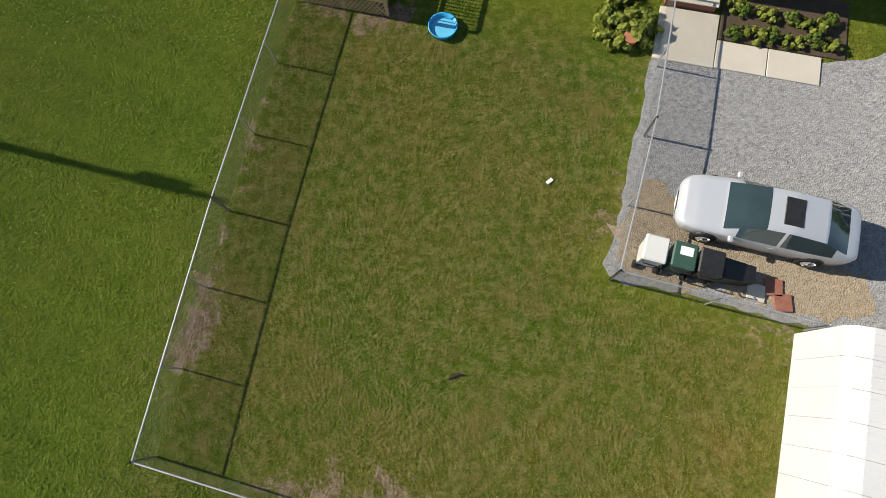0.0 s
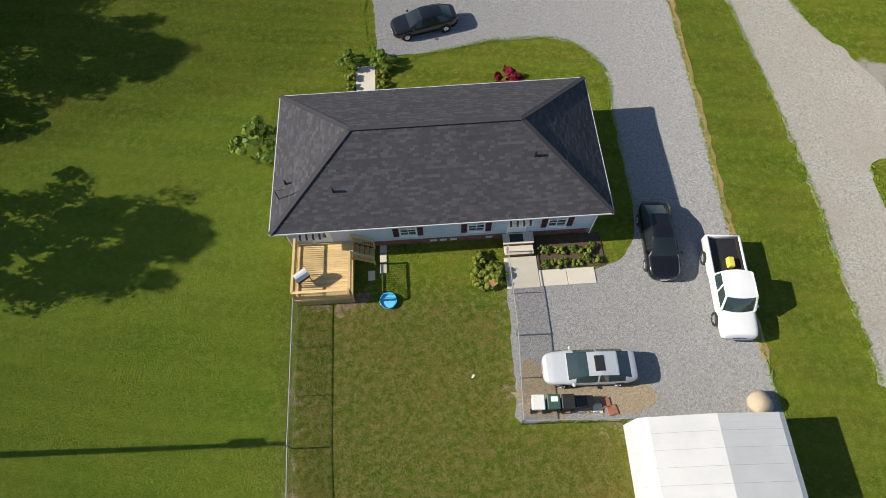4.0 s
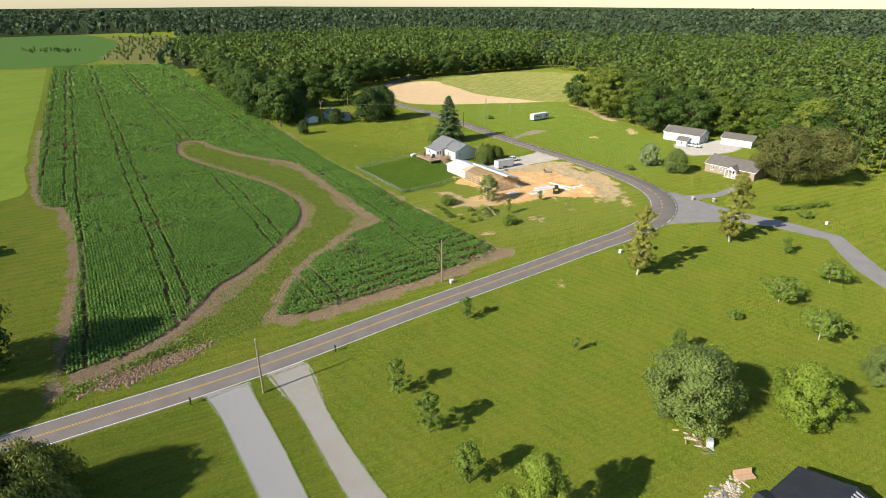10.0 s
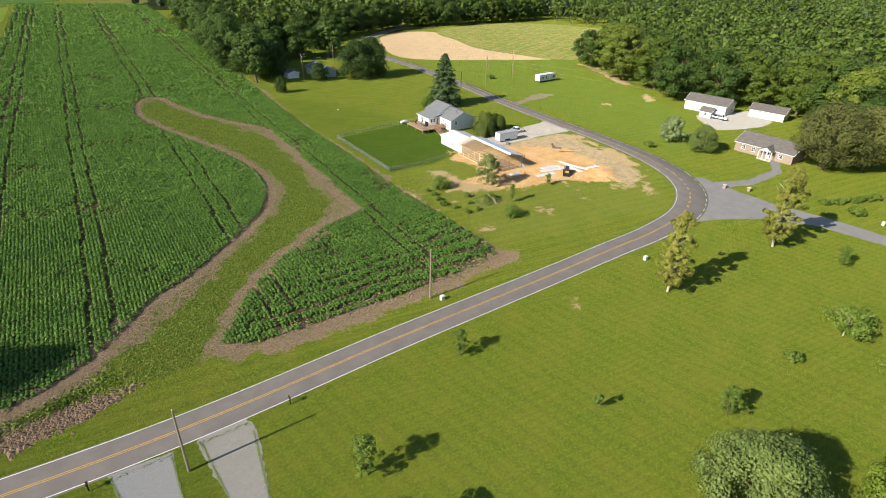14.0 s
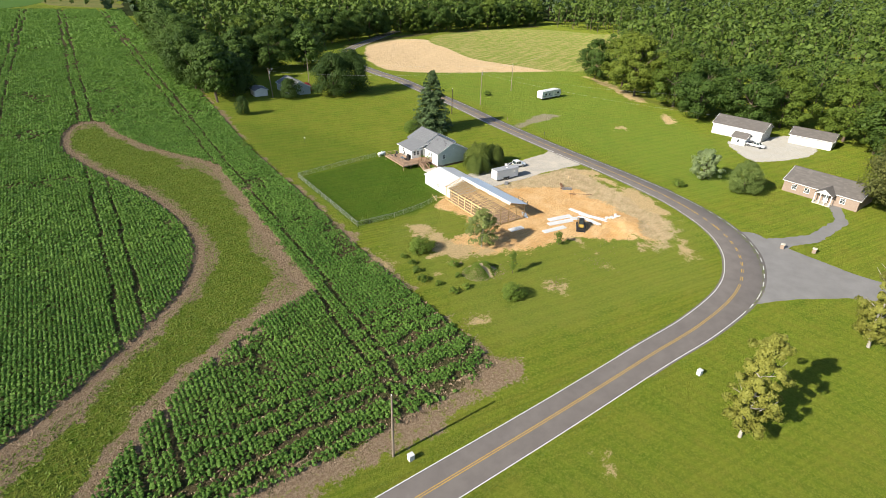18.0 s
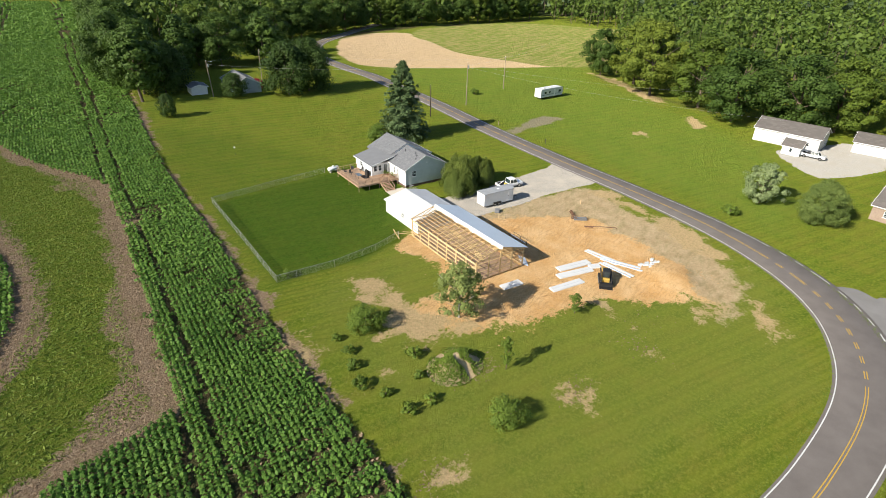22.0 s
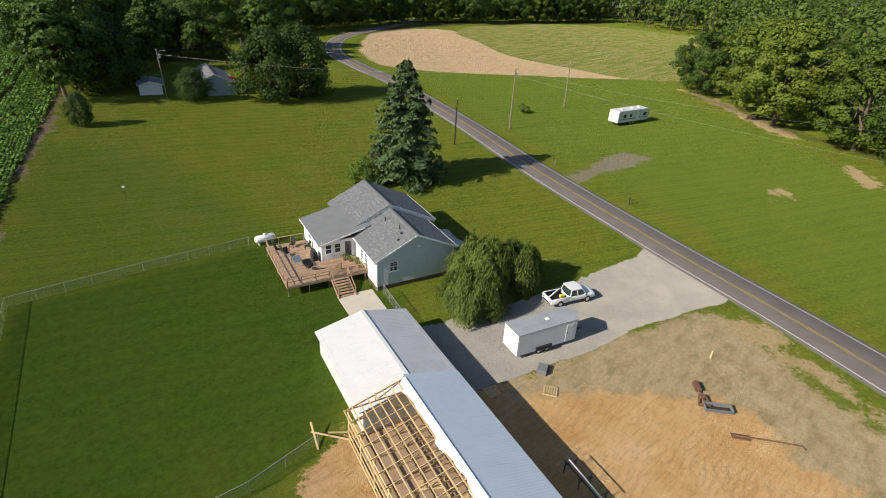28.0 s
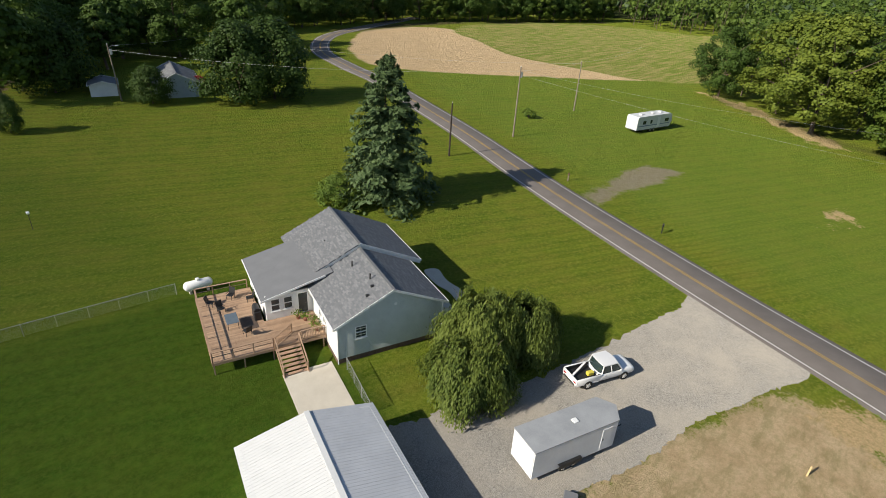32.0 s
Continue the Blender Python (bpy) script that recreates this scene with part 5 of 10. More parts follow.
DRIVE_EDGES = [[(34.0, 73.0), (33, 67), (29.4, 54), (26.8, 45), (24.1, 37.6), (23.3, 35.8), (21.5, 34.6), (15.7, 34.4), (6.75, 36.5), (5.65, 30.2), (9.6, 29.4), (13.6, 29.2), (17.6, 28.3), (19.4, 27), (20.2, 25.3), (20.3, 23.5), (19.3, 20.3), (17.6, 13.7)],
               [(19.8, 0.2), (20.9, 5), (22.8, 12), (25, 19.5), (27, 26.8), (29.2, 35), (32.2, 45.5), (35.2, 54.6), (38, 64), (40.0, 70.5)],
               [(43.4, 70), (41.1, 60.3), (37, 48), (34.1, 38.5), (32, 29), (30, 18.3), (28.4, 10.7), (26.6, 4.5), (22, -14)],
               [(29.9, 1), (31.6, 7), (32.9, 11.8)],
               [(37.6, 20.3), (36.2, 24.2), (36.5, 29.5), (39.4, 42.5), (43.5, 55.2), (48.6, 66.8)]]
tufts("edge_grass", fringe(DRIVE_EDGES, 55, 0.11, 51), 0.2, m_lawn_tuft, "uncut grass along the gravel's edge", "grass", 52, 0.5, 0.3, 0.25)
q = fringe([spline(ROAD_MID[150:420:6] + normals_of(ROAD_MID)[150:420:6] * d, 1.0) for d in (3.5, -3.6)], 14, 0.22, 53)
tufts("verge_grass", q[(area_distance(q, DIRT) < -1) & (np.hypot(q[:, 0] - 195, q[:, 1] - 107) > 8)], 0.26, m_weed, "uncut grass along the asphalt's edge", "grass", 54, 0.6, 0.3, 0.3)

# ---- woods ----
def woods(name, spots, leaf, label, size, n=170, seed=1, low=9, high=16):
    """A stand of many trees: a tapered stem and a ragged crown for each."""
    rng = np.random.default_rng(seed)
    V, F, total = [], [], 0
    SV, SF, st = [], [], 0
    for x, y in spots:
        h = rng.uniform(low, high)
        r = h * rng.uniform(0.24, 0.36)
        p, face = crown_points(rng, n, 13, h, h * 0.12, r, r, rng.uniform(0.75, 1.0), hollow=0.35)
        v, f = cards(rng, p + (x, y, 0), size, aspect=0.9, facing_to=face)
        V.append(v), F.append(f + total)
        total += len(v)
        a = np.arange(5) * math.tau / 5
        ring = np.column_stack([np.cos(a), np.sin(a)])
        SV.append(np.vstack([np.column_stack([ring * 0.22 + (x, y), np.zeros(5)]), np.column_stack([ring * 0.06 + (x, y), np.full(5, h * 0.8)])]))
        SF.append(st + np.array([(i, (i + 1) % 5, 5 + (i + 1) % 5, 5 + i) for i in range(5)]))
        st += 10
    crowns = tagged(new(name, grid_mesh(name, np.vstack(V), np.vstack(F), leaf)), label, "woods", kind="stuff")
    stems = new("stems", grid_mesh("stems", np.vstack(SV), np.vstack(SF), m_bark))
    stems.parent = crowns
    return crowns


def scatter(outline, gap, seed):
    rng = np.random.default_rng(seed)
    o = np.array(outline, float)
    lo, hi = o.min(0), o.max(0)
    xs, ys = np.meshgrid(np.arange(lo[0], hi[0], gap), np.arange(lo[1], hi[1], gap))
    p = np.column_stack([xs.ravel(), ys.ravel()]) + rng.uniform(-0.42, 0.42, (xs.size, 2)) * gap
    return p[inside(p, o)]


def edge_trees(points, kinds, lo, hi, group, label, seed, jitter=3.0):
    rng = np.random.default_rng(seed)
    line = spline(points, 10.0)
    for i, (x, y) in enumerate(line):
        k = kinds[rng.integers(len(kinds))]
        put_plant(k, "tree", x + rng.uniform(-jitter, jitter), y + rng.uniform(-jitter, jitter), label, group=group, height=rng.uniform(lo, hi), turn=rng.uniform(0, 6), wide=rng.uniform(1.0, 1.25))


WOOD_E = [(318, 158), (312, 144), (298, 126), (284, 108), (277, 92), (278, 78), (286, 66), (284, 46), (270, 34), (240, 10), (225, -10), (230, -60), (700, -250), (900, 100), (760, 330), (520, 300), (470, 262), (458, 200), (400, 172)]
WOOD_N = [(212, 300), (285, 312), (330, 322), (395, 302), (470, 280), (520, 320), (760, 350), (760, 700), (330, 700), (262, 500), (232, 420)]
edge_trees([(308, 149), (299, 137), (288, 122), (278, 107), (271, 92), (272, 78), (279, 64), (276, 46), (256, 34), (236, 24)], ("gold_oak", "oak", "lime_oak", "oak", "gold_oak"), 17, 24, "trees along the wood's edge", "tall full green tree at the edge of the wood", 4)
edge_trees([(150 + 24, 262), (189, 262), (205, 275), (222, 262), (240, 280)], ("oak", "pine"), 15, 20, "trees behind the farther house", "tall dark tree behind the farther house", 5)
edge_trees([(163, 235), (180, 285), (200, 335), (222, 395)], ("pine", "oak"), 18, 24, "trees along the field's edge", "tall dark tree at the edge of the field", 6)
edge_trees([(215, 305), (250, 312), (300, 318), (350, 318), (400, 302), (470, 280)], ("oak", "lime_oak", "oak"), 15, 20, "trees behind the tan field", "tall green tree behind the harvested field", 7)
m_woods_a = leaf_material("woodland_leaves", (0.03, 0.066, 0.012), (0.165, 0.235, 0.042), 0.09)
# far trees: distance haze mixed into the leaf tones, greyer and bluer
m_woods_hazed = leaf_material("hazed_woodland_leaves", (0.04, 0.075, 0.038), (0.125, 0.175, 0.085), 0.02)
east = scatter(WOOD_E, 10.5, 1)
east = east[east[:, 1] > 0.04 * east[:, 0] - 55]
front = line_distance(east, np.array([(298, 158), (302, 144), (284, 108), (277, 92), (286, 66), (270, 34), (225, -10)], float)) < 42
woods("woods_east", east[front], m_woods_a, "dense green broadleaf woodland", 0.82, 620, 1, 14, 24)
woods("woods_east", east[~front], m_woods_a, "dense green broadleaf woodland", 1.9, 100, 3, 13, 24)
woods("woods_north", scatter(WOOD_N, 9.5, 2), m_woods_a, "dense dark green woodland behind the fields", 2.3, 76, 2, 14, 25)
rng = np.random.default_rng(9)
far_spots = []
for r0, r1, gap in ((560, 1000, 26), (1000, 1800, 42), (1800, 3000, 60), (3000, 4300, 80)):
    p = scatter([(-800, 300), (600, -1400), (4600, -1500), (4600, 4600), (-1500, 4600)], gap, int(r0))
    d = np.hypot(*p.T)
    open_land = area_distance(p, np.array([(-900, 250), (210, 330), (265, 590), (300, 640), (430, 860), (530, 1085), (440, 1265), (240, 1280), (-900, 1400)], float)) > 0
    seen = (p[:, 1] > 0.02 * p[:, 0] - 60) & (p[:, 0] > -0.12 * p[:, 1] - 60)
    far_spots.append((p[(d > r0) & (d < r1) & ~open_land & seen], gap))
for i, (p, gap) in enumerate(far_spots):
    woods("far_woods", p, m_woods_hazed, "far woodland reaching to the horizon", gap * (0.17, 0.17, 0.2, 0.22)[i], (60, 50, 36, 30)[i], 20 + i, 12 if i < 2 else 14, 20 if i < 2 else 26)
brush = scatter([(250, 672), (284, 600), (320, 700), (420, 870), (505, 1070), (430, 1100), (396, 990), (330, 840)], 15, 41)
brush = np.vstack([brush, scatter([(225, 830), (262, 800), (290, 830), (270, 870), (235, 880)], 11, 42)])
woods("scrub_bushes", brush, m_woods_a, "low scrub bushes among rank grass", 1.3, 40, 43, 2.5, 6)

# ---- building materials ----
def lap_siding(name, c1, c2, pitch=0.13):
    """Painted boards lapped one over the other."""
    m, nt, b = nodes_of(name, 0.55, 0, 0.4)
    geo = nt.nodes.new("ShaderNodeNewGeometry").outputs["Position"]
    sep = nt.nodes.new("ShaderNodeSeparateXYZ")
    nt.links.new(geo, sep.inputs[0])
    saw = math_of(nt, "FRACT", math_of(nt, "DIVIDE", sep.outputs["Z"], pitch))
    nt.links.new(mix_of(nt, ramp_of(nt, noise_of(nt, 1.2, 5.0), 0.3, 0.7), c1, c2), b.inputs["Base Color"])
    bump_of(nt, b, math_of(nt, "SUBTRACT", 1.0, saw), 0.9, 0.02)
    return m


m_siding_blue = lap_siding("pale_blue_siding", (0.44, 0.5, 0.56), (0.5, 0.56, 0.62))
m_siding_grey = lap_siding("grey_green_siding", (0.5, 0.54, 0.53), (0.57, 0.61, 0.6))
m_siding_white = lap_siding("white_siding", (0.74, 0.74, 0.72), (0.82, 0.82, 0.8))
m_white = surface("white_trim_paint", (0.78, 0.78, 0.77), (0.84, 0.84, 0.83), 2, 30, 0.5, bump=0.05)
m_brick = surface("red_brown_brick", (0.2, 0.075, 0.05), (0.3, 0.13, 0.09), 6, 40, 0.9, bump=0.4, vary=0.2)
m_mortar = surface("grey_mortar", (0.32, 0.29, 0.26), (0.4, 0.37, 0.33), 5, 40, 0.95)
m_tan_brick = surface("tan_brick", (0.25, 0.185, 0.145), (0.36, 0.28, 0.22), 3, 14, 0.9, bump=0.4)
m_maroon = surface("maroon_shutter", (0.05, 0.012, 0.02), (0.075, 0.02, 0.03), 4, 30, 0.5, bump=0.1)
m_glass = glass_material("window_glass")
m_wood_new = surface("yellow_pine_timber", (0.52, 0.36, 0.16), (0.68, 0.5, 0.25), 1.5, 18, 0.75, bump=0.3, stretch=(1, 1, 1), vary=0.14)
m_wood_frame = surface("pale_sawn_lumber", (0.55, 0.38, 0.18), (0.72, 0.54, 0.3), 1.5, 18, 0.8, bump=0.2, vary=0.15)
m_deck = surface("weathered_brown_deck", (0.3, 0.19, 0.12), (0.48, 0.33, 0.22), 1.2, 16, 0.75, bump=0.3, vary=0.18)
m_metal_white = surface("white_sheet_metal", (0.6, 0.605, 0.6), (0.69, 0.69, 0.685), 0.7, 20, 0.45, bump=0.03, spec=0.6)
m_metal_grey = surface("grey_sheet_metal", (0.47, 0.48, 0.5), (0.6, 0.61, 0.63), 0.6, 20, 0.42, 0.0, bump=0.05, spec=0.6)
m_metal_sky = surface("pale_blue_white_roof_metal", (0.56, 0.63, 0.72), (0.62, 0.69, 0.78), 0.5, 20, 0.35, bump=0.03, spec=0.6)
m_steel = surface("galvanised_steel", (0.42, 0.43, 0.44), (0.55, 0.56, 0.57), 4, 40, 0.45, 0.6, bump=0.1)
m_black = surface("black_plastic", (0.012, 0.012, 0.013), (0.03, 0.03, 0.03), 5, 40, 0.5, bump=0.1)
m_rubber = surface("tyre_rubber", (0.015, 0.015, 0.015), (0.035, 0.033, 0.03), 6, 40, 0.85, bump=0.2)
m_pole = surface("weathered_pole_wood", (0.17, 0.13, 0.1), (0.29, 0.24, 0.19), 1.5, 20, 0.9, bump=0.5)
m_pole_dark = surface("creosoted_pole_wood", (0.03, 0.022, 0.018), (0.06, 0.045, 0.035), 1.5, 20, 0.9, bump=0.5)
m_earth = surface("dark_garden_soil", (0.055, 0.038, 0.025), (0.11, 0.078, 0.05), 2, 20, 0.95, bump=0.6)
m_tar = surface("black_roof_felt", (0.014, 0.016, 0.02), (0.03, 0.033, 0.04), 0.7, 20, 0.6, bump=0.1)


def shingle_material(name, dark, light):
    """Asphalt shingles: each tab has its own tone."""
    m, nt, b = nodes_of(name, 0.9, 0, 0.25)
    isl = nt.nodes.new("ShaderNodeNewGeometry").outputs["Random Per Island"]
    f = math_of(nt, "ADD", math_of(nt, "MULTIPLY", math_of(nt, "POWER", isl, 2.2), 0.5), math_of(nt, "ADD", math_of(nt, "MULTIPLY", noise_of(nt, 30.0, 2.0), 0.35), math_of(nt, "MULTIPLY", noise_of(nt, 0.9, 4.0), 0.3)))
    nt.links.new(mix_of(nt, f, dark, light), b.inputs["Base Color"])
    bump_of(nt, b, noise_of(nt, 60.0, 2.0), 0.4, 0.01)
    return m


m_shingle_dark = shingle_material("charcoal_shingles", (0.026, 0.026, 0.032), (0.085, 0.083, 0.095))
m_shingle_grey = shingle_material("grey_shingles", (0.1, 0.105, 0.115), (0.24, 0.245, 0.255))
m_shingle_brown = shingle_material("brown_grey_shingles", (0.105, 0.095, 0.088), (0.18, 0.163, 0.15))
m_roll_roof = surface("grey_roll_roofing", (0.15, 0.155, 0.165), (0.19, 0.195, 0.205), 0.8, 30, 0.9, bump=0.1)


# ---- building parts ----
def wall_run(parent, p0, p1, z0, z1, openings, material, thick=0.16, label="", name="wall"):
    """A wall from p0 to p1 in its thing's axes, its openings (a, b, low, high) cut right through; a is metres from p0."""
    (x0, y0), (x1, y1) = p0, p1
    length = math.dist(p0, p1)
    ang = math.degrees(math.atan2(y1 - y0, x1 - x0))
    bm = bmesh.new()
    edges = sorted({0.0, length, *[o[0] for o in openings], *[o[1] for o in openings]})
    for a, b in zip(edges, edges[1:]):
        holes = sorted((o[2], o[3]) for o in openings if o[0] <= a + 1e-6 and o[1] >= b - 1e-6)
        z = z0
        for lo, hi in holes:
            if lo > z + 1e-4:
                box(a, 0, z, b, thick, lo, bm)
            z = hi
        if z1 > z + 1e-4:
            box(a, 0, z, b, thick, z1, bm)
    bmesh.ops.remove_doubles(bm, verts=bm.verts[:], dist=1e-4)
    return part(name, bm, material, parent, label, pose(x0, y0, 0, 0, 0, ang))


def ring_frame(w, h, f, y0, y1):
    """A rectangular frame in one piece."""
    bm = bmesh.new()
    outer, inner = ((-w / 2, 0), (w / 2, 0), (w / 2, h), (-w / 2, h)), ((-w / 2 + f, f), (w / 2 - f, f), (w / 2 - f, h - f), (-w / 2 + f, h - f))
    loops = [[bm.verts.new((x, y, z)) for x, z in o] for o, y in ((outer, y0), (outer, y1), (inner, y1), (inner, y0))]
    for a, b in zip(loops, loops[1:] + loops[:1]):
        for i in range(4):
            bm.faces.new((a[i], a[(i + 1) % 4], b[(i + 1) % 4], b[i]))
    bmesh.ops.recalc_face_normals(bm, faces=bm.faces[:])
    return bm


def window_unit(parent, m, w, h, frame_material=None, bars=True, shutters=None):
    """A sash window whose outer face lies in its own plane y = 0; x runs along the wall."""
    f = 0.07
    mat = frame_material or m_white
    win = part("window", ring_frame(w, h, f, -0.03, 0.08), mat, parent, "", m)
    part("meeting_rail", box(-w / 2 + f, -0.03, h / 2 - 0.03, w / 2 - f, 0.044, h / 2 + 0.03), mat, win)
    if bars:
        part("glazing_bar", box(-0.015, 0.0, f, 0.015, 0.04, h - f), mat, win)
        for z in (0.25, 0.75):
            part("glazing_bar", box(-w / 2 + f, 0.0, h * z, w / 2 - f, 0.035, h * z + 0.025), mat, win)
    part("pane", box(-w / 2 + f, 0.045, f, w / 2 - f, 0.055, h - f), m_glass, win)
    part("sill", box(-w / 2 - 0.06, -0.08, -0.06, w / 2 + 0.06, -0.001, -0.002), frame_material or m_white, win)
    if shutters:
        for s in (-1, 1):
            bs = bmesh.new()
            c = s * (w / 2 + 0.2)
            box(c - 0.16, -0.05, 0.0, c + 0.16, -0.008, h, bs)
            for i in range(8):
                z = 0.08 + i * (h - 0.16) / 8
                box(c - 0.12, -0.062, z, c + 0.12, -0.05, z + (h - 0.16) / 8 - 0.04, bs)
            part("shutter", bs, shutters, win, "dark maroon louvred shutter")
    return win


def door_unit(parent, m, w=0.92, h=2.05, glass=True, material=None):
    bm = bmesh.new()
    for a in ((-w / 2 - 0.08, 0, -w / 2, h), (w / 2, 0, w / 2 + 0.08, h), (-w / 2 - 0.08, h, w / 2 + 0.08, h + 0.09)):
        box(a[0], -0.04, a[1], a[2], 0.1, a[3], bm)
    d = part("door", bm, m_white, parent, "white entrance door", m)
    part("leaf", box(-w / 2, 0.02, 0.02, w / 2, 0.065, h, bevel=0.006), material or m_white, d)
    if glass:
        part("pane", box(-w * 0.3, 0.005, h * 0.45, w * 0.3, 0.019, h * 0.9), m_glass, d)
    part("handle", tube([(w * 0.38, 0.0, 1.0), (w * 0.38, -0.05, 1.0), (w * 0.26, -0.05, 1.0)], 0.012, 6), m_steel, d)
    return d


def shingled(parent, corners, material, tab=0.34, course=0.15, seed=1, name="roof_slope", thick=0.1, single=0):
    """One roof slope: a solid sheet and its courses of shingle tabs. The first two corners lie on the eave."""
    c = [Vector(p) for p in corners]
    slope = part(name, slab(corners, thick), material, parent)
    e = (c[1] - c[0]).normalized()
    nrm = (c[1] - c[0]).cross(c[2] - c[0]).normalized()
    if nrm.z < 0:
        nrm = -nrm
    s = nrm.cross(e)
    if s.z < 0:
        s = -s
    flat2 = np.array([((p - c[0]).dot(e), (p - c[0]).dot(s)) for p in c])
    rng = np.random.default_rng(seed)
    V, F = [], []
    b = 0.0
    row = 0
    top = flat2[:, 1].max()
    while b < top - course * 0.4:
        a = flat2[:, 0].min() - (row % 3) * tab / 3
        while a < flat2[:, 0].max():
            w = tab * rng.choice([0.6, 0.9, 1.0, 1.3])
            mid = np.array([[a + w / 2, b + course / 2]])
            if inside(mid, flat2)[0]:
                lift = rng.uniform(0.006, 0.016)
                k = len(V)
                for (da, db, dz) in ((0.004, -0.01, lift), (w - 0.004, -0.01, lift), (w - 0.004, course, 0.004), (0.004, course, 0.004)):
                    V.append(c[0] + e * (a + da) + s * (b + db) + nrm * dz)
                F.append((k, k + 1, k + 2, k + 3))
            a += w
        b += course
        row += 1
    me = grid_mesh("shingles", [tuple(v) for v in V], np.array(F), material)
    sh = part("shingles", me, None, slope)
    sh["kind"] = "stuff"
    return slope


def edge_strip(parent, pts, w, h, material, name="fascia", label=""):
    bm = bmesh.new()
    for a, b in zip(pts, pts[1:]):
        beam(a, b, w, h, bm)
    return part(name, bm, material, parent, label)


def rail_run(parent, a, b, height, material, gap=0.13, baluster=0.035, posts=True):
    """A wooden guard rail from a to b (floor level): posts, rails and upright balusters."""
    a, b = Vector(a), Vector(b)
    d = b - a
    up = Vector((0, 0, 1))
    part("top_rail", beam(a + up * height, b + up * height, 0.14, 0.04), material, parent)
    part("lower_rail", beam(a + up * 0.12, b + up * 0.12, 0.04, 0.08), material, parent)
    if posts:
        for p in (a, b):
            part("post", beam(p - up * 0.1, p + up * (height - 0.02), 0.09), material, parent)
    n = max(2, int(d.length / gap))
    for i in range(1, n):
        p = a + d * i / n
        part("baluster", beam(p + up * 0.06, p + up * (height - 0.02), baluster), material, parent)


# ---- first house ----
O1 = pose(-3.28, 16.29, 0, 0, 0, -13.0)
house = thing("house", O1, "single-storey pale blue house with a charcoal hip roof", "house")
U0, U1, V0, V1, EAVE, RIDGE = -0.1, 18.6, 0.15, 9.7, 3.15, 5.65
WX0, WX1, WY0, WY1 = 0.5, 18.0, 0.6, 9.25
wins = [(7.3, 1.0, 1.25), (11.2, 1.0, 1.25), (15.85, 1.1, 1.25)]
doors = [(2.35, 0.95), (13.55, 0.95)]
FLOOR = 0.62
opens = [(u - w / 2 - WX0, u + w / 2 - WX0, FLOOR + 0.5, FLOOR + 0.85 + h) for u, w, h in wins] + [(u - w / 2 - WX0, u + w / 2 - WX0, FLOOR, FLOOR + 2.05) for u, w in doors]
wall_run(house, (WX0, WY0), (WX1, WY0), FLOOR, EAVE, opens, m_siding_blue)
wall_run(house, (WX1, WY0 + 0.16), (WX1, WY1), FLOOR, EAVE, [], m_siding_blue)
wall_run(house, (WX1 - 0.16, WY1), (WX0 + 0.16, WY1), FLOOR, EAVE, [(3, 4.2, FLOOR + 0.8, FLOOR + 2.1), (8, 9.0, FLOOR, FLOOR + 2.05)], m_siding_blue)
wall_run(house, (WX0, WY1), (WX0, WY0), FLOOR, EAVE, [], m_siding_blue)
part("foundation", box(WX0 + 0.03, WY0 + 0.03, -0.05, WX1 - 0.03, WY1 - 0.03, FLOOR - 0.002), m_mortar, house, "brick foundation with grey mortar")
brick_mesh = bpy.data.meshes.new("brick")
bmb = box(0, 0, 0, 0.29, 0.035, 0.095)
bmb.to_mesh(brick_mesh)
bmb.free()
brick_mesh.materials.append(m_brick)
for r in range(5):
    for i in range(59):
        x = WX0 + 0.05 + i * 0.303 + (r % 2) * 0.15
        if x < WX1 - 0.35:
            part("brick", brick_mesh, None, house, "", pose(x, WY0 - 0.002, 0.03 + r * 0.112))
for u in (8.7, 9.3, 9.9, 12.0):
    part("vent", box(u - 0.2, WY0 - 0.02, 0.2, u + 0.2, WY0 - 0.004, 0.42), m_metal_white, house)
for u, w, h in wins:
    window_unit(house, pose(u, WY0, FLOOR + 0.5), w, h + 0.35, shutters=m_maroon)
for u, w in doors:
    door_unit(house, pose(u, WY0, FLOOR), w)
window_unit(house, pose(WX1 - 0.16 - 3.6, WY1, FLOOR + 0.8, 0, 0, 180), 1.2, 1.3)
door_unit(house, pose(WX1 - 0.16 - 8.5, WY1, FLOOR, 0, 0, 180), 0.98)
rx0, rx1, ry = U0 + 4.7, U1 - 4.7, (V0 + V1) / 2
shingled(house, [(U0, V0, EAVE), (U1, V0, EAVE), (rx1, ry, RIDGE), (rx0, ry, RIDGE)], m_shingle_dark, seed=1)
shingled(house, [(U1, V1, EAVE), (U0, V1, EAVE), (rx0, ry, RIDGE), (rx1, ry, RIDGE)], m_shingle_dark, seed=2)
shingled(house, [(U1, V0, EAVE), (U1, V1, EAVE), (rx1, ry, RIDGE)], m_shingle_dark, seed=3)
shingled(house, [(U0, V1, EAVE), (U0, V0, EAVE), (rx0, ry, RIDGE)], m_shingle_dark, seed=4)
for a, b in (((rx0, ry, RIDGE + 0.02), (rx1, ry, RIDGE + 0.02)), ((U0, V0, EAVE + 0.02), (rx0, ry, RIDGE + 0.02)), ((U1, V0, EAVE + 0.02), (rx1, ry, RIDGE + 0.02)), ((U0, V1, EAVE + 0.02), (rx0, ry, RIDGE + 0.02)), ((U1, V1, EAVE + 0.02), (rx1, ry, RIDGE + 0.02))):
    part("ridge_cap", beam(a, b, 0.26, 0.05), m_shingle_dark, house)
part("soffit", box(U0 + 0.04, V0 + 0.04, EAVE - 0.16, U1 - 0.04, V1 - 0.04, EAVE - 0.11), m_white, house)
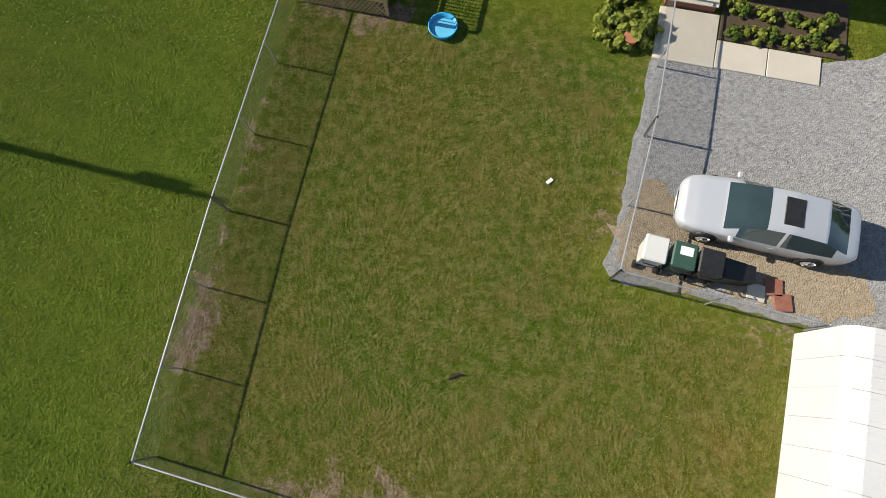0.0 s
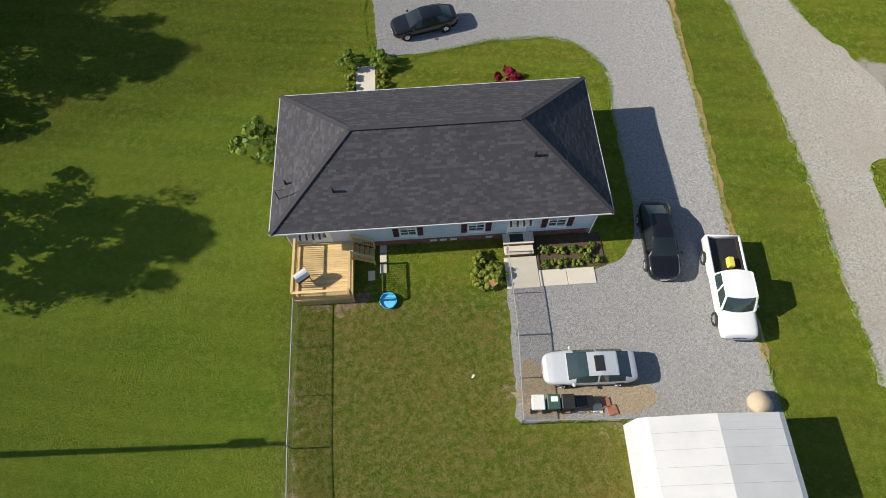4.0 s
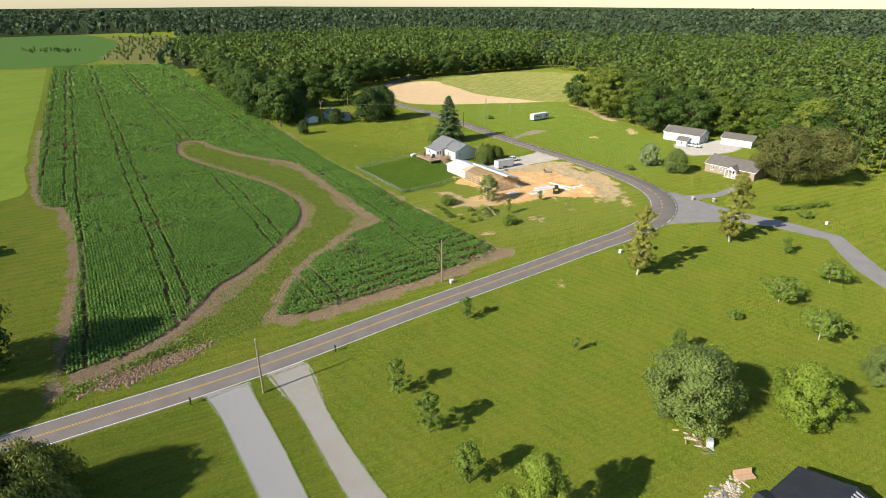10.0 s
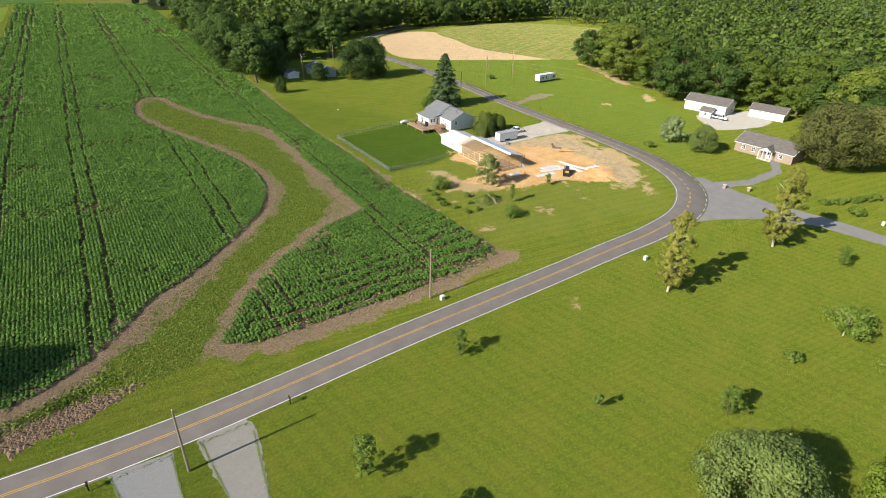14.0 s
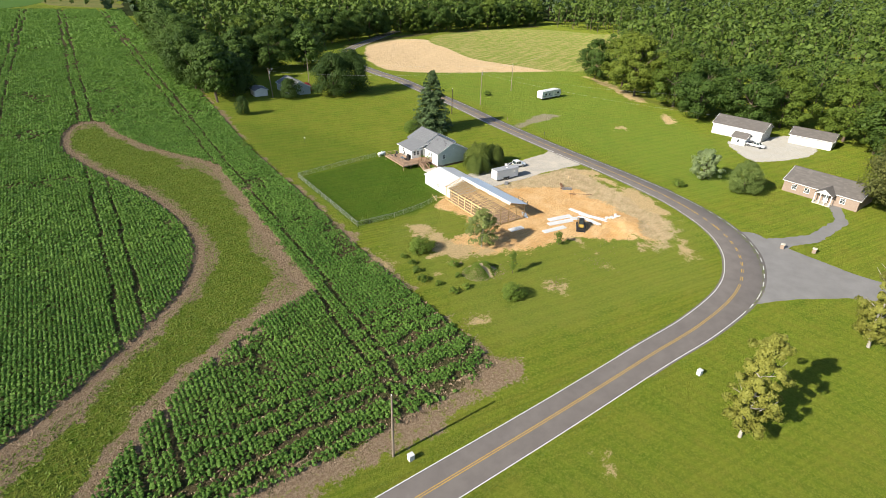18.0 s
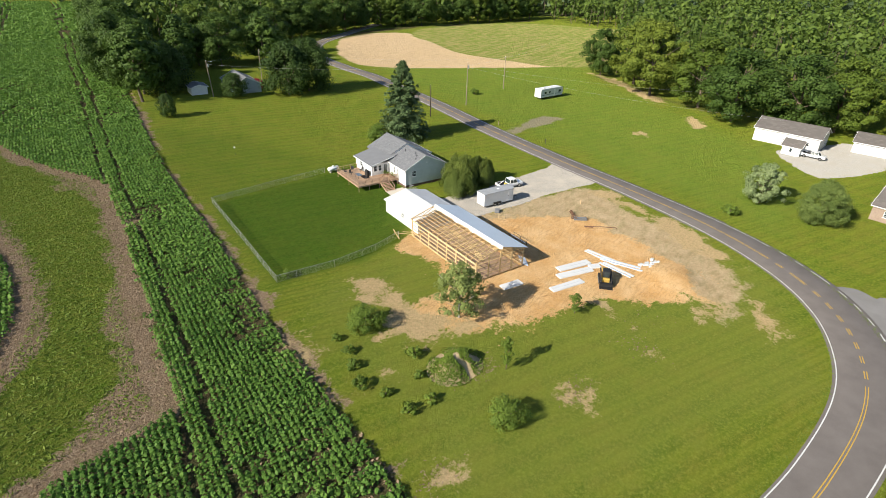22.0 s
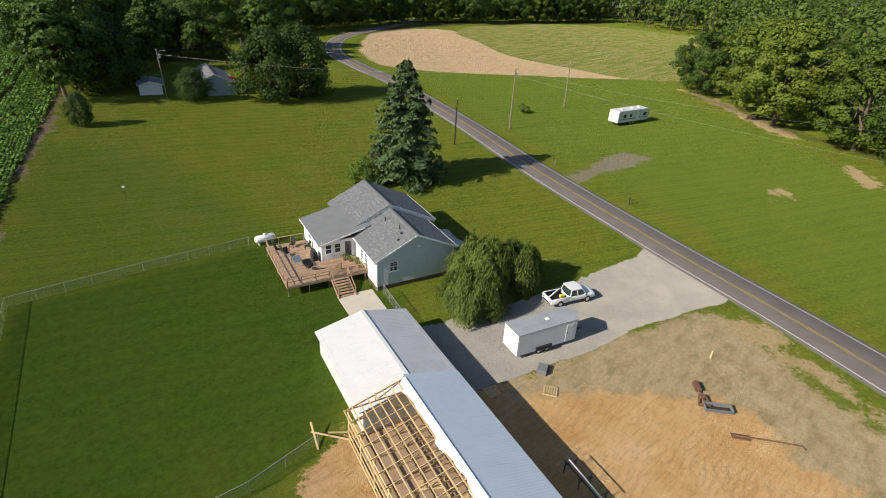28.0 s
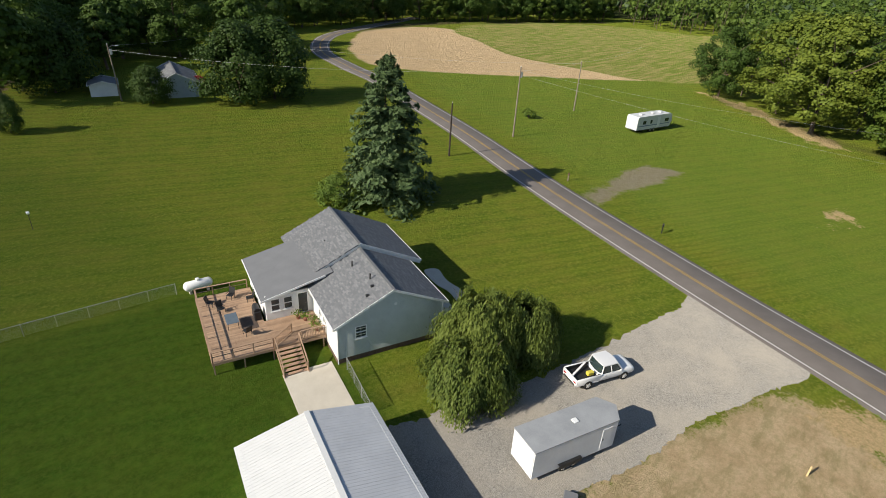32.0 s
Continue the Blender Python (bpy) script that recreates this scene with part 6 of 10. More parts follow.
for pts in ([(U0, V0 - 0.03, EAVE - 0.05), (U1, V0 - 0.03, EAVE - 0.05)], [(U1 + 0.03, V0, EAVE - 0.05), (U1 + 0.03, V1, EAVE - 0.05)], [(U1, V1 + 0.03, EAVE - 0.05), (U0, V1 + 0.03, EAVE - 0.05)], [(U0 - 0.03, V1, EAVE - 0.05), (U0 - 0.03, V0, EAVE - 0.05)]):
    edge_strip(house, pts, 0.07, 0.09, m_metal_grey, "gutter", "pale metal gutter")
for u in (WX0 + 0.02, WX1 - 0.02):
    part("downspout", tube([(u, WY0 - 0.3, EAVE - 0.1), (u, WY0 - 0.06, EAVE - 0.45), (u, WY0 - 0.06, 0.1)], 0.045, 6), m_white, house)
for x, y in ((3.5, 2.0), (14.5, 3.1), (0.75, 3.0)):
    z = EAVE + (min(y - V0, x - U0, U1 - x)) * (RIDGE - EAVE) / (ry - V0)
    part("vent_pipe", tube([(x, y, z - 0.1), (x, y, z + 0.4)], 0.06, 8), m_black, house)
part("aerial", tube([(0.35, 2.2, EAVE), (0.35, 2.2, EAVE + 1.1), (0.9, 2.2, EAVE + 1.2)], 0.03, 6), m_black, house)
# striped awnings over the doors
m_stripe = [surface("cream_awning_slat", (0.66, 0.6, 0.52), (0.72, 0.66, 0.58), 3, 20, 0.6, bump=0.05), surface("dark_awning_slat", (0.09, 0.04, 0.04), (0.12, 0.06, 0.055), 3, 20, 0.6, bump=0.05)]
for u in (1.95, 13.6):
    aw = thing("awning", O1 @ pose(u, WY0, 2.72), "striped metal door awning in cream and dark brown", "awning", "door awnings")
    for i in range(12):
        x = -0.72 + i * 0.12
        prof = [(0.0, 0.15), (-0.5, -0.12), (-0.55, -0.32), (-0.53, -0.32), (-0.47, -0.13), (0.0, 0.12)]
        part("slat", extrude_x(prof, x, x + 0.112), m_stripe[0 if i % 3 != 1 else 1], aw)

# deck of new timber
deck = thing("deck", O1, "new yellow pine deck with railings and lattice skirt", "deck")
DZ = FLOOR + 0.3
dx0, dx1, dy0, dy1 = 0.85, 4.05, -2.85, 0.58
for i in range(22):
    y0 = dy0 + i * 0.156
    part("board", box(dx0, y0, DZ - 0.035, dx1, y0 + 0.15, DZ), m_wood_new, deck)
for a, b in (((dx0, dy0 - 0.02, DZ - 0.13), (dx1, dy0 - 0.02, DZ - 0.13)), ((dx0 - 0.02, dy0, DZ - 0.13), (dx0 - 0.02, dy1, DZ - 0.13)), ((dx1 + 0.02, dy0, DZ - 0.13), (dx1 + 0.02, dy1, DZ - 0.13))):
    part("rim_joist", beam(a, b, 0.04, 0.19), m_wood_new, deck)
rail_run(deck, (dx0 + 0.05, dy1 - 0.1, DZ), (dx0 + 0.05, dy0 + 0.05, DZ), 0.95, m_wood_new)
rail_run(deck, (dx0 + 0.05, dy0 + 0.05, DZ), (dx1 - 0.05, dy0 + 0.05, DZ), 0.95, m_wood_new)
rail_run(deck, (dx1 - 0.05, dy0 + 0.05, DZ), (dx1 - 0.05, dy1 - 1.15, DZ), 0.95, m_wood_new)
for side in (dy1 - 1.15, dy1 - 0.1):
    rail_run(deck, (dx1 - 0.02, side, DZ), (dx1 + 1.15, side, 0.1), 0.92, m_wood_new)
for i in range(4):
    part("tread", box(dx1 + 0.02 + i * 0.28, dy1 - 1.1, DZ - 0.23 - i * 0.2, dx1 + 0.3 + i * 0.28, dy1 - 0.14, DZ - 0.19 - i * 0.2), m_wood_new, deck)
lat = bmesh.new()
for y, x0, x1 in ((dy0 - 0.01, dx0, dx1),):
    n = 20
    for i in range(-3, n):
        a = x0 + i * 0.15
        for sgn in (1, -1):
            p, q = (a if sgn > 0 else a + 0.45), (a + 0.45 if sgn > 0 else a)
            p, q = min(max(p, x0), x1), min(max(q, x0), x1)
            if abs(p - q) > 0.05:
                z0 = 0.03 + (0 if abs(p - q) > 0.44 else 0.0)
                beam((p, y + 0.006 * sgn, z0), (q, y + 0.006 * sgn, z0 + abs(q - p) * 1.35), 0.012, 0.04, lat)
part("lattice", lat, m_wood_new, deck, "crossed timber lattice")
for x in (dx0 + 0.05, (dx0 + dx1) / 2, dx1 - 0.05):
    for y in (dy0 + 0.06, dy1 - 0.4):
        part("leg", beam((x, y, -0.05), (x, y, DZ - 0.04), 0.09), m_wood_new, deck)
grill = thing("grill", O1 @ pose(1.35, -1.75, DZ, 0, 0, 35), "black charcoal grill under a silver lid", "grill")
part("body", box(-0.4, -0.25, 0.5, 0.4, 0.25, 0.8, bevel=0.04), m_black, grill)
part("lid", tube([(-0.38, 0, 0.82), (0.38, 0, 0.82)], 0.26, 12), m_metal_grey, grill, "silver lid")
for x in (-0.33, 0.33):
    for y in (-0.2, 0.2):
        part("leg", beam((x, y, 0), (x, y, 0.52), 0.04), m_black, grill)

# paddling pool
m_pool = surface("bright_blue_plastic", (0.03, 0.33, 0.6), (0.05, 0.42, 0.7), 3, 30, 0.35, bump=0.05)
pool = thing("paddling_pool", O1 @ pose(5.95, -2.95, 0) @ Matrix.Scale(0.8, 4), "round bright blue plastic paddling pool", "pool")
bm = bmesh.new()
prof = [(0.42, 0.012), (0.5, 0.02), (0.56, 0.24), (0.62, 0.26), (0.6, 0.2), (0.55, 0.0), (0.4, 0.0)]
rings = [[bm.verts.new((r * math.cos(k * math.tau / 28), r * math.sin(k * math.tau / 28), z)) for k in range(28)] for r, z in prof]
for a, b in zip(rings, rings[1:]):
    for k in range(28):
        bm.faces.new((a[k], a[(k + 1) % 28], b[(k + 1) % 28], b[k]))
bm.faces.new(rings[0])
bmesh.ops.recalc_face_normals(bm, faces=bm.faces[:])
part("basin", bm, m_pool, pool, smooth=True)
m_water, ntw, bw = nodes_of("pool_water", 0.05, 0, 0.5)
ntw.links.new(mix_of(ntw, noise_of(ntw, 3.0), (0.1, 0.45, 0.68), (0.16, 0.55, 0.76)), bw.inputs["Base Color"])
part("water", prism([(0.5 * math.cos(k * math.tau / 28), 0.5 * math.sin(k * math.tau / 28)) for k in range(28)], 0.06, 0.1), m_water, pool)

# steps and walk
walk_slabs = thing("front_walk", O1, "pale concrete walk of square slabs", "path", kind="structure")
for x0, x1, y0, y1 in ((12.75, 14.65, -2.68, -0.72), (14.68, 16.25, -2.65, -1.65), (16.28, 17.88, -2.65, -1.65)):
    part("slab", box(x0, y0, -0.05, x1, y1, 0.06, bevel=0.012), m_concrete, walk_slabs)
steps_ob = thing("entrance_steps", O1, "brick and concrete entrance steps", "steps")
part("step", box(12.85, -0.65, 0, 14.45, -0.1, 0.3, bevel=0.01), m_brick, steps_ob)
part("step", box(12.8, -0.1, 0, 14.5, 0.59, 0.56, bevel=0.01), m_brick, steps_ob)
part("landing", box(12.75, -0.12, 0.561, 14.55, 0.59, 0.61, bevel=0.008), m_concrete, steps_ob)
part("tread", box(12.8, -0.68, 0.301, 14.5, -0.12, 0.34, bevel=0.008), m_concrete, steps_ob)
tagged(part("door_mat", box(13.15, 0.0, 0.612, 13.95, 0.5, 0.63), m_black, None, "", O1), "dark door mat on the landing", "mat")
bed = part("flower_bed", box(14.7, -1.6, 0.0, 18.6, 0.57, 0.05, bevel=0.02), m_earth, None, "", O1)
tagged(bed, "dark soil flower bed along the wall", "flower bed", kind="structure")
rng = np.random.default_rng(31)
for i in range(16):
    p = O1 @ Vector((15.0 + (i % 8) * 0.44 + rng.uniform(-0.1, 0.1), -1.25 + (i // 8) * 0.75 + rng.uniform(-0.15, 0.15), 0))
    put_plant("hosta" if i % 3 else "shrub", "plant", p.x, p.y, "yellow-green garden plant in the flower bed", "plant", "plants in the flower bed", height=0.26 + 0.14 * rng.random(), turn=i)
for i in range(12):
    p = O1 @ Vector((11.2 + (i % 5) * 0.28 + rng.uniform(-0.2, 0.2), -2.2 + (i // 5) * 0.7 + rng.uniform(-0.2, 0.2), 0))
    put_plant("hosta", "plant", p.x, p.y, "tall yellow-green leafy garden plant", "plant", "plants beside the wire fence", height=0.3 + 0.4 * rng.random(), turn=i)
pot = thing("flower_pot", O1 @ pose(11.95, -2.35, 0), "round terracotta plant pot beside the fence", "pot")
part("pot", tube([(0, 0, 0), (0, 0, 0.02), (0, 0, 0.4), (0, 0, 0.45)], [0.14, 0.15, 0.23, 0.25], 14), surface("terracotta", (0.35, 0.13, 0.07), (0.45, 0.19, 0.1), 5, 30), pot)
for x, y, k, h in ((3.55, 14.9, "shrub", 1.1), (5.85, 14.7, "shrub", 1.1)):
    p = O1 @ Vector((x, y, 0))
    put_plant(k, "shrub", p.x, p.y, "clipped dark green shrub beside the front path", "shrub", height=h)
for i in range(4):
    for x in (3.65, 5.75):
        p = O1 @ Vector((x, 11.2 + i * 0.85, 0))
        put_plant("hosta", "hosta", p.x, p.y, "variegated yellow-green plant beside the path", "plant", "plants along the front path", height=0.5, turn=x + i)
p = O1 @ Vector((14.4, 11.6, 0))
put_plant("red_shrub", "red_shrub", p.x, p.y, "dark red leafed shrub at the house front", "shrub", height=1.7)
front_path = part("front_path", box(4.0, 9.3, -0.05, 5.35, 14.75, 0.05, bevel=0.01), m_concrete, None, "", O1)
tagged(front_path, "pale concrete front path", "path", kind="structure")
for i, (x, y) in enumerate(((5.5, -1.2), (5.5, -0.5), (5.5, 0.0), (4.8, -1.6))):
    st = part("stepping_stone", box(x, y, 0.0, x + 0.4, y + 0.6, 0.07, bevel=0.02), m_concrete, None, "", O1)
    tagged(st, "grey concrete stepping stone in the grass", "paving stone", "stepping stones")


# ---- wire fences ----
m_mesh, ntm, bmm = nodes_of("chain_link_wire", 0.45, 0.7, 0.5)
bmm.inputs["Base Color"].default_value = (0.5, 0.51, 0.52, 1)
geo = ntm.nodes.new("ShaderNodeTexCoord").outputs["Object"]
sepm = ntm.nodes.new("ShaderNodeSeparateXYZ")
ntm.links.new(geo, sepm.inputs[0])


def wire(sign):
    s = math_of(ntm, "ADD", sepm.outputs["X"], math_of(ntm, "MULTIPLY", sepm.outputs["Z"], sign))
    fr = math_of(ntm, "FRACT", math_of(ntm, "DIVIDE", s, 0.075))
    return math_of(ntm, "LESS_THAN", fr, 0.11)


lace = math_of(ntm, "MAXIMUM", wire(1.0), wire(-1.0))
clear = ntm.nodes.new("ShaderNodeBsdfTransparent")
mxs = ntm.nodes.new("ShaderNodeMixShader")
ntm.links.new(lace, mxs.inputs[0])
ntm.links.new(clear.outputs[0], mxs.inputs[1])
ntm.links.new(bmm.outputs[0], mxs.inputs[2])
ntm.links.new(mxs.outputs[0], ntm.nodes["Material Output"].inputs["Surface"])


def wire_fence(points, label, height=1.2, gap=2.6, closed=False):
    f = thing("wire_fence", None, label, "fence")
    for (x0, y0), (x1, y1) in zip(points, points[1:]):
        length = math.dist((x0, y0), (x1, y1))
        ang = math.degrees(math.atan2(y1 - y0, x1 - x0))
        n = max(1, round(length / gap))
        part("top_rail", tube([(x0, y0, height), (x1, y1, height)], 0.024, 6), m_steel, f)
        part("mesh", grid_mesh("mesh", [(0, 0, 0.04), (length, 0, 0.04), (length, 0, height), (0, 0, height)], np.array([(0, 1, 2, 3)]), m_mesh), None, f, "", pose(x0, y0, 0, 0, 0, ang))
        for i in range(n + 1):
            s = i / n
            end = i in (0, n)
            p = (x0 + (x1 - x0) * s, y0 + (y1 - y0) * s)
            part("post", tube([(*p, -0.05), (*p, height + (0.06 if end else 0.01))], 0.038 if end else 0.026, 7), m_steel, f)
    return f


wire_fence([(-3.1, 13.5), (-4.75, 5.8), (-6.05, -1.4)], "galvanised chain-link fence along the yard")
wire_fence([(-6.05, -1.4), (1.2, -3.3), (9.6, -5.6)], "galvanised chain-link fence along the yard")
wire_fence([(9.2, 12.9), (8.1, 8.1), (6.75, 3.6), (12.0, 2.15)], "galvanised chain-link fence beside the gravel")
wire_fence([(125.0, 118.0), (129.7, 134.0), (134.4, 150.3)], "galvanised chain-link fence beside the crop field")
wire_fence([(134.4, 150.3), (147, 148.9), (159.0, 147.2)], "galvanised chain-link fence across the lawn")
wire_fence([(125.0, 118.0), (133.5, 115.2), (141.3, 114.2), (147.2, 114.6)], "galvanised chain-link fence beside the building site")
wire_fence([(164.6, 127.6), (162.9, 122.6)], "short chain-link fence with a gate post", gap=2.0)

# ---- second house ----
O2 = pose(164.4, 128.6, 0, 0, 0, -17.0)
h2 = thing("house", O2, "grey-green sided house with grey shingle gable roofs", "house")
E2, R2, W2, L2 = 4.0, 6.3, 9.6, 15.8
F2 = 1.25
wall_run(h2, (0, 0), (W2, 0), 0.5, E2, [(1.55, 2.55, F2 + 0.9, F2 + 2.1)], m_siding_grey)
wall_run(h2, (W2, 0.16), (W2, L2), 0.5, E2, [], m_siding_grey)
wall_run(h2, (W2 - 0.16, L2), (0.16, L2), 0.5, E2, [], m_siding_grey)
wall_run(h2, (0, L2), (0, 0), 0.5, E2, [(11.0, 11.8, F2 + 0.7, F2 + 2.1), (12.2, 13.0, F2 + 0.7, F2 + 2.1)], m_siding_white)
part("foundation", box(0.04, 0.04, -0.05, W2 - 0.04, L2 - 0.04, 0.498), surface("dark_brick_base", (0.1, 0.06, 0.045), (0.19, 0.13, 0.1), 4, 14, 0.9), h2)
part("wall", extrude_x([(0.0, E2), (W2, E2), (W2 / 2, R2 - 0.1)], -0.001, 0.16), m_siding_grey, h2, "", Matrix(((0, 1, 0, 0), (1, 0, 0, 0), (0, 0, 1, 0), (0, 0, 0, 1))))
part("wall", extrude_x([(0.0, E2), (W2, E2), (W2 / 2, R2 - 0.1)], L2 - 0.16, L2), m_siding_grey, h2, "", Matrix(((0, 1, 0, 0), (1, 0, 0, 0), (0, 0, 1, 0), (0, 0, 0, 1))))
window_unit(h2, pose(2.05, 0, F2 + 0.9), 1.0, 1.2)
for a in (11.4, 12.6):
    window_unit(h2, pose(0, L2 - a, F2 + 0.7, 0, 0, -90), 0.8, 1.4)
# lower south roof and the wider, higher north roof
SY = 7.6
up = 0.45
ov = 0.35


def zr(x, e, r):
    return e + (r - e) * (1 - abs(x - W2 / 2) / (W2 / 2))


low = zr(-ov, E2, R2)
shingled(h2, [(-ov, SY, low), (-ov, -ov, low), (W2 / 2, -ov, R2), (W2 / 2, SY, R2)], m_shingle_grey, seed=5)
shingled(h2, [(W2 + ov, -ov, low), (W2 + ov, SY, low), (W2 / 2, SY, R2), (W2 / 2, -ov, R2)], m_shingle_grey, seed=6)
lowe = zr(W2 + 1.5, E2, R2) + up
shingled(h2, [(-ov, L2 + ov, low + up), (-ov, SY - 0.2, low + up), (W2 / 2, SY - 0.2, R2 + up), (W2 / 2, L2 + ov, R2 + up)], m_shingle_grey, seed=7)
shingled(h2, [(W2 + 1.5, SY - 0.2, lowe), (W2 + 1.5, L2 + ov, lowe), (W2 / 2, L2 + ov, R2 + up), (W2 / 2, SY - 0.2, R2 + up)], m_shingle_grey, seed=8)
part("gable_board", slab([(-ov, SY - 0.16, low + up - 0.1), (W2 / 2, SY - 0.16, R2 + up - 0.1), (W2 + 1.5, SY - 0.16, lowe - 0.1), (W2 + 1.5, SY - 0.1, lowe - 0.45), (W2 / 2, SY - 0.1, R2 - 0.15), (-ov, SY - 0.1, low - 0.15)], 0.04), m_white, h2)
for x, z0, z1, y0 in ((-ov, low, R2, -ov), ):
    for xx in (-ov, W2 + ov):
        edge_strip(h2, [(xx, -ov - 0.02, low - 0.06), (W2 / 2, -ov - 0.02, R2 - 0.06)], 0.04, 0.2, m_white)
edge_strip(h2, [(W2 + ov + 0.04, -ov, low - 0.07), (W2 + ov + 0.04, SY, low - 0.07)], 0.1, 0.14, m_white, "gutter")
edge_strip(h2, [(-ov - 0.04, -ov, low - 0.07), (-ov - 0.04, 6.4, low - 0.07)], 0.1, 0.14, m_white, "gutter")
edge_strip(h2, [(W2 + 1.54, SY - 0.2, lowe - 0.07), (W2 + 1.54, L2 + ov, lowe - 0.07)], 0.1, 0.14, m_white, "gutter")
edge_strip(h2, [(W2 + 1.5, SY - 0.22, lowe - 0.05), (W2 / 2, SY - 0.22, R2 + up - 0.05)], 0.04, 0.2, m_white)
for y0, y1, z in ((-ov, SY, R2), (SY - 0.2, L2 + ov, R2 + up)):
    part("ridge_cap", beam((W2 / 2, y0, z + 0.02), (W2 / 2, y1, z + 0.02), 0.24, 0.06), m_shingle_grey, h2)
for x in (0.03, W2 - 0.03):
    part("corner_board", beam((x, -0.02, 0.5), (x, -0.02, E2), 0.1, 0.03), m_white, h2)
    part("downspout", tube([(x, -0.1, low - 0.1), (x, -0.1, 0.1)], 0.045, 6), m_white, h2)
for x, y in ((3.4, 5.6), (3.9, 2.6), (2.6, 11.0)):
    part("vent_pipe", tube([(x, y, zr(x, E2, R2) - 0.1), (x, y, zr(x, E2, R2) + 0.55)], 0.06, 8), m_black, h2)
for x, y in ((3.7, 1.6), (3.0, 0.9), (4.1, 12.4)):
    part("roof_vent", box(x - 0.15, y - 0.12, zr(x, E2, R2) - 0.05, x + 0.15, y + 0.12, zr(x, E2, R2) + 0.12, bevel=0.02), m_black, h2)
part("wall_light", tube([(5.1, -0.06, 4.7), (5.1, -0.01, 4.7)], 0.13, 10), m_white, h2)
# sun room under a flat grey roof
SX, SY0, SY1 = -4.1, 6.75, 14.0
wall_run(h2, (SX, SY0), (0.0, SY0), 0.9, 3.62, [(0.45, 1.25, F2 + 0.75, F2 + 2.0), (1.55, 2.35, F2 + 0.75, F2 + 2.0), (2.85, 3.65, F2, F2 + 2.05)], m_siding_white)
wall_run(h2, (SX, SY1), (SX, SY0 + 0.16), 0.9, 3.4, [(2.0, 3.2, F2 + 0.7, F2 + 1.95)], m_siding_white)
wall_run(h2, (-0.16, SY1), (SX + 0.16, SY1), 0.9, 3.5, [], m_siding_white)
for a in (0.85, 1.95):
    window_unit(h2, pose(SX + a, SY0, F2 + 0.75), 0.8, 1.25, bars=False)
door_unit(h2, pose(SX + 3.25, SY0, F2), 0.8, material=m_glass)
window_unit(h2, pose(SX, SY1 - 2.6, F2 + 0.7, 0, 0, -90), 1.2, 1.25, bars=False)
part("flat_roof", slab([(SX - 0.4, SY0 - 0.4, 3.5), (SX - 0.4, SY1 + 0.4, 3.5), (1.9, SY1 + 0.4, 5.02), (1.9, SY0 - 0.4, 5.02)], 0.12), m_roll_roof, h2, "low grey roll-roofed lean-to")
edge_strip(h2, [(SX - 0.43, SY0 - 0.42, 3.42), (SX - 0.43, SY1 + 0.42, 3.42)], 0.08, 0.15, m_white, "gutter")
edge_strip(h2, [(SX - 0.42, SY0 - 0.43, 3.42), (1.2, SY0 - 0.43, 4.78)], 0.05, 0.17, m_white)
part("floor", box(SX + 0.02, SY0 + 0.02, 0.85, -0.02, SY1 - 0.02, F2 - 0.01), m_deck, h2)

# stained deck with stairs
d2 = thing("deck", O2, "weathered red-brown wooden deck on tall posts", "deck")


def boards(x0, x1, y0, y1, z):
    n = int((y1 - y0) / 0.15)
    for i in range(n):
        yy = y0 + i * (y1 - y0) / n
        part("board", box(x0, yy, z - 0.035, x1, yy + (y1 - y0) / n - 0.008, z), m_deck, d2)


boards(-9.2, -4.35, 2.7, 12.8, F2)
boards(-4.35, -0.05, 2.7, 6.7, F2)
for a, b in (((-9.2, 2.7), (-0.05, 2.7)), ((-9.2, 2.7), (-9.2, 12.8)), ((-9.2, 12.8), (-4.4, 12.8))):
    part("rim_joist", beam((*a, F2 - 0.16), (*b, F2 - 0.16), 0.05, 0.24), m_deck, d2)


def open_rail(a, b, z, h=0.95):
    a, b = Vector((*a, z)), Vector((*b, z))
    n = max(1, round((b - a).length / 1.8))
    for hh, w in ((h, 0.14), (h * 0.55, 0.05)):
        part("rail", beam(a + Vector((0, 0, hh)), b + Vector((0, 0, hh)), w, 0.045), m_deck, d2)
    for i in range(n + 1):
        p = a + (b - a) * i / n
        part("post", beam(p - Vector((0, 0, 0.2)), p + Vector((0, 0, h)), 0.09), m_deck, d2)


open_rail((-9.15, 12.75), (-9.15, 2.75), F2)
open_rail((-9.15, 2.75), (-4.45, 2.75), F2)
open_rail((-9.15, 12.75), (-4.6, 12.75), F2)
rail_run(d2, (-4.3, 2.76, F2), (-2.6, 4.2, F2), 0.95, m_deck)
rail_run(d2, (-2.2, 2.76, F2), (-0.15, 2.76, F2), 0.95, m_deck)
for x in (-9.1, -6.8, -4.5, -2.3, -0.3):
    for y in (2.8, 7.4, 12.6):
        if x > -4.6 and y > 3:
            continue
        part("leg", beam((x, y, -0.05), (x, y, F2 - 0.05), 0.1), m_deck, d2)
for i in range(7):
    y = 2.65 - i * 0.34
    z = F2 - 0.17 - i * 0.165
    part("tread", box(-4.3, y - 0.33, z - 0.04, -2.4, y, z), m_deck, d2)
    part("riser", box(-4.28, y - 0.02, z - 0.165, -2.42, y, z - 0.041), m_deck, d2)
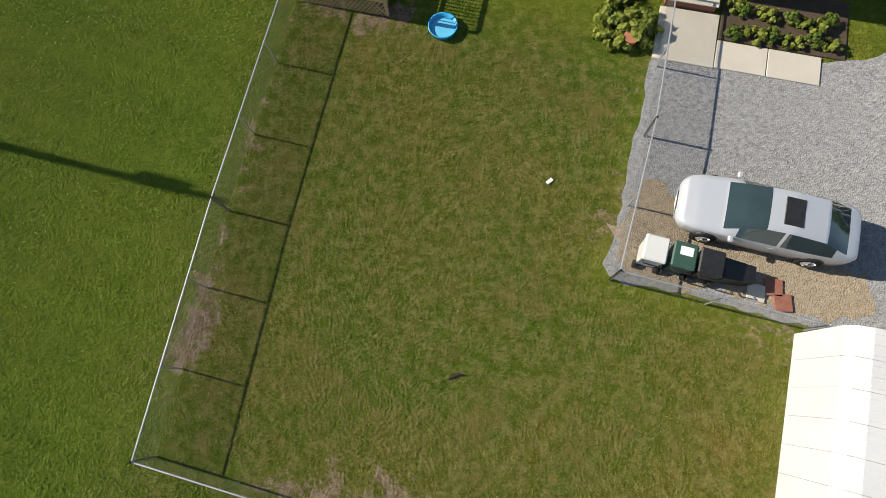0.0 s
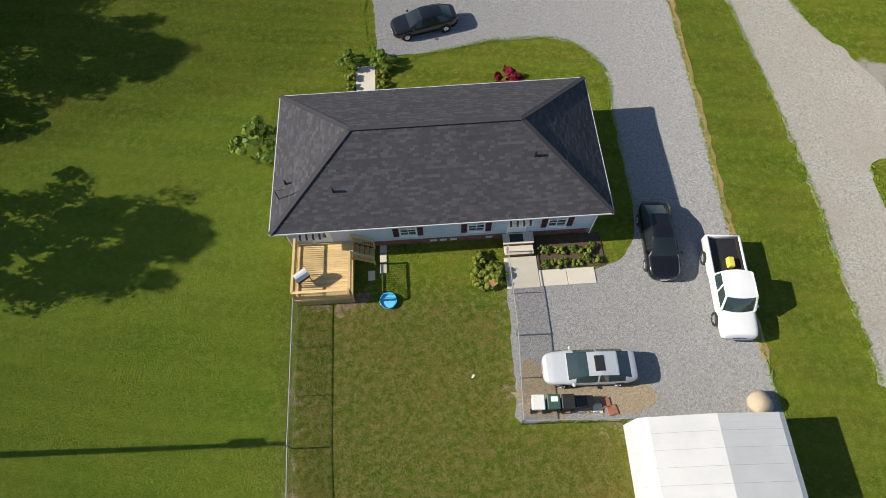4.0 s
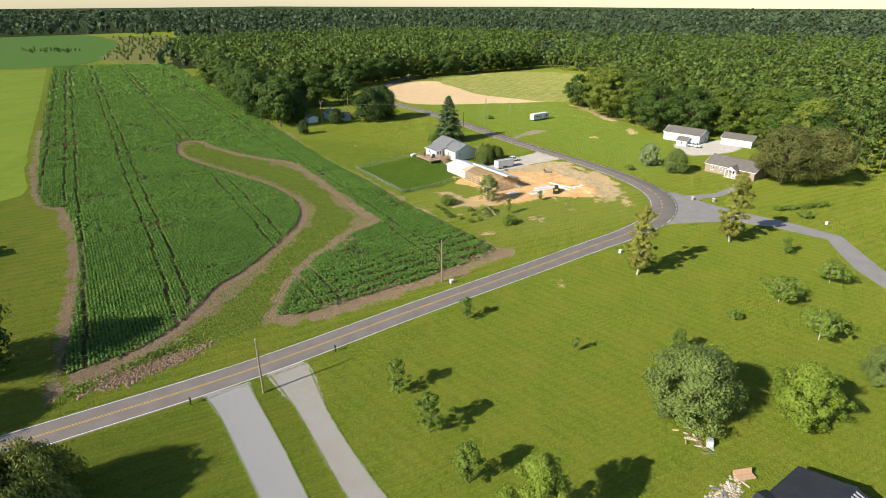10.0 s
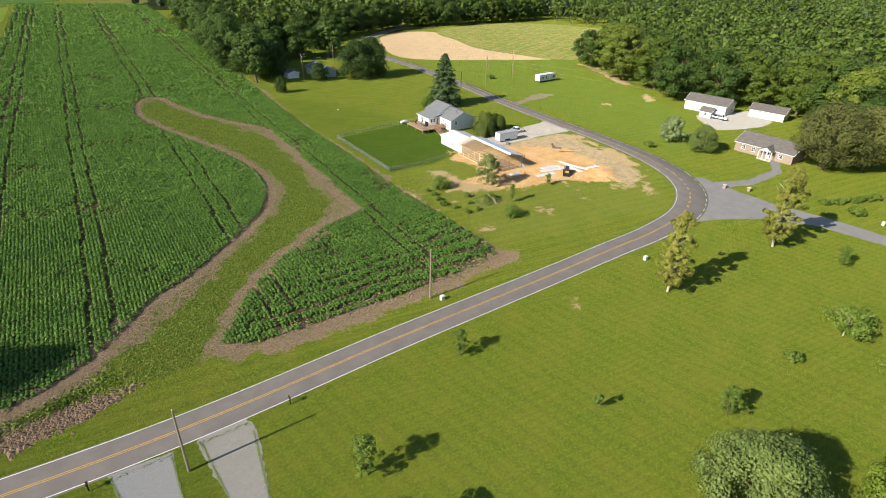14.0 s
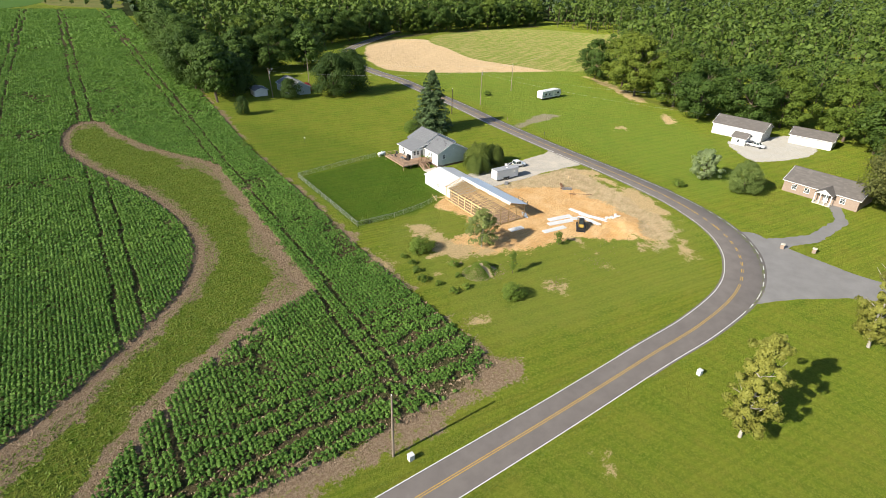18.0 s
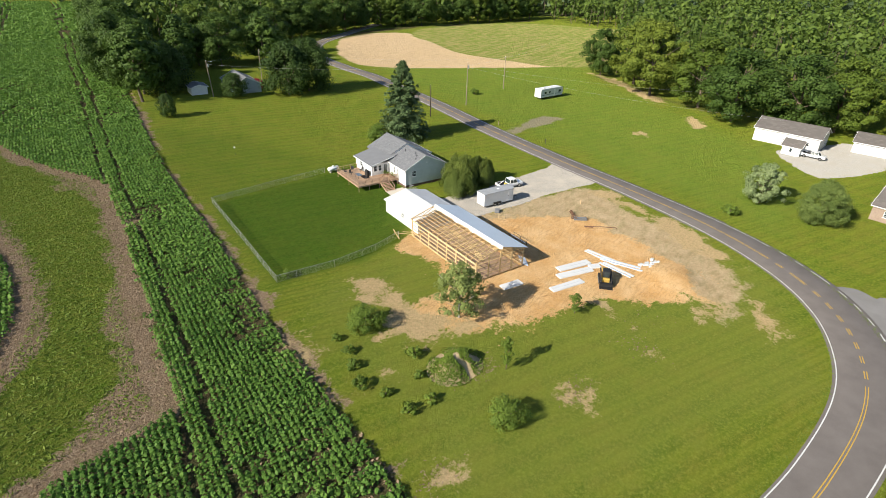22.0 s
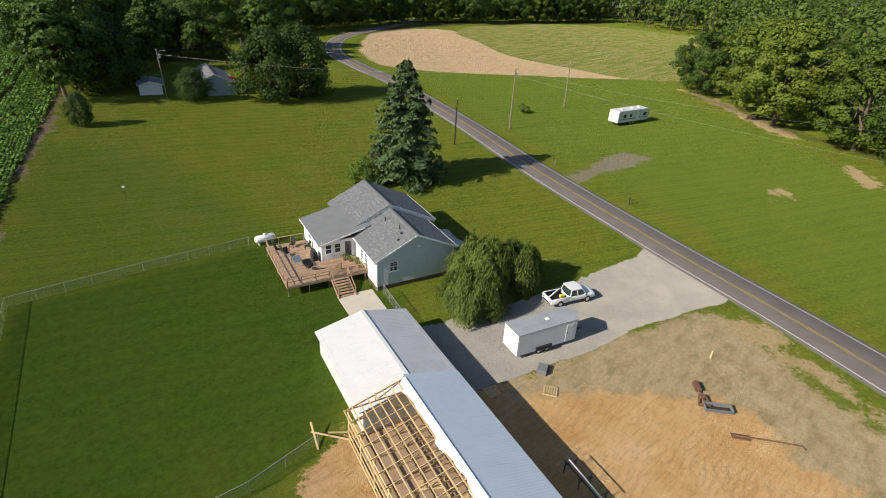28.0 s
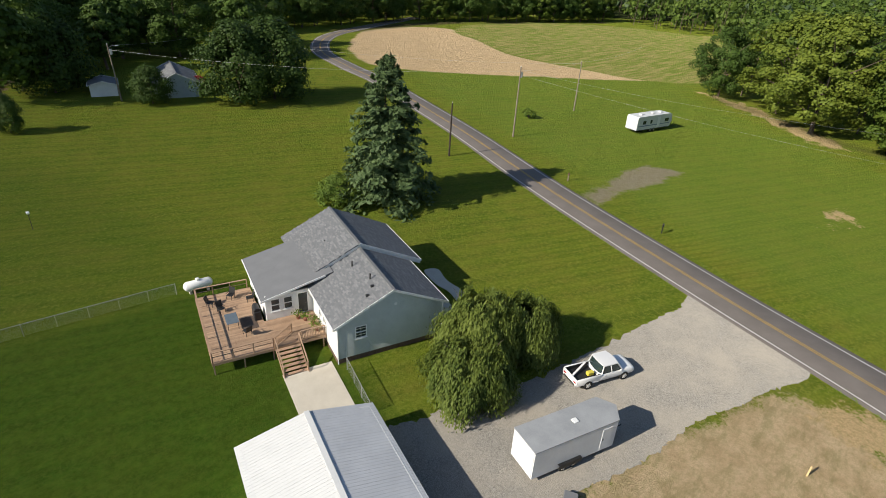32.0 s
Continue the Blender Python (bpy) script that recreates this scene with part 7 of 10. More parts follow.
for x in (-4.33, -2.37):
    part("stringer", beam((x, 2.7, F2 - 0.2), (x, 0.1, 0.02), 0.05, 0.26), m_deck, d2)
    part("stair_rail", beam((x, 2.7, F2 + 0.9), (x, 0.2, 0.95), 0.09, 0.05), m_deck, d2)
    for y, z in ((2.7, F2), (0.25, 0.05)):
        part("post", beam((x, y, z - 0.1), (x, y, z + 0.92), 0.09), m_deck, d2)
tagged(part("yard_path", box(-4.4, -5.4, -0.04, -0.35, 0.6, 0.05, bevel=0.01), m_concrete, None, "", O2), "pale concrete path to the deck stairs", "path", kind="structure")
front2 = thing("front_walk", O2, "curved pale concrete walk along the house", "path", kind="structure")
for i in range(9):
    y = 1.5 + i * 0.75
    x = W2 + 1.2 + 0.9 * math.sin(i * 0.42)
    part("slab", box(x, y, -0.04, x + 1.2, y + 0.73, 0.05, bevel=0.01), m_concrete, front2)
# deck furniture
tbl = thing("patio_table", O2 @ pose(-6.9, 7.2, F2), "rectangular patio table with a blue-grey top", "table")
part("tabletop", box(-0.5, -0.8, 0.68, 0.5, 0.8, 0.72, bevel=0.02), surface("blue_grey_glass", (0.1, 0.13, 0.16), (0.14, 0.17, 0.2), 2, 20, 0.25), tbl)
for x in (-0.42, 0.42):
    for y in (-0.7, 0.7):
        part("leg", beam((x, y, 0), (x, y, 0.68), 0.04), m_black, tbl)


def patio_chair(x, y, turn, label="dark metal patio chair on the deck"):
    c = thing("patio_chair", O2 @ pose(x, y, F2, 0, 0, turn), label, "chair", "chairs on the deck")
    part("seat", box(-0.28, -0.28, 0.38, 0.28, 0.28, 0.44, bevel=0.02), m_black, c)
    part("backrest", slab([(-0.28, 0.26, 0.42), (0.28, 0.26, 0.42), (0.28, 0.42, 1.0), (-0.28, 0.42, 1.0)], 0.05), m_black, c)
    for u in (-0.25, 0.25):
        for v in (-0.25, 0.25):
            part("leg", beam((u, v, 0), (u, v, 0.4), 0.035), m_black, c)
        part("armrest", beam((u, -0.25, 0.62), (u, 0.3, 0.62), 0.05, 0.03), m_black, c)


for x, y, a in ((-7.4, 9.6, 20), (-8.1, 10.9, 60), (-6.3, 11.5, -40), (-4.8, 10.4, -90), (-6.0, 5.4, 200)):
    patio_chair(x, y, a)
gr = thing("grill", O2 @ pose(-4.75, 7.6, F2, 0, 0, 90), "covered black gas grill beside the wall", "grill")
part("cabinet", box(-0.6, -0.3, 0.0, 0.6, 0.3, 0.85, bevel=0.05), m_black, gr)
part("lid", tube([(-0.5, 0, 0.9), (0.5, 0, 0.9)], 0.28, 12), m_black, gr)
rug = part("door_mat", box(-6.2, 6.0, F2 + 0.003, -4.9, 7.9, F2 + 0.015), surface("dark_rug", (0.08, 0.055, 0.045), (0.12, 0.09, 0.07), 4, 30), None, "", O2)
tagged(rug, "dark brown mat on the deck boards", "mat")
for i, (x, y) in enumerate(((-1.6, 5.9), (-1.1, 5.4), (-0.6, 4.6), (-0.6, 3.6))):
    p = O2 @ Vector((x, y, F2))
    t = thing("potted_plant", Matrix.Translation(p), "leafy green plant in a pot on the deck", "plant", "pot plants on the deck")
    part("pot", tube([(0, 0, 0), (0, 0, 0.3)], [0.13, 0.18], 10), m_brick, t)
    v, f = cards(np.random.default_rng(60 + i), np.random.default_rng(70 + i).normal(0, 0.2, (60, 3)) + (0, 0, 0.6), 0.22)
    part("leaves", grid_mesh("leaves", v, f, m_leaf_green), None, t)
tank = thing("propane_tank", O2 @ pose(-8.6, 16.1, 0, 0, 0, 8), "white horizontal propane tank on the grass", "tank")
bm = tube([(-1.35, 0, 0.75), (-1.25, 0, 0.75), (-1.05, 0, 0.75), (1.05, 0, 0.75), (1.25, 0, 0.75), (1.35, 0, 0.75)], [0.12, 0.33, 0.47, 0.47, 0.33, 0.12], 16)
part("vessel", bm, m_white, tank, smooth=True)
part("cap", tube([(0, 0, 1.15), (0, 0, 1.38), (0, 0, 1.42)], [0.2, 0.2, 0.1], 10), m_white, tank)
for x in (-0.8, 0.8):
    part("foot", box(x - 0.12, -0.35, 0, x + 0.12, 0.35, 0.33), m_concrete, tank)

# ---- pole barn under construction ----
OB = pose(144.3, 96.2, 0, 0, 0, -16.7)
OBN = OB @ pose(0.95, 0, 0)
shop = thing("metal_barn", OBN, "white metal barn with a ribbed roof", "barn")
BY0, BY1, BW = 17.9, 28.9, 8.6
BE, BR = 2.55, 3.55
for p0, p1, ops in (((0, BY1), (0, BY0), [(5.5, 6.5, 1.0, 2.0)]), ((BW, BY0), (BW, BY1), [(2, 5, 0.0, 2.3)]), ((BW - 0.1, BY1), (0.1, BY1), [(3.2, 4.2, 0.0, 2.05)]), ((0.1, BY0), (BW - 0.1, BY0), [])):
    wall_run(shop, p0, p1, 0, BE, ops, m_metal_white, 0.1)
swap_xy = Matrix(((0, 1, 0, 0), (1, 0, 0, 0), (0, 0, 1, 0), (0, 0, 0, 1)))
for y in (BY0, BY1 - 0.1):
    part("wall", extrude_x([(0.0, BE), (BW, BE), (BW / 2, BR - 0.08)], y, y + 0.1), m_metal_white, shop, "", swap_xy)
window_unit(shop, pose(0, BY1 - 6.0, 1.0, 0, 0, -90), 1.0, 1.0)
door_unit(shop, pose(BW - 0.1 - 3.7, BY1, 0, 0, 0, 180), 0.95)


def metal_slope(parent, x0, z0, x1, z1, y0, y1, material, rib=0.9, name="roof_sheet"):
    """A ribbed metal slope, sheet by sheet, from the eave (x0, z0) up to the ridge (x1, z1)."""
    n = int((y1 - y0) / rib)
    w = (y1 - y0) / n
    for i in range(n):
        a, b = y0 + i * w, y0 + (i + 1) * w - 0.004
        bm = slab([(x0, a, z0), (x0, b, z0), (x1, b, z1), (x1, a, z1)], 0.03)
        for k in range(4):
            yy = a + (k + 0.1) * w / 4
            beam((x0, yy, z0 + 0.006), (x1, yy, z1 + 0.006), 0.035, 0.016, bm)
        part(name, bm, material, parent)


# white sheets on the west slope, greyer ones on the east
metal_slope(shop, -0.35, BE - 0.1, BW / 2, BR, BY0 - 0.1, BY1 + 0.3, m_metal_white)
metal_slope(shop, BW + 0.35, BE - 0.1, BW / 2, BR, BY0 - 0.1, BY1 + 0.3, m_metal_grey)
part("ridge_cap", beam((BW / 2, BY0 - 0.1, BR + 0.03), (BW / 2, BY1 + 0.3, BR + 0.03), 0.36, 0.03), m_metal_white, shop)
frame_ob = thing("timber_frame_barn", OB, "open timber barn frame half covered with pale metal roofing", "barn frame")
NE_, NR, NW0, NW1, NY1 = 3.3, 4.75, -0.3, 8.95, 17.85
mid = (NW0 + NW1) / 2
for y in np.linspace(0.1, NY1 - 0.1, 8):
    for x in (NW0 + 0.08, NW1 - 0.08):
        part("post", beam((x, y, -0.05), (x, y, NE_), 0.15), m_wood_frame, frame_ob)
for y in np.linspace(0.1, NY1 - 0.1, 15):
    # trusses
    tr = beam((NW0 - 0.3, y, NE_ - 0.05), (mid, y, NR - 0.08), 0.045, 0.14)
    beam((NW1 + 0.3, y, NE_ - 0.05), (mid, y, NR - 0.08), 0.045, 0.14, tr)
    beam((NW0, y, NE_), (NW1, y, NE_), 0.045, 0.12, tr)
    for x in (mid - 2.4, mid + 2.4):
        beam((x, y, NE_), (mid, y, NR - 0.1), 0.04, 0.09, tr)
        beam((x, y, NE_), (x, y, NE_ + (NR - NE_) * 0.5), 0.04, 0.09, tr)
    beam((mid, y, NE_), (mid, y, NR - 0.1), 0.04, 0.09, tr)
    part("truss", tr, m_wood_frame, frame_ob)
for i in range(9):
    s = i / 8
    x, z = NW0 - 0.3 + (mid - NW0 + 0.3) * s, NE_ + 0.03 + (NR - NE_ - 0.02) * s
    part("purlin", beam((x, -0.2, z), (x, NY1, z), 0.09, 0.045), m_wood_frame, frame_ob)
    part("purlin", beam((2 * mid - x, -0.2, z), (2 * mid - x, NY1, z), 0.09, 0.045), m_wood_frame, frame_ob)
for z in (0.25, 0.9, 1.6, 2.3, 2.95):
    for x in (NW0 - 0.02, NW1 + 0.02):
        part("girt", beam((x, 0, z), (x, NY1, z), 0.045, 0.14), m_wood_frame, frame_ob)
    part("girt", beam((NW0, 0.0, z), (NW1, 0.0, z), 0.14, 0.045), m_wood_frame, frame_ob)
for x in (2.1, 4.35, 6.6):
    part("post", beam((x, 0.1, -0.05), (x, 0.1, NE_ + 0.3), 0.14), m_wood_frame, frame_ob)
    part("brace", beam((x, 0.05, 0.3), (x + 2.2, 0.05, 2.9), 0.09, 0.04), m_wood_frame, frame_ob)
metal_slope(frame_ob, NW1 + 0.4, NE_ + 0.075, mid, NR + 0.1, -0.35, NY1 + 0.2, m_metal_sky)
wrap = bmesh.new()
rng = np.random.default_rng(8)
prev = None
for y in np.arange(-0.35, NY1 + 0.3, 0.6):
    d = 0.55 + 0.12 * rng.normal()
    row = [wrap.verts.new(p) for p in ((mid, y, NR + 0.16), (mid - d * 0.5, y, NR - 0.02), (mid - d, y + 0.1 * rng.normal(), NR - 0.17 - 0.05 * rng.random()))]
    if prev:
        for k in range(2):
            wrap.faces.new((prev[k], prev[k + 1], row[k + 1], row[k]))
    prev = row
part("roof_wrap", wrap, m_metal_white, frame_ob, "white insulation wrap hanging over the ridge")
part("floor", box(NW0 + 0.3, 0.3, 0.0, NW1 - 0.3, NY1 - 0.3, 0.04), surface("trodden_clay", (0.3, 0.2, 0.13), (0.4, 0.28, 0.18), 0.8, 12, 0.95, bump=0.5), frame_ob)
for i, (x, y, a, l) in enumerate(((2.0, 3.0, 10, 2.4), (5.5, 6.0, 70, 3.0), (3.5, 11, -20, 2.0), (7, 14, 85, 4), (6.5, 9, 15, 2.5))):
    lum = thing("lumber_stack", OB @ pose(x, y, 0.04, 0, 0, a), "loose stack of sawn boards on bare clay", "lumber", "lumber in the barn")
    for k in range(5):
        part("board", box(-l / 2, k * 0.17, 0.0 + 0.05 * (k % 2), l / 2, k * 0.17 + 0.14, 0.045 + 0.05 * (k % 2)), m_wood_frame, lum)
gate = thing("timber_gate", None, "three pine rails of an unfinished gate", "gate")
for a, b in (((146.9, 114.2, 0.02), (147.6, 116.2, 0.9)), ((147.2, 115.6, 0.6), (149.2, 112.9, 0.4)), ((148.0, 114.4, 0.9), (149.5, 113.6, 0.5))):
    part("rail", beam(a, b, 0.14, 0.05), m_wood_frame, gate)

# building materials lying on the sand
def panel(x, y, a, l, w, label):
    t = thing("roofing_stack", pose(x, y, 0.0, 0, 0, a), label, "panel", "white panels on the sand")
    for k in range(3):
        part("sheet", box(-l / 2 + 0.05 * k, -w / 2 + 0.03 * k, 0.05 * k, l / 2 + 0.05 * k, w / 2 + 0.03 * k, 0.05 * k + 0.045, bevel=0.005), m_metal_white, t)
    part("band", box(-0.6, -0.06, 0.151, l / 2 - 0.6, 0.06, 0.156), m_metal_grey, t)


panel(158.2, 87.6, -25, 6.0, 1.3, "white roofing sheets stacked on sand")
panel(156.3, 86.4, -27, 6.2, 1.3, "white roofing sheets stacked on sand")
panel(152.2, 85.6, -22, 5.8, 1.2, "white roofing sheets stacked on sand")
panel(160.2, 85.0, -40, 1.8, 1.2, "short white roofing sheets on sand")
panel(146.9, 91.9, -20, 3.4, 1.3, "white wrapped sheet lying on dirt")
long_stack = thing("trim_bundle", None, "bundle of long white and blue-grey metal trims", "metal trim")
for i, (a, b, m) in enumerate((((164.5, 88.3), (163.9, 82.3), m_metal_white), ((163.9, 88.4), (162.9, 82.5), m_metal_white), ((163.3, 86.2), (164.4, 79.2), m_metal_sky), ((162.9, 85.2), (163.6, 78.6), m_metal_sky), ((162.2, 84.4), (161.2, 79.0), m_metal_white), ((161.6, 84.8), (160.5, 79.2), m_metal_sky))):
    part("trim", beam((*a, 0.12 + 0.02 * i), (*b, 0.1 + 0.02 * i), 0.4, 0.1), m, long_stack)
cov = thing("blue_sheet", OB @ pose(10.0, 1.0, 0.0, 0, 0, 60), "blue plastic sheet with metal strips", "tarpaulin")
for k in range(3):
    part("strip", box(-1.5 + 0.3 * k, -0.5 + 0.35 * k, 0.02, 1.2 + 0.3 * k, -0.22 + 0.35 * k, 0.12), m_metal_sky, cov)
rub = thing("rubble_heap", None, "small heap of broken white and brown rubble", "rubble", kind="stuff")
rb = bmesh.new()
rng = np.random.default_rng(18)
for i in range(46):
    c = rng.normal(0, 0.7, 2)
    s = rng.uniform(0.08, 0.3)
    bx = box(166.2 + c[0] - s, 78.4 + c[1] - s * 0.7, 0.0, 166.2 + c[0] + s, 78.4 + c[1] + s * 0.7, s * 1.2, rb)
part("pieces", rb, m_metal_white, rub)
for x, y, a in ((165.6, 105.9, 30), (161.6, 109.3, -20)):
    pal = thing("pallet", pose(x, y, 0, 0, 0, a), "wooden pallet lying on gravel", "pallet", "pallets")
    for i in range(6):
        part("slat", box(-0.6, -0.6 + i * 0.22, 0.1, 0.6, -0.6 + i * 0.22 + 0.12, 0.125), m_wood_frame, pal)
    for x2 in (-0.55, 0.0, 0.55):
        part("runner", box(x2 - 0.04, -0.6, 0.0, x2 + 0.04, 0.62, 0.099), m_wood_frame, pal)
crate = thing("crate", pose(167.3, 108.0, 0, 0, 0, 25), "dark grey weathered box on gravel", "box")
part("body", box(-0.6, -0.45, 0, 0.6, 0.45, 0.5, bevel=0.04), m_roll_roof, crate)
m_rust = surface("rusty_steel", (0.12, 0.06, 0.035), (0.22, 0.12, 0.07), 3, 20, 0.8, bump=0.4)
log = thing("drag_bar", pose(174.1, 90.3, 0.0, 0, 0, -55), "long rusty drag bar with a steel plate on sand", "steel bar")
part("bar", tube([(-2.6, 0, 0.12), (0, 0.02, 0.14), (2.6, 0, 0.12), (2.75, -0.35, 0.1)], 0.07, 8), m_rust, log)
part("plate", box(-2.9, -0.3, 0.02, -1.4, 0.3, 0.1, bevel=0.01), m_rust, log, "flat rusty plate")
aug = thing("auger", pose(175.4, 96.6, 0, 0, 0, 40), "rusty post-hole auger attachment lying on sand", "auger")
part("shaft", tube([(-1.2, 0, 0.3), (1.2, 0, 0.3)], 0.06, 8), m_rust, aug)
for i in range(7):
    part("flight", tube([(0.2 + i * 0.15, 0, 0.3), (0.26 + i * 0.15, 0, 0.3)], 0.3, 12), m_rust, aug)
for y in (-0.5, 0.5):
    part("bracket_arm", beam((-1.6, y, 0.1), (-0.5, y * 0.5, 0.45), 0.1, 0.12), m_rust, aug)
part("bracket", box(-1.65, -0.55, 0.02, -1.5, 0.55, 0.3, bevel=0.03), m_rust, aug)
part("gearbox", box(-0.9, -0.22, 0.1, -0.4, 0.22, 0.5, bevel=0.05), m_rust, aug)
skid = thing("trough", pose(174.7, 94.6, 0, 0, 0, -52), "dark dented steel trough on sand", "trough")
part("floor", box(-1.15, -0.35, 0.0, 1.15, 0.35, 0.05, bevel=0.01), m_pole_dark, skid)
for y in (-0.36, 0.36):
    part("side", slab([(-1.15, y, 0.0), (1.15, y, 0.0), (1.15, y * 1.2, 0.4), (-1.15, y * 1.2, 0.4)], 0.04), m_roll_roof, skid)
for x in (-1.15, 1.15):
    part("end", slab([(x, -0.36, 0.0), (x, 0.36, 0.0), (x, 0.43, 0.4), (x, -0.43, 0.4)], 0.04), m_roll_roof, skid)
rack = thing("metal_rack", OB @ pose(13.0, 4.8, 0), "black steel rack with a pale pipe across it", "rack")
for y in (0.0, 1.6, 3.2):
    for x in (0.0, 1.1):
        part("post", beam((x, y, -0.03), (x, y, 1.1), 0.06), m_black, rack)
    part("crossbar", beam((-0.1, y, 0.75), (1.2, y, 0.75), 0.06), m_black, rack)
for x in (0.0, 1.1):
    part("rail", beam((x, -0.3, 1.1), (x, 3.5, 1.1), 0.06), m_black, rack)
part("pipe", tube([(0.4, -0.4, 0.84), (0.55, 3.4, 0.84)], 0.08, 10), m_metal_white, rack, "pale metal pipe")

# compact track loader
m_yellow = surface("yellow_machine_paint", (0.42, 0.27, 0.05), (0.58, 0.39, 0.1), 3, 30, 0.45, bump=0.05)
ld = thing("track_loader", pose(157.2, 81.9, 0, 0, 0, 118), "yellow and black compact track loader", "loader")
for s in (-0.78, 0.78):
    bm = extrude_x([(-1.3, 0.25), (-1.1, 0.02), (1.0, 0.02), (1.35, 0.3), (1.2, 0.62), (-1.1, 0.72)], s - 0.22, s + 0.22)
    part("track", bm, m_rubber, ld)
    for y in (-0.9, -0.3, 0.3, 0.85):
        part("roller", tube([(s - 0.235, y, 0.25), (s + 0.235, y, 0.25)], 0.17, 10), m_steel, ld)
    part("lift_arm", beam((s * 0.95, -1.2, 1.5), (s * 0.95, 1.3, 1.0), 0.14, 0.24), m_black, ld)
    part("lift_arm", beam((s * 0.95, 1.25, 1.05), (s * 0.95, 1.75, 0.35), 0.14, 0.22), m_black, ld)
part("chassis", box(-0.55, -1.35, 0.35, 0.55, 1.05, 1.0, bevel=0.06), m_yellow, ld)
part("engine_cover", box(-0.56, -1.5, 1.001, 0.56, -0.5, 1.55, bevel=0.08), m_yellow, ld)
part("cab", box(-0.5, -0.48, 1.0, 0.5, 0.75, 2.05, bevel=0.05), m_black, ld)
part("cab_window", box(-0.4, 0.751, 1.15, 0.4, 0.77, 1.95), m_glass, ld)
part("bucket", extrude_x([(1.7, 0.0), (2.5, 0.02), (2.5, 0.06), (1.85, 0.12), (1.8, 0.6), (2.0, 0.7), (1.7, 0.72)], -0.95, 0.95), m_black, ld)

# spoil heap overgrown with weeds
heap = thing("spoil_heap", pose(127.2, 87.2, 0), "overgrown mound of soil with straw showing", "mound")
def mound(x, y):
    """Height of the heap: two humps with a dug face between them."""
    z = 1.55 * np.exp(-(((x + 1.0) / 1.2) ** 2 + (y / 1.3) ** 2)) + 1.45 * np.exp(-(((x - 1.2) / 1.1) ** 2 + ((y + 0.2) / 1.3) ** 2)) + 0.35 * np.exp(-((x / 2.6) ** 2 + (y / 2.0) ** 2))
    return z * (1 + 0.12 * np.sin(3.1 * x + 1.0) * np.cos(2.7 * y)) - 0.06


hx, hy = np.meshgrid(np.linspace(-3.6, 3.6, 37), np.linspace(-3.0, 3.0, 31))
hi = np.arange(hx.size).reshape(hx.shape)
hq = np.column_stack([hi[:-1, :-1].ravel(), hi[:-1, 1:].ravel(), hi[1:, 1:].ravel(), hi[1:, :-1].ravel()])
part("soil", grid_mesh("soil", np.column_stack([hx.ravel(), hy.ravel(), mound(hx, hy).ravel()]), hq, surface("pale_straw_soil", (0.34, 0.25, 0.14), (0.55, 0.42, 0.26), 1.5, 10, 0.95, bump=0.8, dist=0.08), True), None, heap)
rg = np.random.default_rng(77)
pts = np.column_stack([rg.normal(0, 1.9, 8000), rg.normal(0, 1.5, 8000), np.zeros(8000)])
face_cut = (np.abs(pts[:, 0] - 0.1 - 0.25 * np.sin(3 * pts[:, 1])) < 0.45) | (np.hypot(pts[:, 0] - 2.2, pts[:, 1] + 1.1) < 0.8) | (mound(pts[:, 0], pts[:, 1]) < -0.02)
pts = pts[~face_cut]
pts[:, 2] = mound(pts[:, 0], pts[:, 1]) + rg.uniform(0.0, 0.28, len(pts))
v, f = cards(rg, pts, 0.24)
part("weed_cover", grid_mesh("weed_cover", v, f, m_leaf_green), None, heap)

# ---- vehicles ----
def paint_of(name, c, metal=0.0, rough=0.25):
    m, nt, b = nodes_of(name, rough, metal, 0.6)
    b.inputs["Coat Weight"].default_value = 0.35
    b.inputs["Coat Roughness"].default_value = 0.08
    nt.links.new(mix_of(nt, ramp_of(nt, noise_of(nt, 0.9, 4.0), 0.3, 0.7), tuple(0.93 * v for v in c), c), b.inputs["Base Color"])
    return m


m_car_silver = paint_of("silver_car_paint", (0.58, 0.6, 0.63), 0.3, 0.32)
m_car_black = paint_of("black_car_paint", (0.008, 0.008, 0.01), 0.0, 0.12)
m_car_white = paint_of("white_car_paint", (0.78, 0.78, 0.78), 0.0, 0.3)
m_tint_glass = glass_material("tinted_car_glass", (0.02, 0.034, 0.036))
m_dark_glass = glass_material("dark_car_glass", (0.012, 0.016, 0.017))
m_chrome = surface("bright_chrome", (0.6, 0.6, 0.6), (0.7, 0.7, 0.7), 5, 30, 0.15, 1.0, bump=0)
m_lamp_clear = surface("clear_lamp_lens", (0.6, 0.62, 0.63), (0.75, 0.76, 0.76), 8, 40, 0.12, bump=0.1)
m_lamp_red = surface("red_lamp_lens", (0.35, 0.012, 0.012), (0.45, 0.02, 0.02), 8, 40, 0.15, bump=0.1)


def loft(stations, ring, bm=None):
    """A smooth shell: ring(station) gives the points of each cross-section; both ends are closed."""
    bm = bm or bmesh.new()
    rings = [[bm.verts.new(p) for p in ring(s)] for s in stations]
    k = len(rings[0])
    for a, b in zip(rings, rings[1:]):
        for i in range(k):
            bm.faces.new((a[i], a[(i + 1) % k], b[(i + 1) % k], b[i]))
    bm.faces.new(rings[0])
    bm.faces.new(rings[-1][::-1])
    bmesh.ops.recalc_face_normals(bm, faces=bm.faces[:])
    return bm


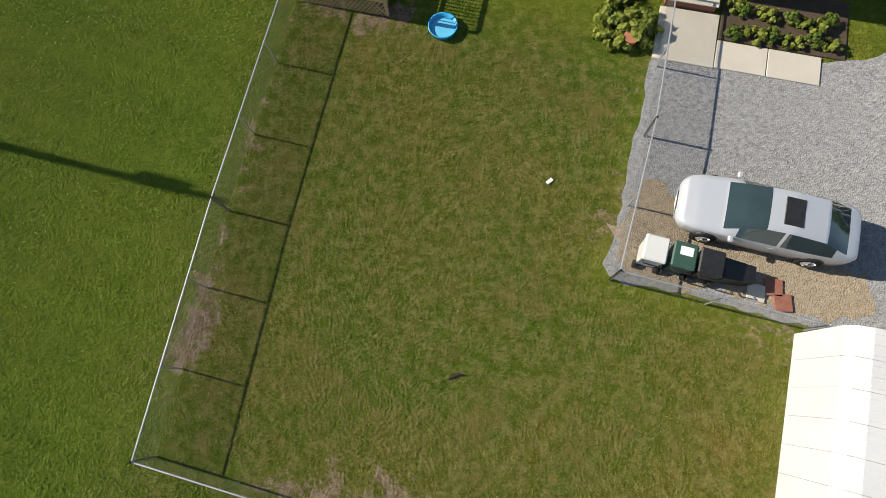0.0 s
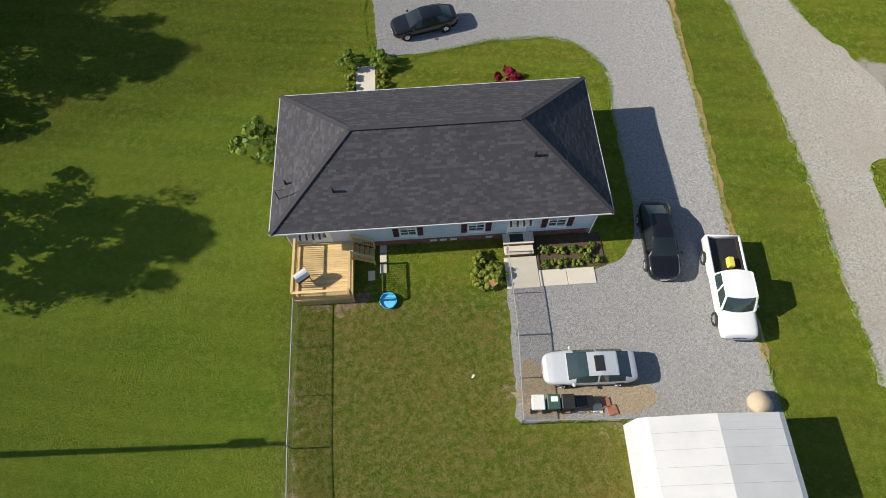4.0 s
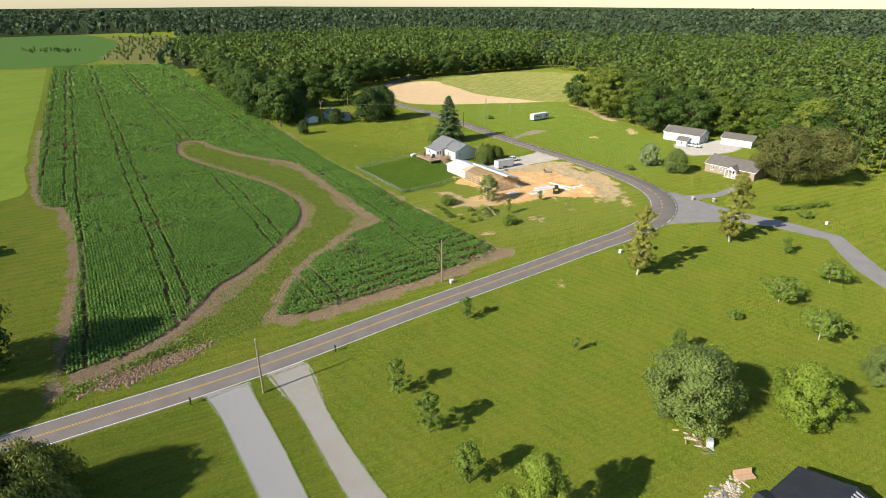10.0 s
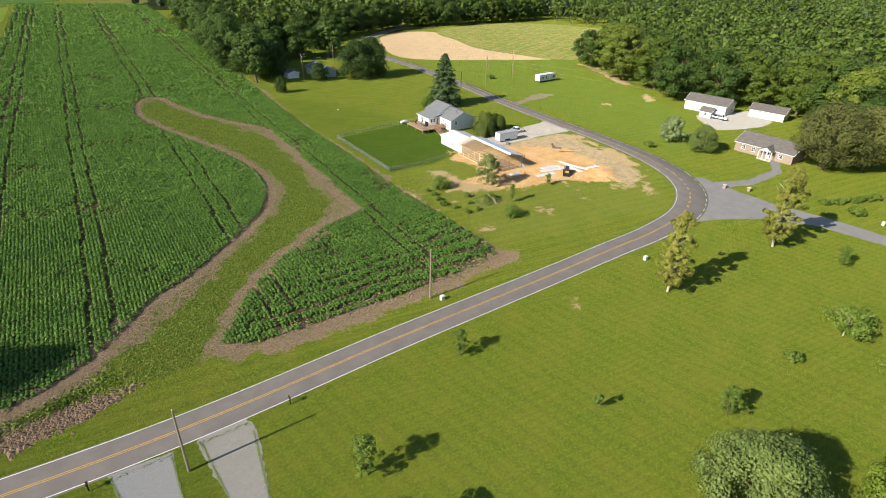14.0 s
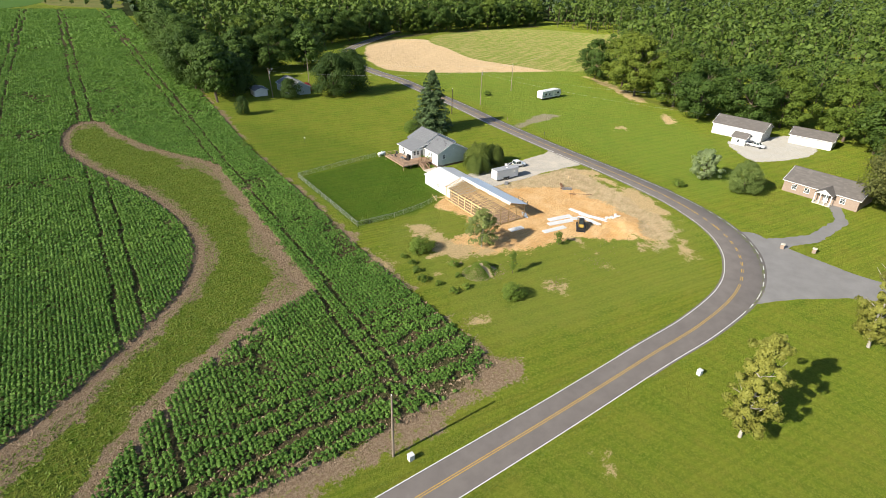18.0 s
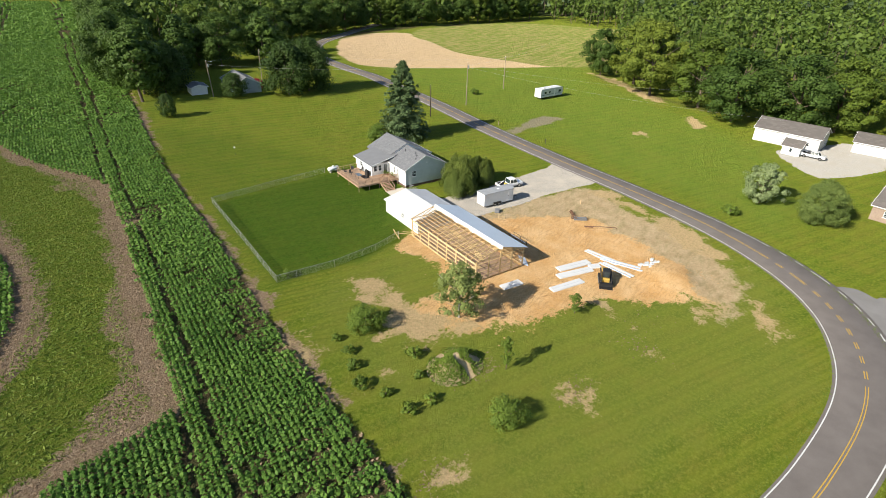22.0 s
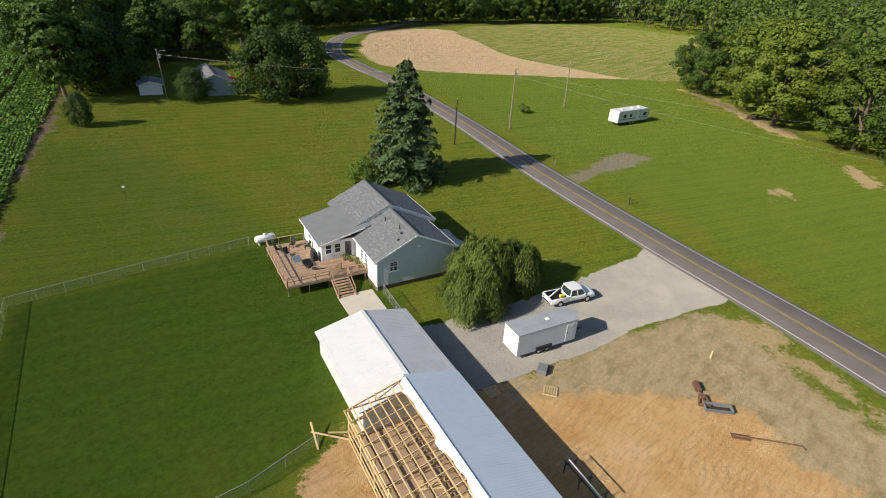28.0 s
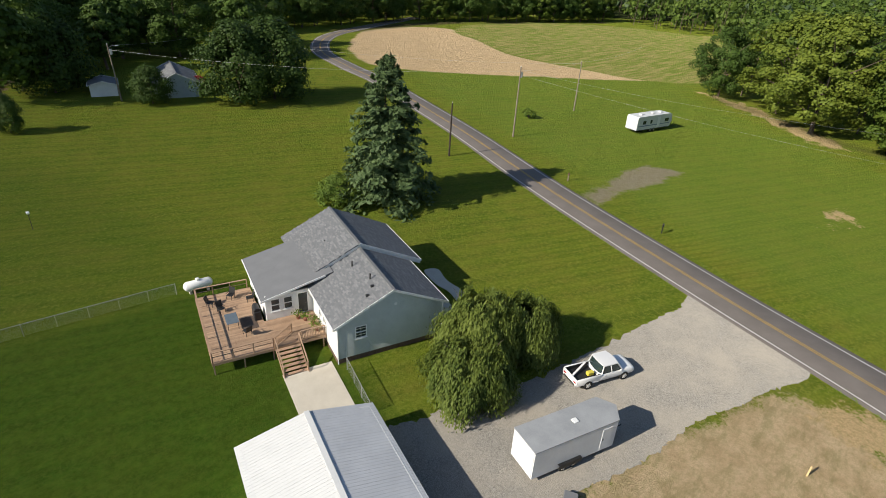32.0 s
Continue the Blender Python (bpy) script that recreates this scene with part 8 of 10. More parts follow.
def wheel_part(parent, x, y, r, w):
    s = 1 if y > 0 else -1
    wh = part("wheel", tube([(x, y - w / 2 * s, r), (x, y - w * 0.42 * s, r), (x, y + w * 0.42 * s, r), (x, y + w / 2 * s, r)], [r * 0.86, r, r, r * 0.86], 20), m_rubber, parent, "black tyre on a pale rim", smooth=False)
    part("rim", tube([(x, y + w * 0.3 * s, r), (x, y + w * 0.52 * s, r)], [r * 0.62, r * 0.58], 14), m_chrome, wh)
    hub = bmesh.new()
    for k in range(5):
        a = k * math.tau / 5
        beam((x, y + w * 0.53 * s, r), (x + math.cos(a) * r * 0.6, y + w * 0.53 * s, r + math.sin(a) * r * 0.6), 0.05, 0.02, hub)
    part("spokes", hub, m_steel, wh)


def shell_car(name, m, label, paint, length, width, height, kind, category, sunroof):
    """A sedan or wagon facing +x: one smooth skin from sill to roof, cut into body, roof and panes."""
    c = thing(name, m, label, category)
    h, hw, k = length / 2, width / 2, height / 1.45
    glass = m_dark_glass if paint is m_car_black else m_tint_glass
    tail = (-0.83, -0.52) if kind == "sedan" else (-0.95, -0.8)
    b1, b0, a1, a0 = 0.5 * h, 0.1 * h, tail[1] * h, tail[0] * h
    top = [(h, 0.52), (h - 0.05, 0.64), (h - 0.18, 0.73), (h - 0.5, 0.81), (b1, 0.92), ((b1 + b0) / 2, 1.19), (b0, 1.39), (-0.16 * h, 1.45), (a1, 1.38), ((a0 + a1) / 2, 1.2), (a0, 1.01), (-h + 0.22, 0.97), (-h + 0.08, 0.92), (-h + 0.02, 0.8), (-h, 0.6)]
    belt = [(h, 0.5), (h - 0.05, 0.61), (h - 0.18, 0.69), (h - 0.5, 0.76), (b1, 0.86), (0, 0.9), (a1, 0.93), (a0, 0.94), (-h + 0.22, 0.92), (-h + 0.08, 0.87), (-h + 0.02, 0.76), (-h, 0.57)]
    wide = [(h, 0.5), (h - 0.03, 0.64), (h - 0.1, 0.76), (h - 0.25, 0.87), (h - 0.55, 0.95), (0.4 * h, 0.99), (0, 1.0), (-0.5 * h, 0.99), (-h + 0.5, 0.95), (-h + 0.22, 0.88), (-h + 0.08, 0.77), (-h + 0.02, 0.66), (-h, 0.52)]

    def at(table, x):
        t = table[::-1]
        return float(np.interp(x, [q[0] for q in t], [q[1] for q in t]))

    xs = np.unique(np.round(np.concatenate([np.linspace(-h, -h + 0.25, 7), np.arange(-h + 0.3, h - 0.3, 0.09), np.linspace(h - 0.25, h, 8), [b1, b0, a0, a1]]), 3))
    rings = []
    for x in xs:
        w, sh, tp = at(wide, x) * hw, at(belt, x) * k, at(top, x) * k
        z0 = 0.2 + 0.1 * max(0.0, (abs(x) - h + 0.4) / 0.4)
        g = min(1.0, max(0.0, (tp - sh - 0.05) / 0.42))
        e = (1 - g) * 0.8 * w + g * 0.68 * hw
        half = [(0.86 * w, z0), (0.96 * w, z0 + 0.07), (1.0 * w, z0 + 0.5 * (sh - z0)), (0.995 * w, sh - 0.1), (0.955 * w, sh), (e, tp - 0.055 * g - 0.012), (0.93 * e, tp - 0.022 * g - 0.006), (0.6 * e, tp + 0.005), (0, tp + 0.014)]
        rings.append([(x, -y, z) for y, z in half] + [(x, y, z) for y, z in half[-2::-1]])
    n = len(rings[0])
    groups = {}
    for i in range(len(xs) - 1):
        xm = (xs[i] + xs[i + 1]) / 2
        for j in range(n - 1):
            low = min(j, n - 2 - j)
            side = -1 if j < n // 2 else 1
            key = ("body", 0)
            if low >= 5 and b0 + 0.03 < xm < b1 - 0.02:
                key = ("windscreen", 0)
            elif low >= 5 and a0 + 0.03 < xm < a1 - 0.03:
                key = ("rear_window", 0)
            elif low >= 5 and a1 - 0.03 <= xm <= b0 + 0.03:
                key = ("roof", 0)
            elif low == 4 and (a0 + a1) / 2 - 0.02 < xm < (b0 + b1) / 2 + 0.1 and abs(xm + 0.12 * h) > 0.05:
                key = ("side_window", side * (1 if xm > -0.12 * h else 2))
            groups.setdefault(key, []).append([rings[i][j], rings[i + 1][j], rings[i + 1][j + 1], rings[i][j + 1]])
    for (what, _), quads4 in groups.items():
        bm = bmesh.new()
        for q4 in quads4:
            bm.faces.new([bm.verts.new(q) for q in q4])
        bmesh.ops.remove_doubles(bm, verts=bm.verts[:], dist=1e-4)
        if what == "body":
            for end in (rings[0], rings[-1]):
                bm.faces.new([bm.verts.new(q) for q in end])
            bm.faces.new([bm.verts.new((x, y, z)) for x, y, z in ((-h + 0.3, -hw * 0.8, 0.21), (h - 0.3, -hw * 0.8, 0.21), (h - 0.3, hw * 0.8, 0.21), (-h + 0.3, hw * 0.8, 0.21))])
        bmesh.ops.recalc_face_normals(bm, faces=bm.faces[:])
        part(what, bm, paint if what in ("body", "roof") else glass, c, smooth=True)
    for s in (-1, 1):
        part("wing_mirror", box(b1 - 0.3, s * (hw + 0.06) - 0.09, 0.88 * k, b1 - 0.16, s * (hw + 0.06) + 0.09, 1.0 * k, bevel=0.035), paint, c)
        part("headlight", slab([(h - 0.34, s * hw * 0.86, 0.66 * k), (h - 0.1, s * hw * 0.74, 0.6 * k), (h - 0.05, s * hw * 0.5, 0.63 * k), (h - 0.26, s * hw * 0.58, 0.705 * k)], 0.05), m_lamp_clear, c)
        part("tail_light", box(-h - 0.004, s * hw * 0.58 - 0.15, 0.66 * k, -h + 0.13, s * hw * 0.58 + 0.15, 0.8 * k, bevel=0.03), m_lamp_red, c)
        part("door_handle", box(-0.25, s * hw - 0.02, 0.74 * k, -0.08, s * hw + 0.012, 0.78 * k), paint, c)
        for x in (-0.58 * h, 0.62 * h):
            part("wheel_arch", tube([(x, s * (hw - 0.2), 0.34), (x, s * (hw + 0.004), 0.34)], 0.37, 18), m_black, c)
            wheel_part(c, x, s * (hw - 0.08), 0.33, 0.22)
    if sunroof:
        part("sunroof", box(b0 - 0.85, -0.4, 1.42 * k, b0 - 0.35, 0.4, 1.462 * k, bevel=0.01), m_black, c, "open dark sunroof")
    part("number_plate", box(-h - 0.012, -0.2, 0.5 * k, -h + 0.02, 0.2, 0.6 * k), m_white, c)
    part("grille", box(h - 0.05, -0.3, 0.42 * k, h + 0.006, 0.3, 0.54 * k, bevel=0.02), m_black if paint is not m_car_black else m_chrome, c)
    part("number_plate", box(h - 0.02, -0.18, 0.3 * k, h + 0.012, 0.18, 0.38 * k), m_white, c)
    return c


def car(name, m, label, paint, length=4.85, width=1.82, height=1.45, kind="sedan", category="car", sunroof=False, bed=None):
    """A road vehicle facing +x, built as shells: lower body, cabin glass, roof, lamps, wheels."""
    if kind != "pickup":
        return shell_car(name, m, label, paint, length, width, height, kind, category, sunroof)
    c = thing(name, m, label, category)
    h, hw = length / 2, width / 2
    m_car_glass = m_dark_glass if paint is m_car_black else m_tint_glass
    belt = height * 0.6
    clear = 0.42
    st = [(-h, 0.9, 0.6, 0.5), (-h + 0.06, 0.97, 0.62, clear), (-h * 0.4, 1.0, 0.62, clear), (-h * 0.24, 1.0, 0.62, clear), (-h * 0.16, 1.0, 0.97, clear), (h * 0.0, 1.0, 0.99, clear), (h * 0.2, 1.0, 0.98, clear), (h * 0.45, 1.0, 0.99, clear), (h - 0.35, 0.97, 0.94, clear), (h - 0.08, 0.9, 0.84, 0.4), (h, 0.8, 0.66, 0.5)]

    half = ((0.9, 0.0, 0.0), (0.98, 0.0, 0.12), (1.0, 0.45, 0.0), (0.985, 1.0, -0.2), (0.95, 1.0, -0.1), (0.88, 1.0, -0.04), (0.72, 1.0, -0.005), (0.38, 1.0, 0.022))

    def ring(s):
        x, w, t, z0 = s
        w, t = w * hw, t * belt
        side = [(x, w * a, z0 + (t - z0) * b + c) for a, b, c in half]
        return [(x, -y, z) for _, y, z in side] + [(x, 0, t + 0.028)] + side[::-1]

    body = loft(spline(st, 0.14), ring)
    if bed:
        # the cargo bed is an open box behind the cab
        bx0, bx1 = -h + 0.12, -h * 0.18
        for sgn in (-1, 1):
            box(bx0, min(sgn * hw * 0.84, sgn * hw * 0.985), belt * 0.45, bx1 + 0.05, max(sgn * hw * 0.84, sgn * hw * 0.985), belt * 1.0, body, bevel=0.02)
        box(bx0 - 0.09, -hw * 0.97, belt * 0.5, bx0, hw * 0.97, belt * 0.99, body, bevel=0.02)
    part("body", body, paint, c, smooth=True)
    if bed:
        part("cargo_bed", box(bx0 + 0.004, -hw * 0.83, belt * 0.66, bx1 - 0.06, hw * 0.83, belt * 0.66 + 0.05), m_black, c, "black lined cargo bed")
        for sgn in (-1, 1):
            part("bed_liner", box(bx0 + 0.004, sgn * hw * 0.815 - 0.02, belt * 0.7, bx1 - 0.06, sgn * hw * 0.815 + 0.02, belt * 0.985), m_black, c)
    # cabin
    a0, a1, b0, b1 = -h * 0.17, -h * 0.12, h * 0.34, h * 0.53
    wl, wt = hw * 0.9, hw * 0.8
    top = height - 0.05
    zb = belt * 0.97

    def quad(name2, pts, material, out=0.0):
        bm = bmesh.new()
        bm.faces.new([bm.verts.new(p) for p in pts])
        ret = bmesh.ops.extrude_face_region(bm, geom=bm.faces[:])
        ctr = sum((Vector(p) for p in pts), Vector()) / len(pts)
        away = (Vector((ctr.x - (a1 + b0) / 2, ctr.y, ctr.z - zb))).normalized() * 0.02
        for v in [g for g in ret["geom"] if isinstance(g, bmesh.types.BMVert)]:
            v.co -= away
        bmesh.ops.recalc_face_normals(bm, faces=bm.faces[:])
        return part(name2, bm, material, c)

    def curved(name2, x_low, x_top, bulge, z_low, z_top, w_low, w_top, material, crown=0.03, thick=0.03):
        """A pane or panel bowed across its width."""
        bm = bmesh.new()
        rows = []
        for i in range(5):
            v = i / 4
            row = []
            for j in range(11):
                u = j / 5 - 1
                row.append(bm.verts.new((x_low + (x_top - x_low) * v + bulge[0] * (1 - v) * (1 - u * u) + bulge[1] * v * (1 - u * u), u * (w_low + (w_top - w_low) * v), z_low + (z_top - z_low) * v + crown * math.sin(math.pi * v) + 0.035 * (1 - u * u) * (1 if z_low == z_top else v))))
            rows.append(row)
        for r0, r1 in zip(rows, rows[1:]):
            for j in range(10):
                bm.faces.new((r0[j], r0[j + 1], r1[j + 1], r1[j]))
        ret = bmesh.ops.extrude_face_region(bm, geom=bm.faces[:])
        for v in [g for g in ret["geom"] if isinstance(g, bmesh.types.BMVert)]:
            v.co.z -= thick
        bmesh.ops.recalc_face_normals(bm, faces=bm.faces[:])
        return part(name2, bm, material, c, smooth=False)

    curved("windscreen", b1 - 0.06, b0, (0.2, 0.1), zb, top, wl * 0.97, wt, m_car_glass)
    curved("rear_window", a0 + 0.06, a1, (-0.16, -0.08), zb, top, wl * 0.92, wt, m_car_glass)
    for s in (-1, 1):
        mid0, mid1 = (a0 + b1) / 2 - 0.05, (a1 + b0) / 2
        quad("side_window", [(a0 + 0.12, s * wl, zb), (mid0, s * wl, zb), (mid1 - 0.04, s * wt, top - 0.03), (a1 + 0.06, s * wt, top - 0.03)], m_car_glass)
        quad("side_window", [(mid0 + 0.08, s * wl, zb), (b1 - 0.14, s * wl, zb), (b0 - 0.06, s * wt, top - 0.03), (mid1 + 0.05, s * wt, top - 0.03)], m_car_glass)
        for p, q in (((b1, s * wl, zb), (b0, s * wt, top)), ((a0, s * wl, zb), (a1, s * wt, top)), ((mid0 + 0.04, s * wl, zb), (mid1, s * wt, top)), ((a1, s * wt, top), (b0, s * wt, top))):
            part("pillar", beam(p, q, 0.09, 0.07), paint, c)
        part("wing_mirror", box(b1 - 0.32, s * (hw + 0.02) - 0.09, zb, b1 - 0.18, s * (hw + 0.02) + 0.09, zb + 0.13, bevel=0.03), paint, c)
        part("headlight", box(h - 0.2, s * hw * 0.62 - 0.16, belt * 0.66 - 0.07, h - 0.05, s * hw * 0.62 + 0.16, belt * 0.66 + 0.06, bevel=0.03), m_lamp_clear, c)
        part("tail_light", box(-h - 0.005, s * hw * 0.66 - 0.15, belt * 0.7 - 0.07, -h + 0.12, s * hw * 0.66 + 0.15, belt * 0.7 + 0.07, bevel=0.03), m_lamp_red, c)
        for x in (-h * 0.6, h * 0.62):
            wheel_part(c, x, s * (hw - 0.08), 0.4, 0.25)
    part("cabin_floor", box(a0 + 0.1, -wl + 0.06, zb - 0.05, b1 - 0.1, wl - 0.06, zb + 0.02), m_black, c)
    for x in ((a1 + b0) / 2 - 0.35, b0 - 0.25):
        for s in (-0.38, 0.38):
            part("seat", box(x - 0.1, s - 0.24, zb, x + 0.1, s + 0.24, zb + 0.3, bevel=0.05), surface_cloth, c)
    curved("roof", a1 - 0.03, b0 + 0.03, (-0.1, 0.12), top + 0.012, top + 0.012, wt * 1.02, wt * 1.02, paint, 0.02, 0.05)
    part("number_plate", box(-h - 0.012, -0.15, belt * 0.55, -h + 0.02, 0.15, belt * 0.55 + 0.12), m_white, c)
    part("grille", box(h - 0.06, -0.35, belt * 0.5, h + 0.006, 0.35, belt * 0.66), m_black if paint is not m_car_black else m_chrome, c)
    for s in (-1, 1):
        part("bumper", box(s * (h - 0.04) - 0.08, -hw * 0.74, clear + 0.05, s * (h - 0.04) + 0.08, hw * 0.74, clear + 0.22, bevel=0.03), m_chrome, c)
        part("door_handle", box(-0.2, s * hw - 0.012, zb - 0.2, -0.02, s * hw + 0.012, zb - 0.16), m_chrome, c)
    return c


surface_cloth = surface("beige_seat_cloth", (0.3, 0.26, 0.2), (0.4, 0.35, 0.28), 5, 40, 0.9)


def facing(x0, y0, x1, y1):
    """A vehicle's pose from its rear to its front."""
    return pose((x0 + x1) / 2, (y0 + y1) / 2, 0.02, 0, 0, math.degrees(math.atan2(y1 - y0, x1 - x0)))


car("sedan", facing(13.4, 4.6, 8.7, 5.85), "silver sedan with an open dark sunroof on gravel", m_car_silver, sunroof=True)
car("sedan", facing(18.55, 13.3, 17.1, 8.6), "glossy black car parked on the gravel drive", m_car_black, 4.9, 1.86, 1.5)
car("sedan", facing(11.95, 31.9, 7.15, 31.95), "black sedan parked at the end of the gravel", m_car_black, 4.8, 1.82, 1.46)
truck = car("pickup_truck", facing(21.15, 10.05, 19.25, 4.3), "white pickup truck with a black cargo bed", m_car_white, 6.0, 2.0, 1.85, "pickup", "pickup truck", bed=True)
truck2 = car("pickup_truck", facing(176.6, 114.4, 182.4, 112.0), "white crew-cab pickup truck with tools in the bed", m_car_white, 5.9, 2.0, 1.85, "pickup", "pickup truck", bed=True)
car("pickup_truck", facing(247.3, 70.2, 246.6, 64.6), "white pickup truck on the gravel yard", m_car_white, 5.7, 1.95, 1.8, "pickup", "pickup truck", bed=True)
car("pickup_truck", facing(28.4, 160.5, 29.2, 168.5), "white pickup truck standing on the lawn", m_car_white, 5.5, 1.95, 1.8, "pickup", "pickup truck", bed=True)
car("sedan", facing(25.5, 164.8, 24.6, 169.4), "black sedan before the grey garage", m_car_black, 4.7, 1.8, 1.45)
car("suv", facing(11.5, 165.8, 16.0, 167.6), "white car parked beside the farm lane", m_car_white, 4.7, 1.85, 1.65, "suv")
m_tool = surface("yellow_plastic", (0.6, 0.5, 0.05), (0.7, 0.6, 0.1), 4, 20, 0.5)
for tr, spot in ((truck, (-1.3, 0.2)), (truck2, (-1.2, -0.3))):
    jug = thing("jerrycan", tr.matrix_basis @ pose(spot[0], spot[1], 0.79), "yellow plastic can in the cargo bed", "can")
    part("body", box(-0.3, -0.18, 0, 0.3, 0.18, 0.35, bevel=0.05), m_tool, jug)
pl = thing("plank", truck2.matrix_basis @ pose(-1.9, 0.3, 1.08, 0, -6, 25), "white plank lying in the cargo bed", "plank")
part("board", box(-1.0, -0.08, 0, 1.0, 0.08, 0.06), m_white, pl)

# cargo trailer
tl = thing("cargo_trailer", facing(166.4, 111.95, 174.7, 109.25), "white enclosed cargo trailer with a grey roof", "trailer")
m_alu = surface("dull_trailer_aluminium", (0.6, 0.61, 0.62), (0.72, 0.73, 0.74), 0.8, 10, 0.4, bump=0.1, dist=0.03)
nose = [(-3.7, -1.2), (3.3, -1.2), (4.1, 0.0), (3.3, 1.2), (-3.7, 1.2)]
part("body", prism(nose, 0.42, 2.78), m_alu, tl)
part("roof", prism([(x * 1.01, y * 1.02) for x, y in nose], 2.781, 2.85), surface("dusty_grey_trailer_roof", (0.27, 0.28, 0.29), (0.38, 0.39, 0.4), 0.9, 14, 0.6, bump=0.1), tl, "grey metal trailer roof")
part("roof_vent", box(0.2, -0.2, 2.85, 0.6, 0.2, 2.93, bevel=0.02), m_white, tl)
part("rear_door", box(-3.74, -1.1, 0.5, -3.701, 1.1, 2.7, bevel=0.01), m_white, tl)
sd = part("side_door", box(2.0, -1.235, 0.55, 2.85, -1.201, 2.45, bevel=0.01), m_alu, tl)
part("latch", box(2.08, -1.26, 1.4, 2.16, -1.236, 1.6), m_black, sd)
for x in (-1.1, -0.2):
    for y in (-1.15, 1.15):
        wheel_part(tl, x, y, 0.36, 0.22)
for y in (-1.28, 1.28):
    part("fender", extrude_x([(y - 0.13, 0.5), (y - 0.13, 0.86), (y + 0.13, 0.86), (y + 0.13, 0.5), (y + 0.1, 0.5), (y + 0.1, 0.82), (y - 0.1, 0.82), (y - 0.1, 0.5)], -1.6, 0.3), m_black, tl)
part("hitch", beam((4.0, 0, 0.55), (5.2, 0, 0.5), 0.1), m_black, tl)
part("jack", tube([(5.0, 0, -0.02), (5.0, 0, 0.7)], 0.05, 6), m_steel, tl)

# travel trailer on the far lawn
cp = thing("travel_trailer", facing(252.6, 148.6, 262.4, 146.4) @ Matrix.Scale(1.2, 4), "white travel trailer parked on grass", "camper")
prof = [(-4.6, 0.6), (4.2, 0.6), (4.6, 1.5), (4.3, 2.7), (3.9, 2.85), (-4.4, 2.85), (-4.6, 2.6)]
bm = bmesh.new()
va = [bm.verts.new((x, -1.2, z)) for x, z in prof]
vb = [bm.verts.new((x, 1.2, z)) for x, z in prof]
bm.faces.new(va), bm.faces.new(vb[::-1])
for i in range(len(prof)):
    j = (i + 1) % len(prof)
    bm.faces.new((va[i], vb[i], vb[j], va[j]))
bmesh.ops.recalc_face_normals(bm, faces=bm.faces[:])
part("body", bm, m_metal_white, cp)
for x, w in ((-3.2, 0.8), (-1.3, 0.5), (2.6, 1.0)):
    part("window", box(x, -1.22, 1.5, x + w, -1.201, 2.1, bevel=0.006), m_tint_glass, cp)
part("door", box(0.6, -1.23, 0.75, 1.3, -1.201, 2.5, bevel=0.008), m_white, cp)
part("stripe", box(-4.3, -1.212, 1.15, 4.0, -1.202, 1.3), surface("blue_grey_stripe", (0.2, 0.24, 0.3), (0.26, 0.3, 0.36), 4, 20), cp)
for x in (-2.8, 0.2, 2.2):
    part("roof_vent", box(x, -0.3, 2.851, x + 0.7, 0.3, 3.05, bevel=0.04), m_metal_white, cp)
for x in (-0.9, 0.0):
    for y in (-1.1, 1.1):
        wheel_part(cp, x, y, 0.35, 0.22)
part("hitch", beam((4.4, 0, 0.6), (5.6, 0, 0.5), 0.12), m_black, cp)
part("jack", tube([(5.4, 0, -0.02), (5.4, 0, 0.7)], 0.05, 6), m_steel, cp)
part("chassis", box(-4.4, -1.0, 0.42, 4.2, 1.0, 0.598), m_black, cp)

# ---- yard things by the first house ----
def bin_of(x, y, a, paint, label):
    t = thing("wheelie_bin", pose(x, y, 0.02, 0, 0, a), label, "bin", "bins beside the fence")
    bm = loft([0, 1], lambda s: [(-0.24 - 0.06 * s, -0.26 - 0.08 * s, 0.06 + 0.9 * s), (0.24 + 0.06 * s, -0.26 - 0.08 * s, 0.06 + 0.9 * s), (0.24 + 0.06 * s, 0.26 + 0.08 * s, 0.06 + 0.9 * s), (-0.24 - 0.06 * s, 0.26 + 0.08 * s, 0.06 + 0.9 * s)])
    part("body", bm, paint, t)
    part("lid", box(-0.33, -0.37, 0.962, 0.33, 0.38, 1.06, bevel=0.04), paint, t)
    part("handle", tube([(-0.25, -0.38, 0.9), (-0.25, -0.46, 0.95), (0.25, -0.46, 0.95), (0.25, -0.38, 0.9)], 0.02, 6), m_black, t)
    for s in (-0.3, 0.3):
        part("wheel", tube([(s - 0.03, -0.3, 0.1), (s + 0.03, -0.3, 0.1)], 0.12, 12), m_rubber, t)
    return t


bin_of(7.8, 4.25, -16, surface("off_white_plastic", (0.62, 0.62, 0.58), (0.7, 0.7, 0.66), 3, 30, 0.5), "off-white wheeled bin beside the wire fence")
b2 = bin_of(8.55, 4.05, -16, surface("dark_green_plastic", (0.03, 0.075, 0.055), (0.05, 0.1, 0.075), 3, 30, 0.5), "dark green wheeled bin with a paper label")
part("label", box(-0.15, 0.0, 1.062, 0.2, 0.25, 1.066), m_white, b2)
bin_of(9.25, 3.85, -16, m_black, "black wheeled bin beside the wire fence")
fallen = thing("wheelie_bin", pose(10.1, 3.7, 0.36, 80, 0, -100), "black wheeled bin lying on its side", "bin", "bins beside the fence")
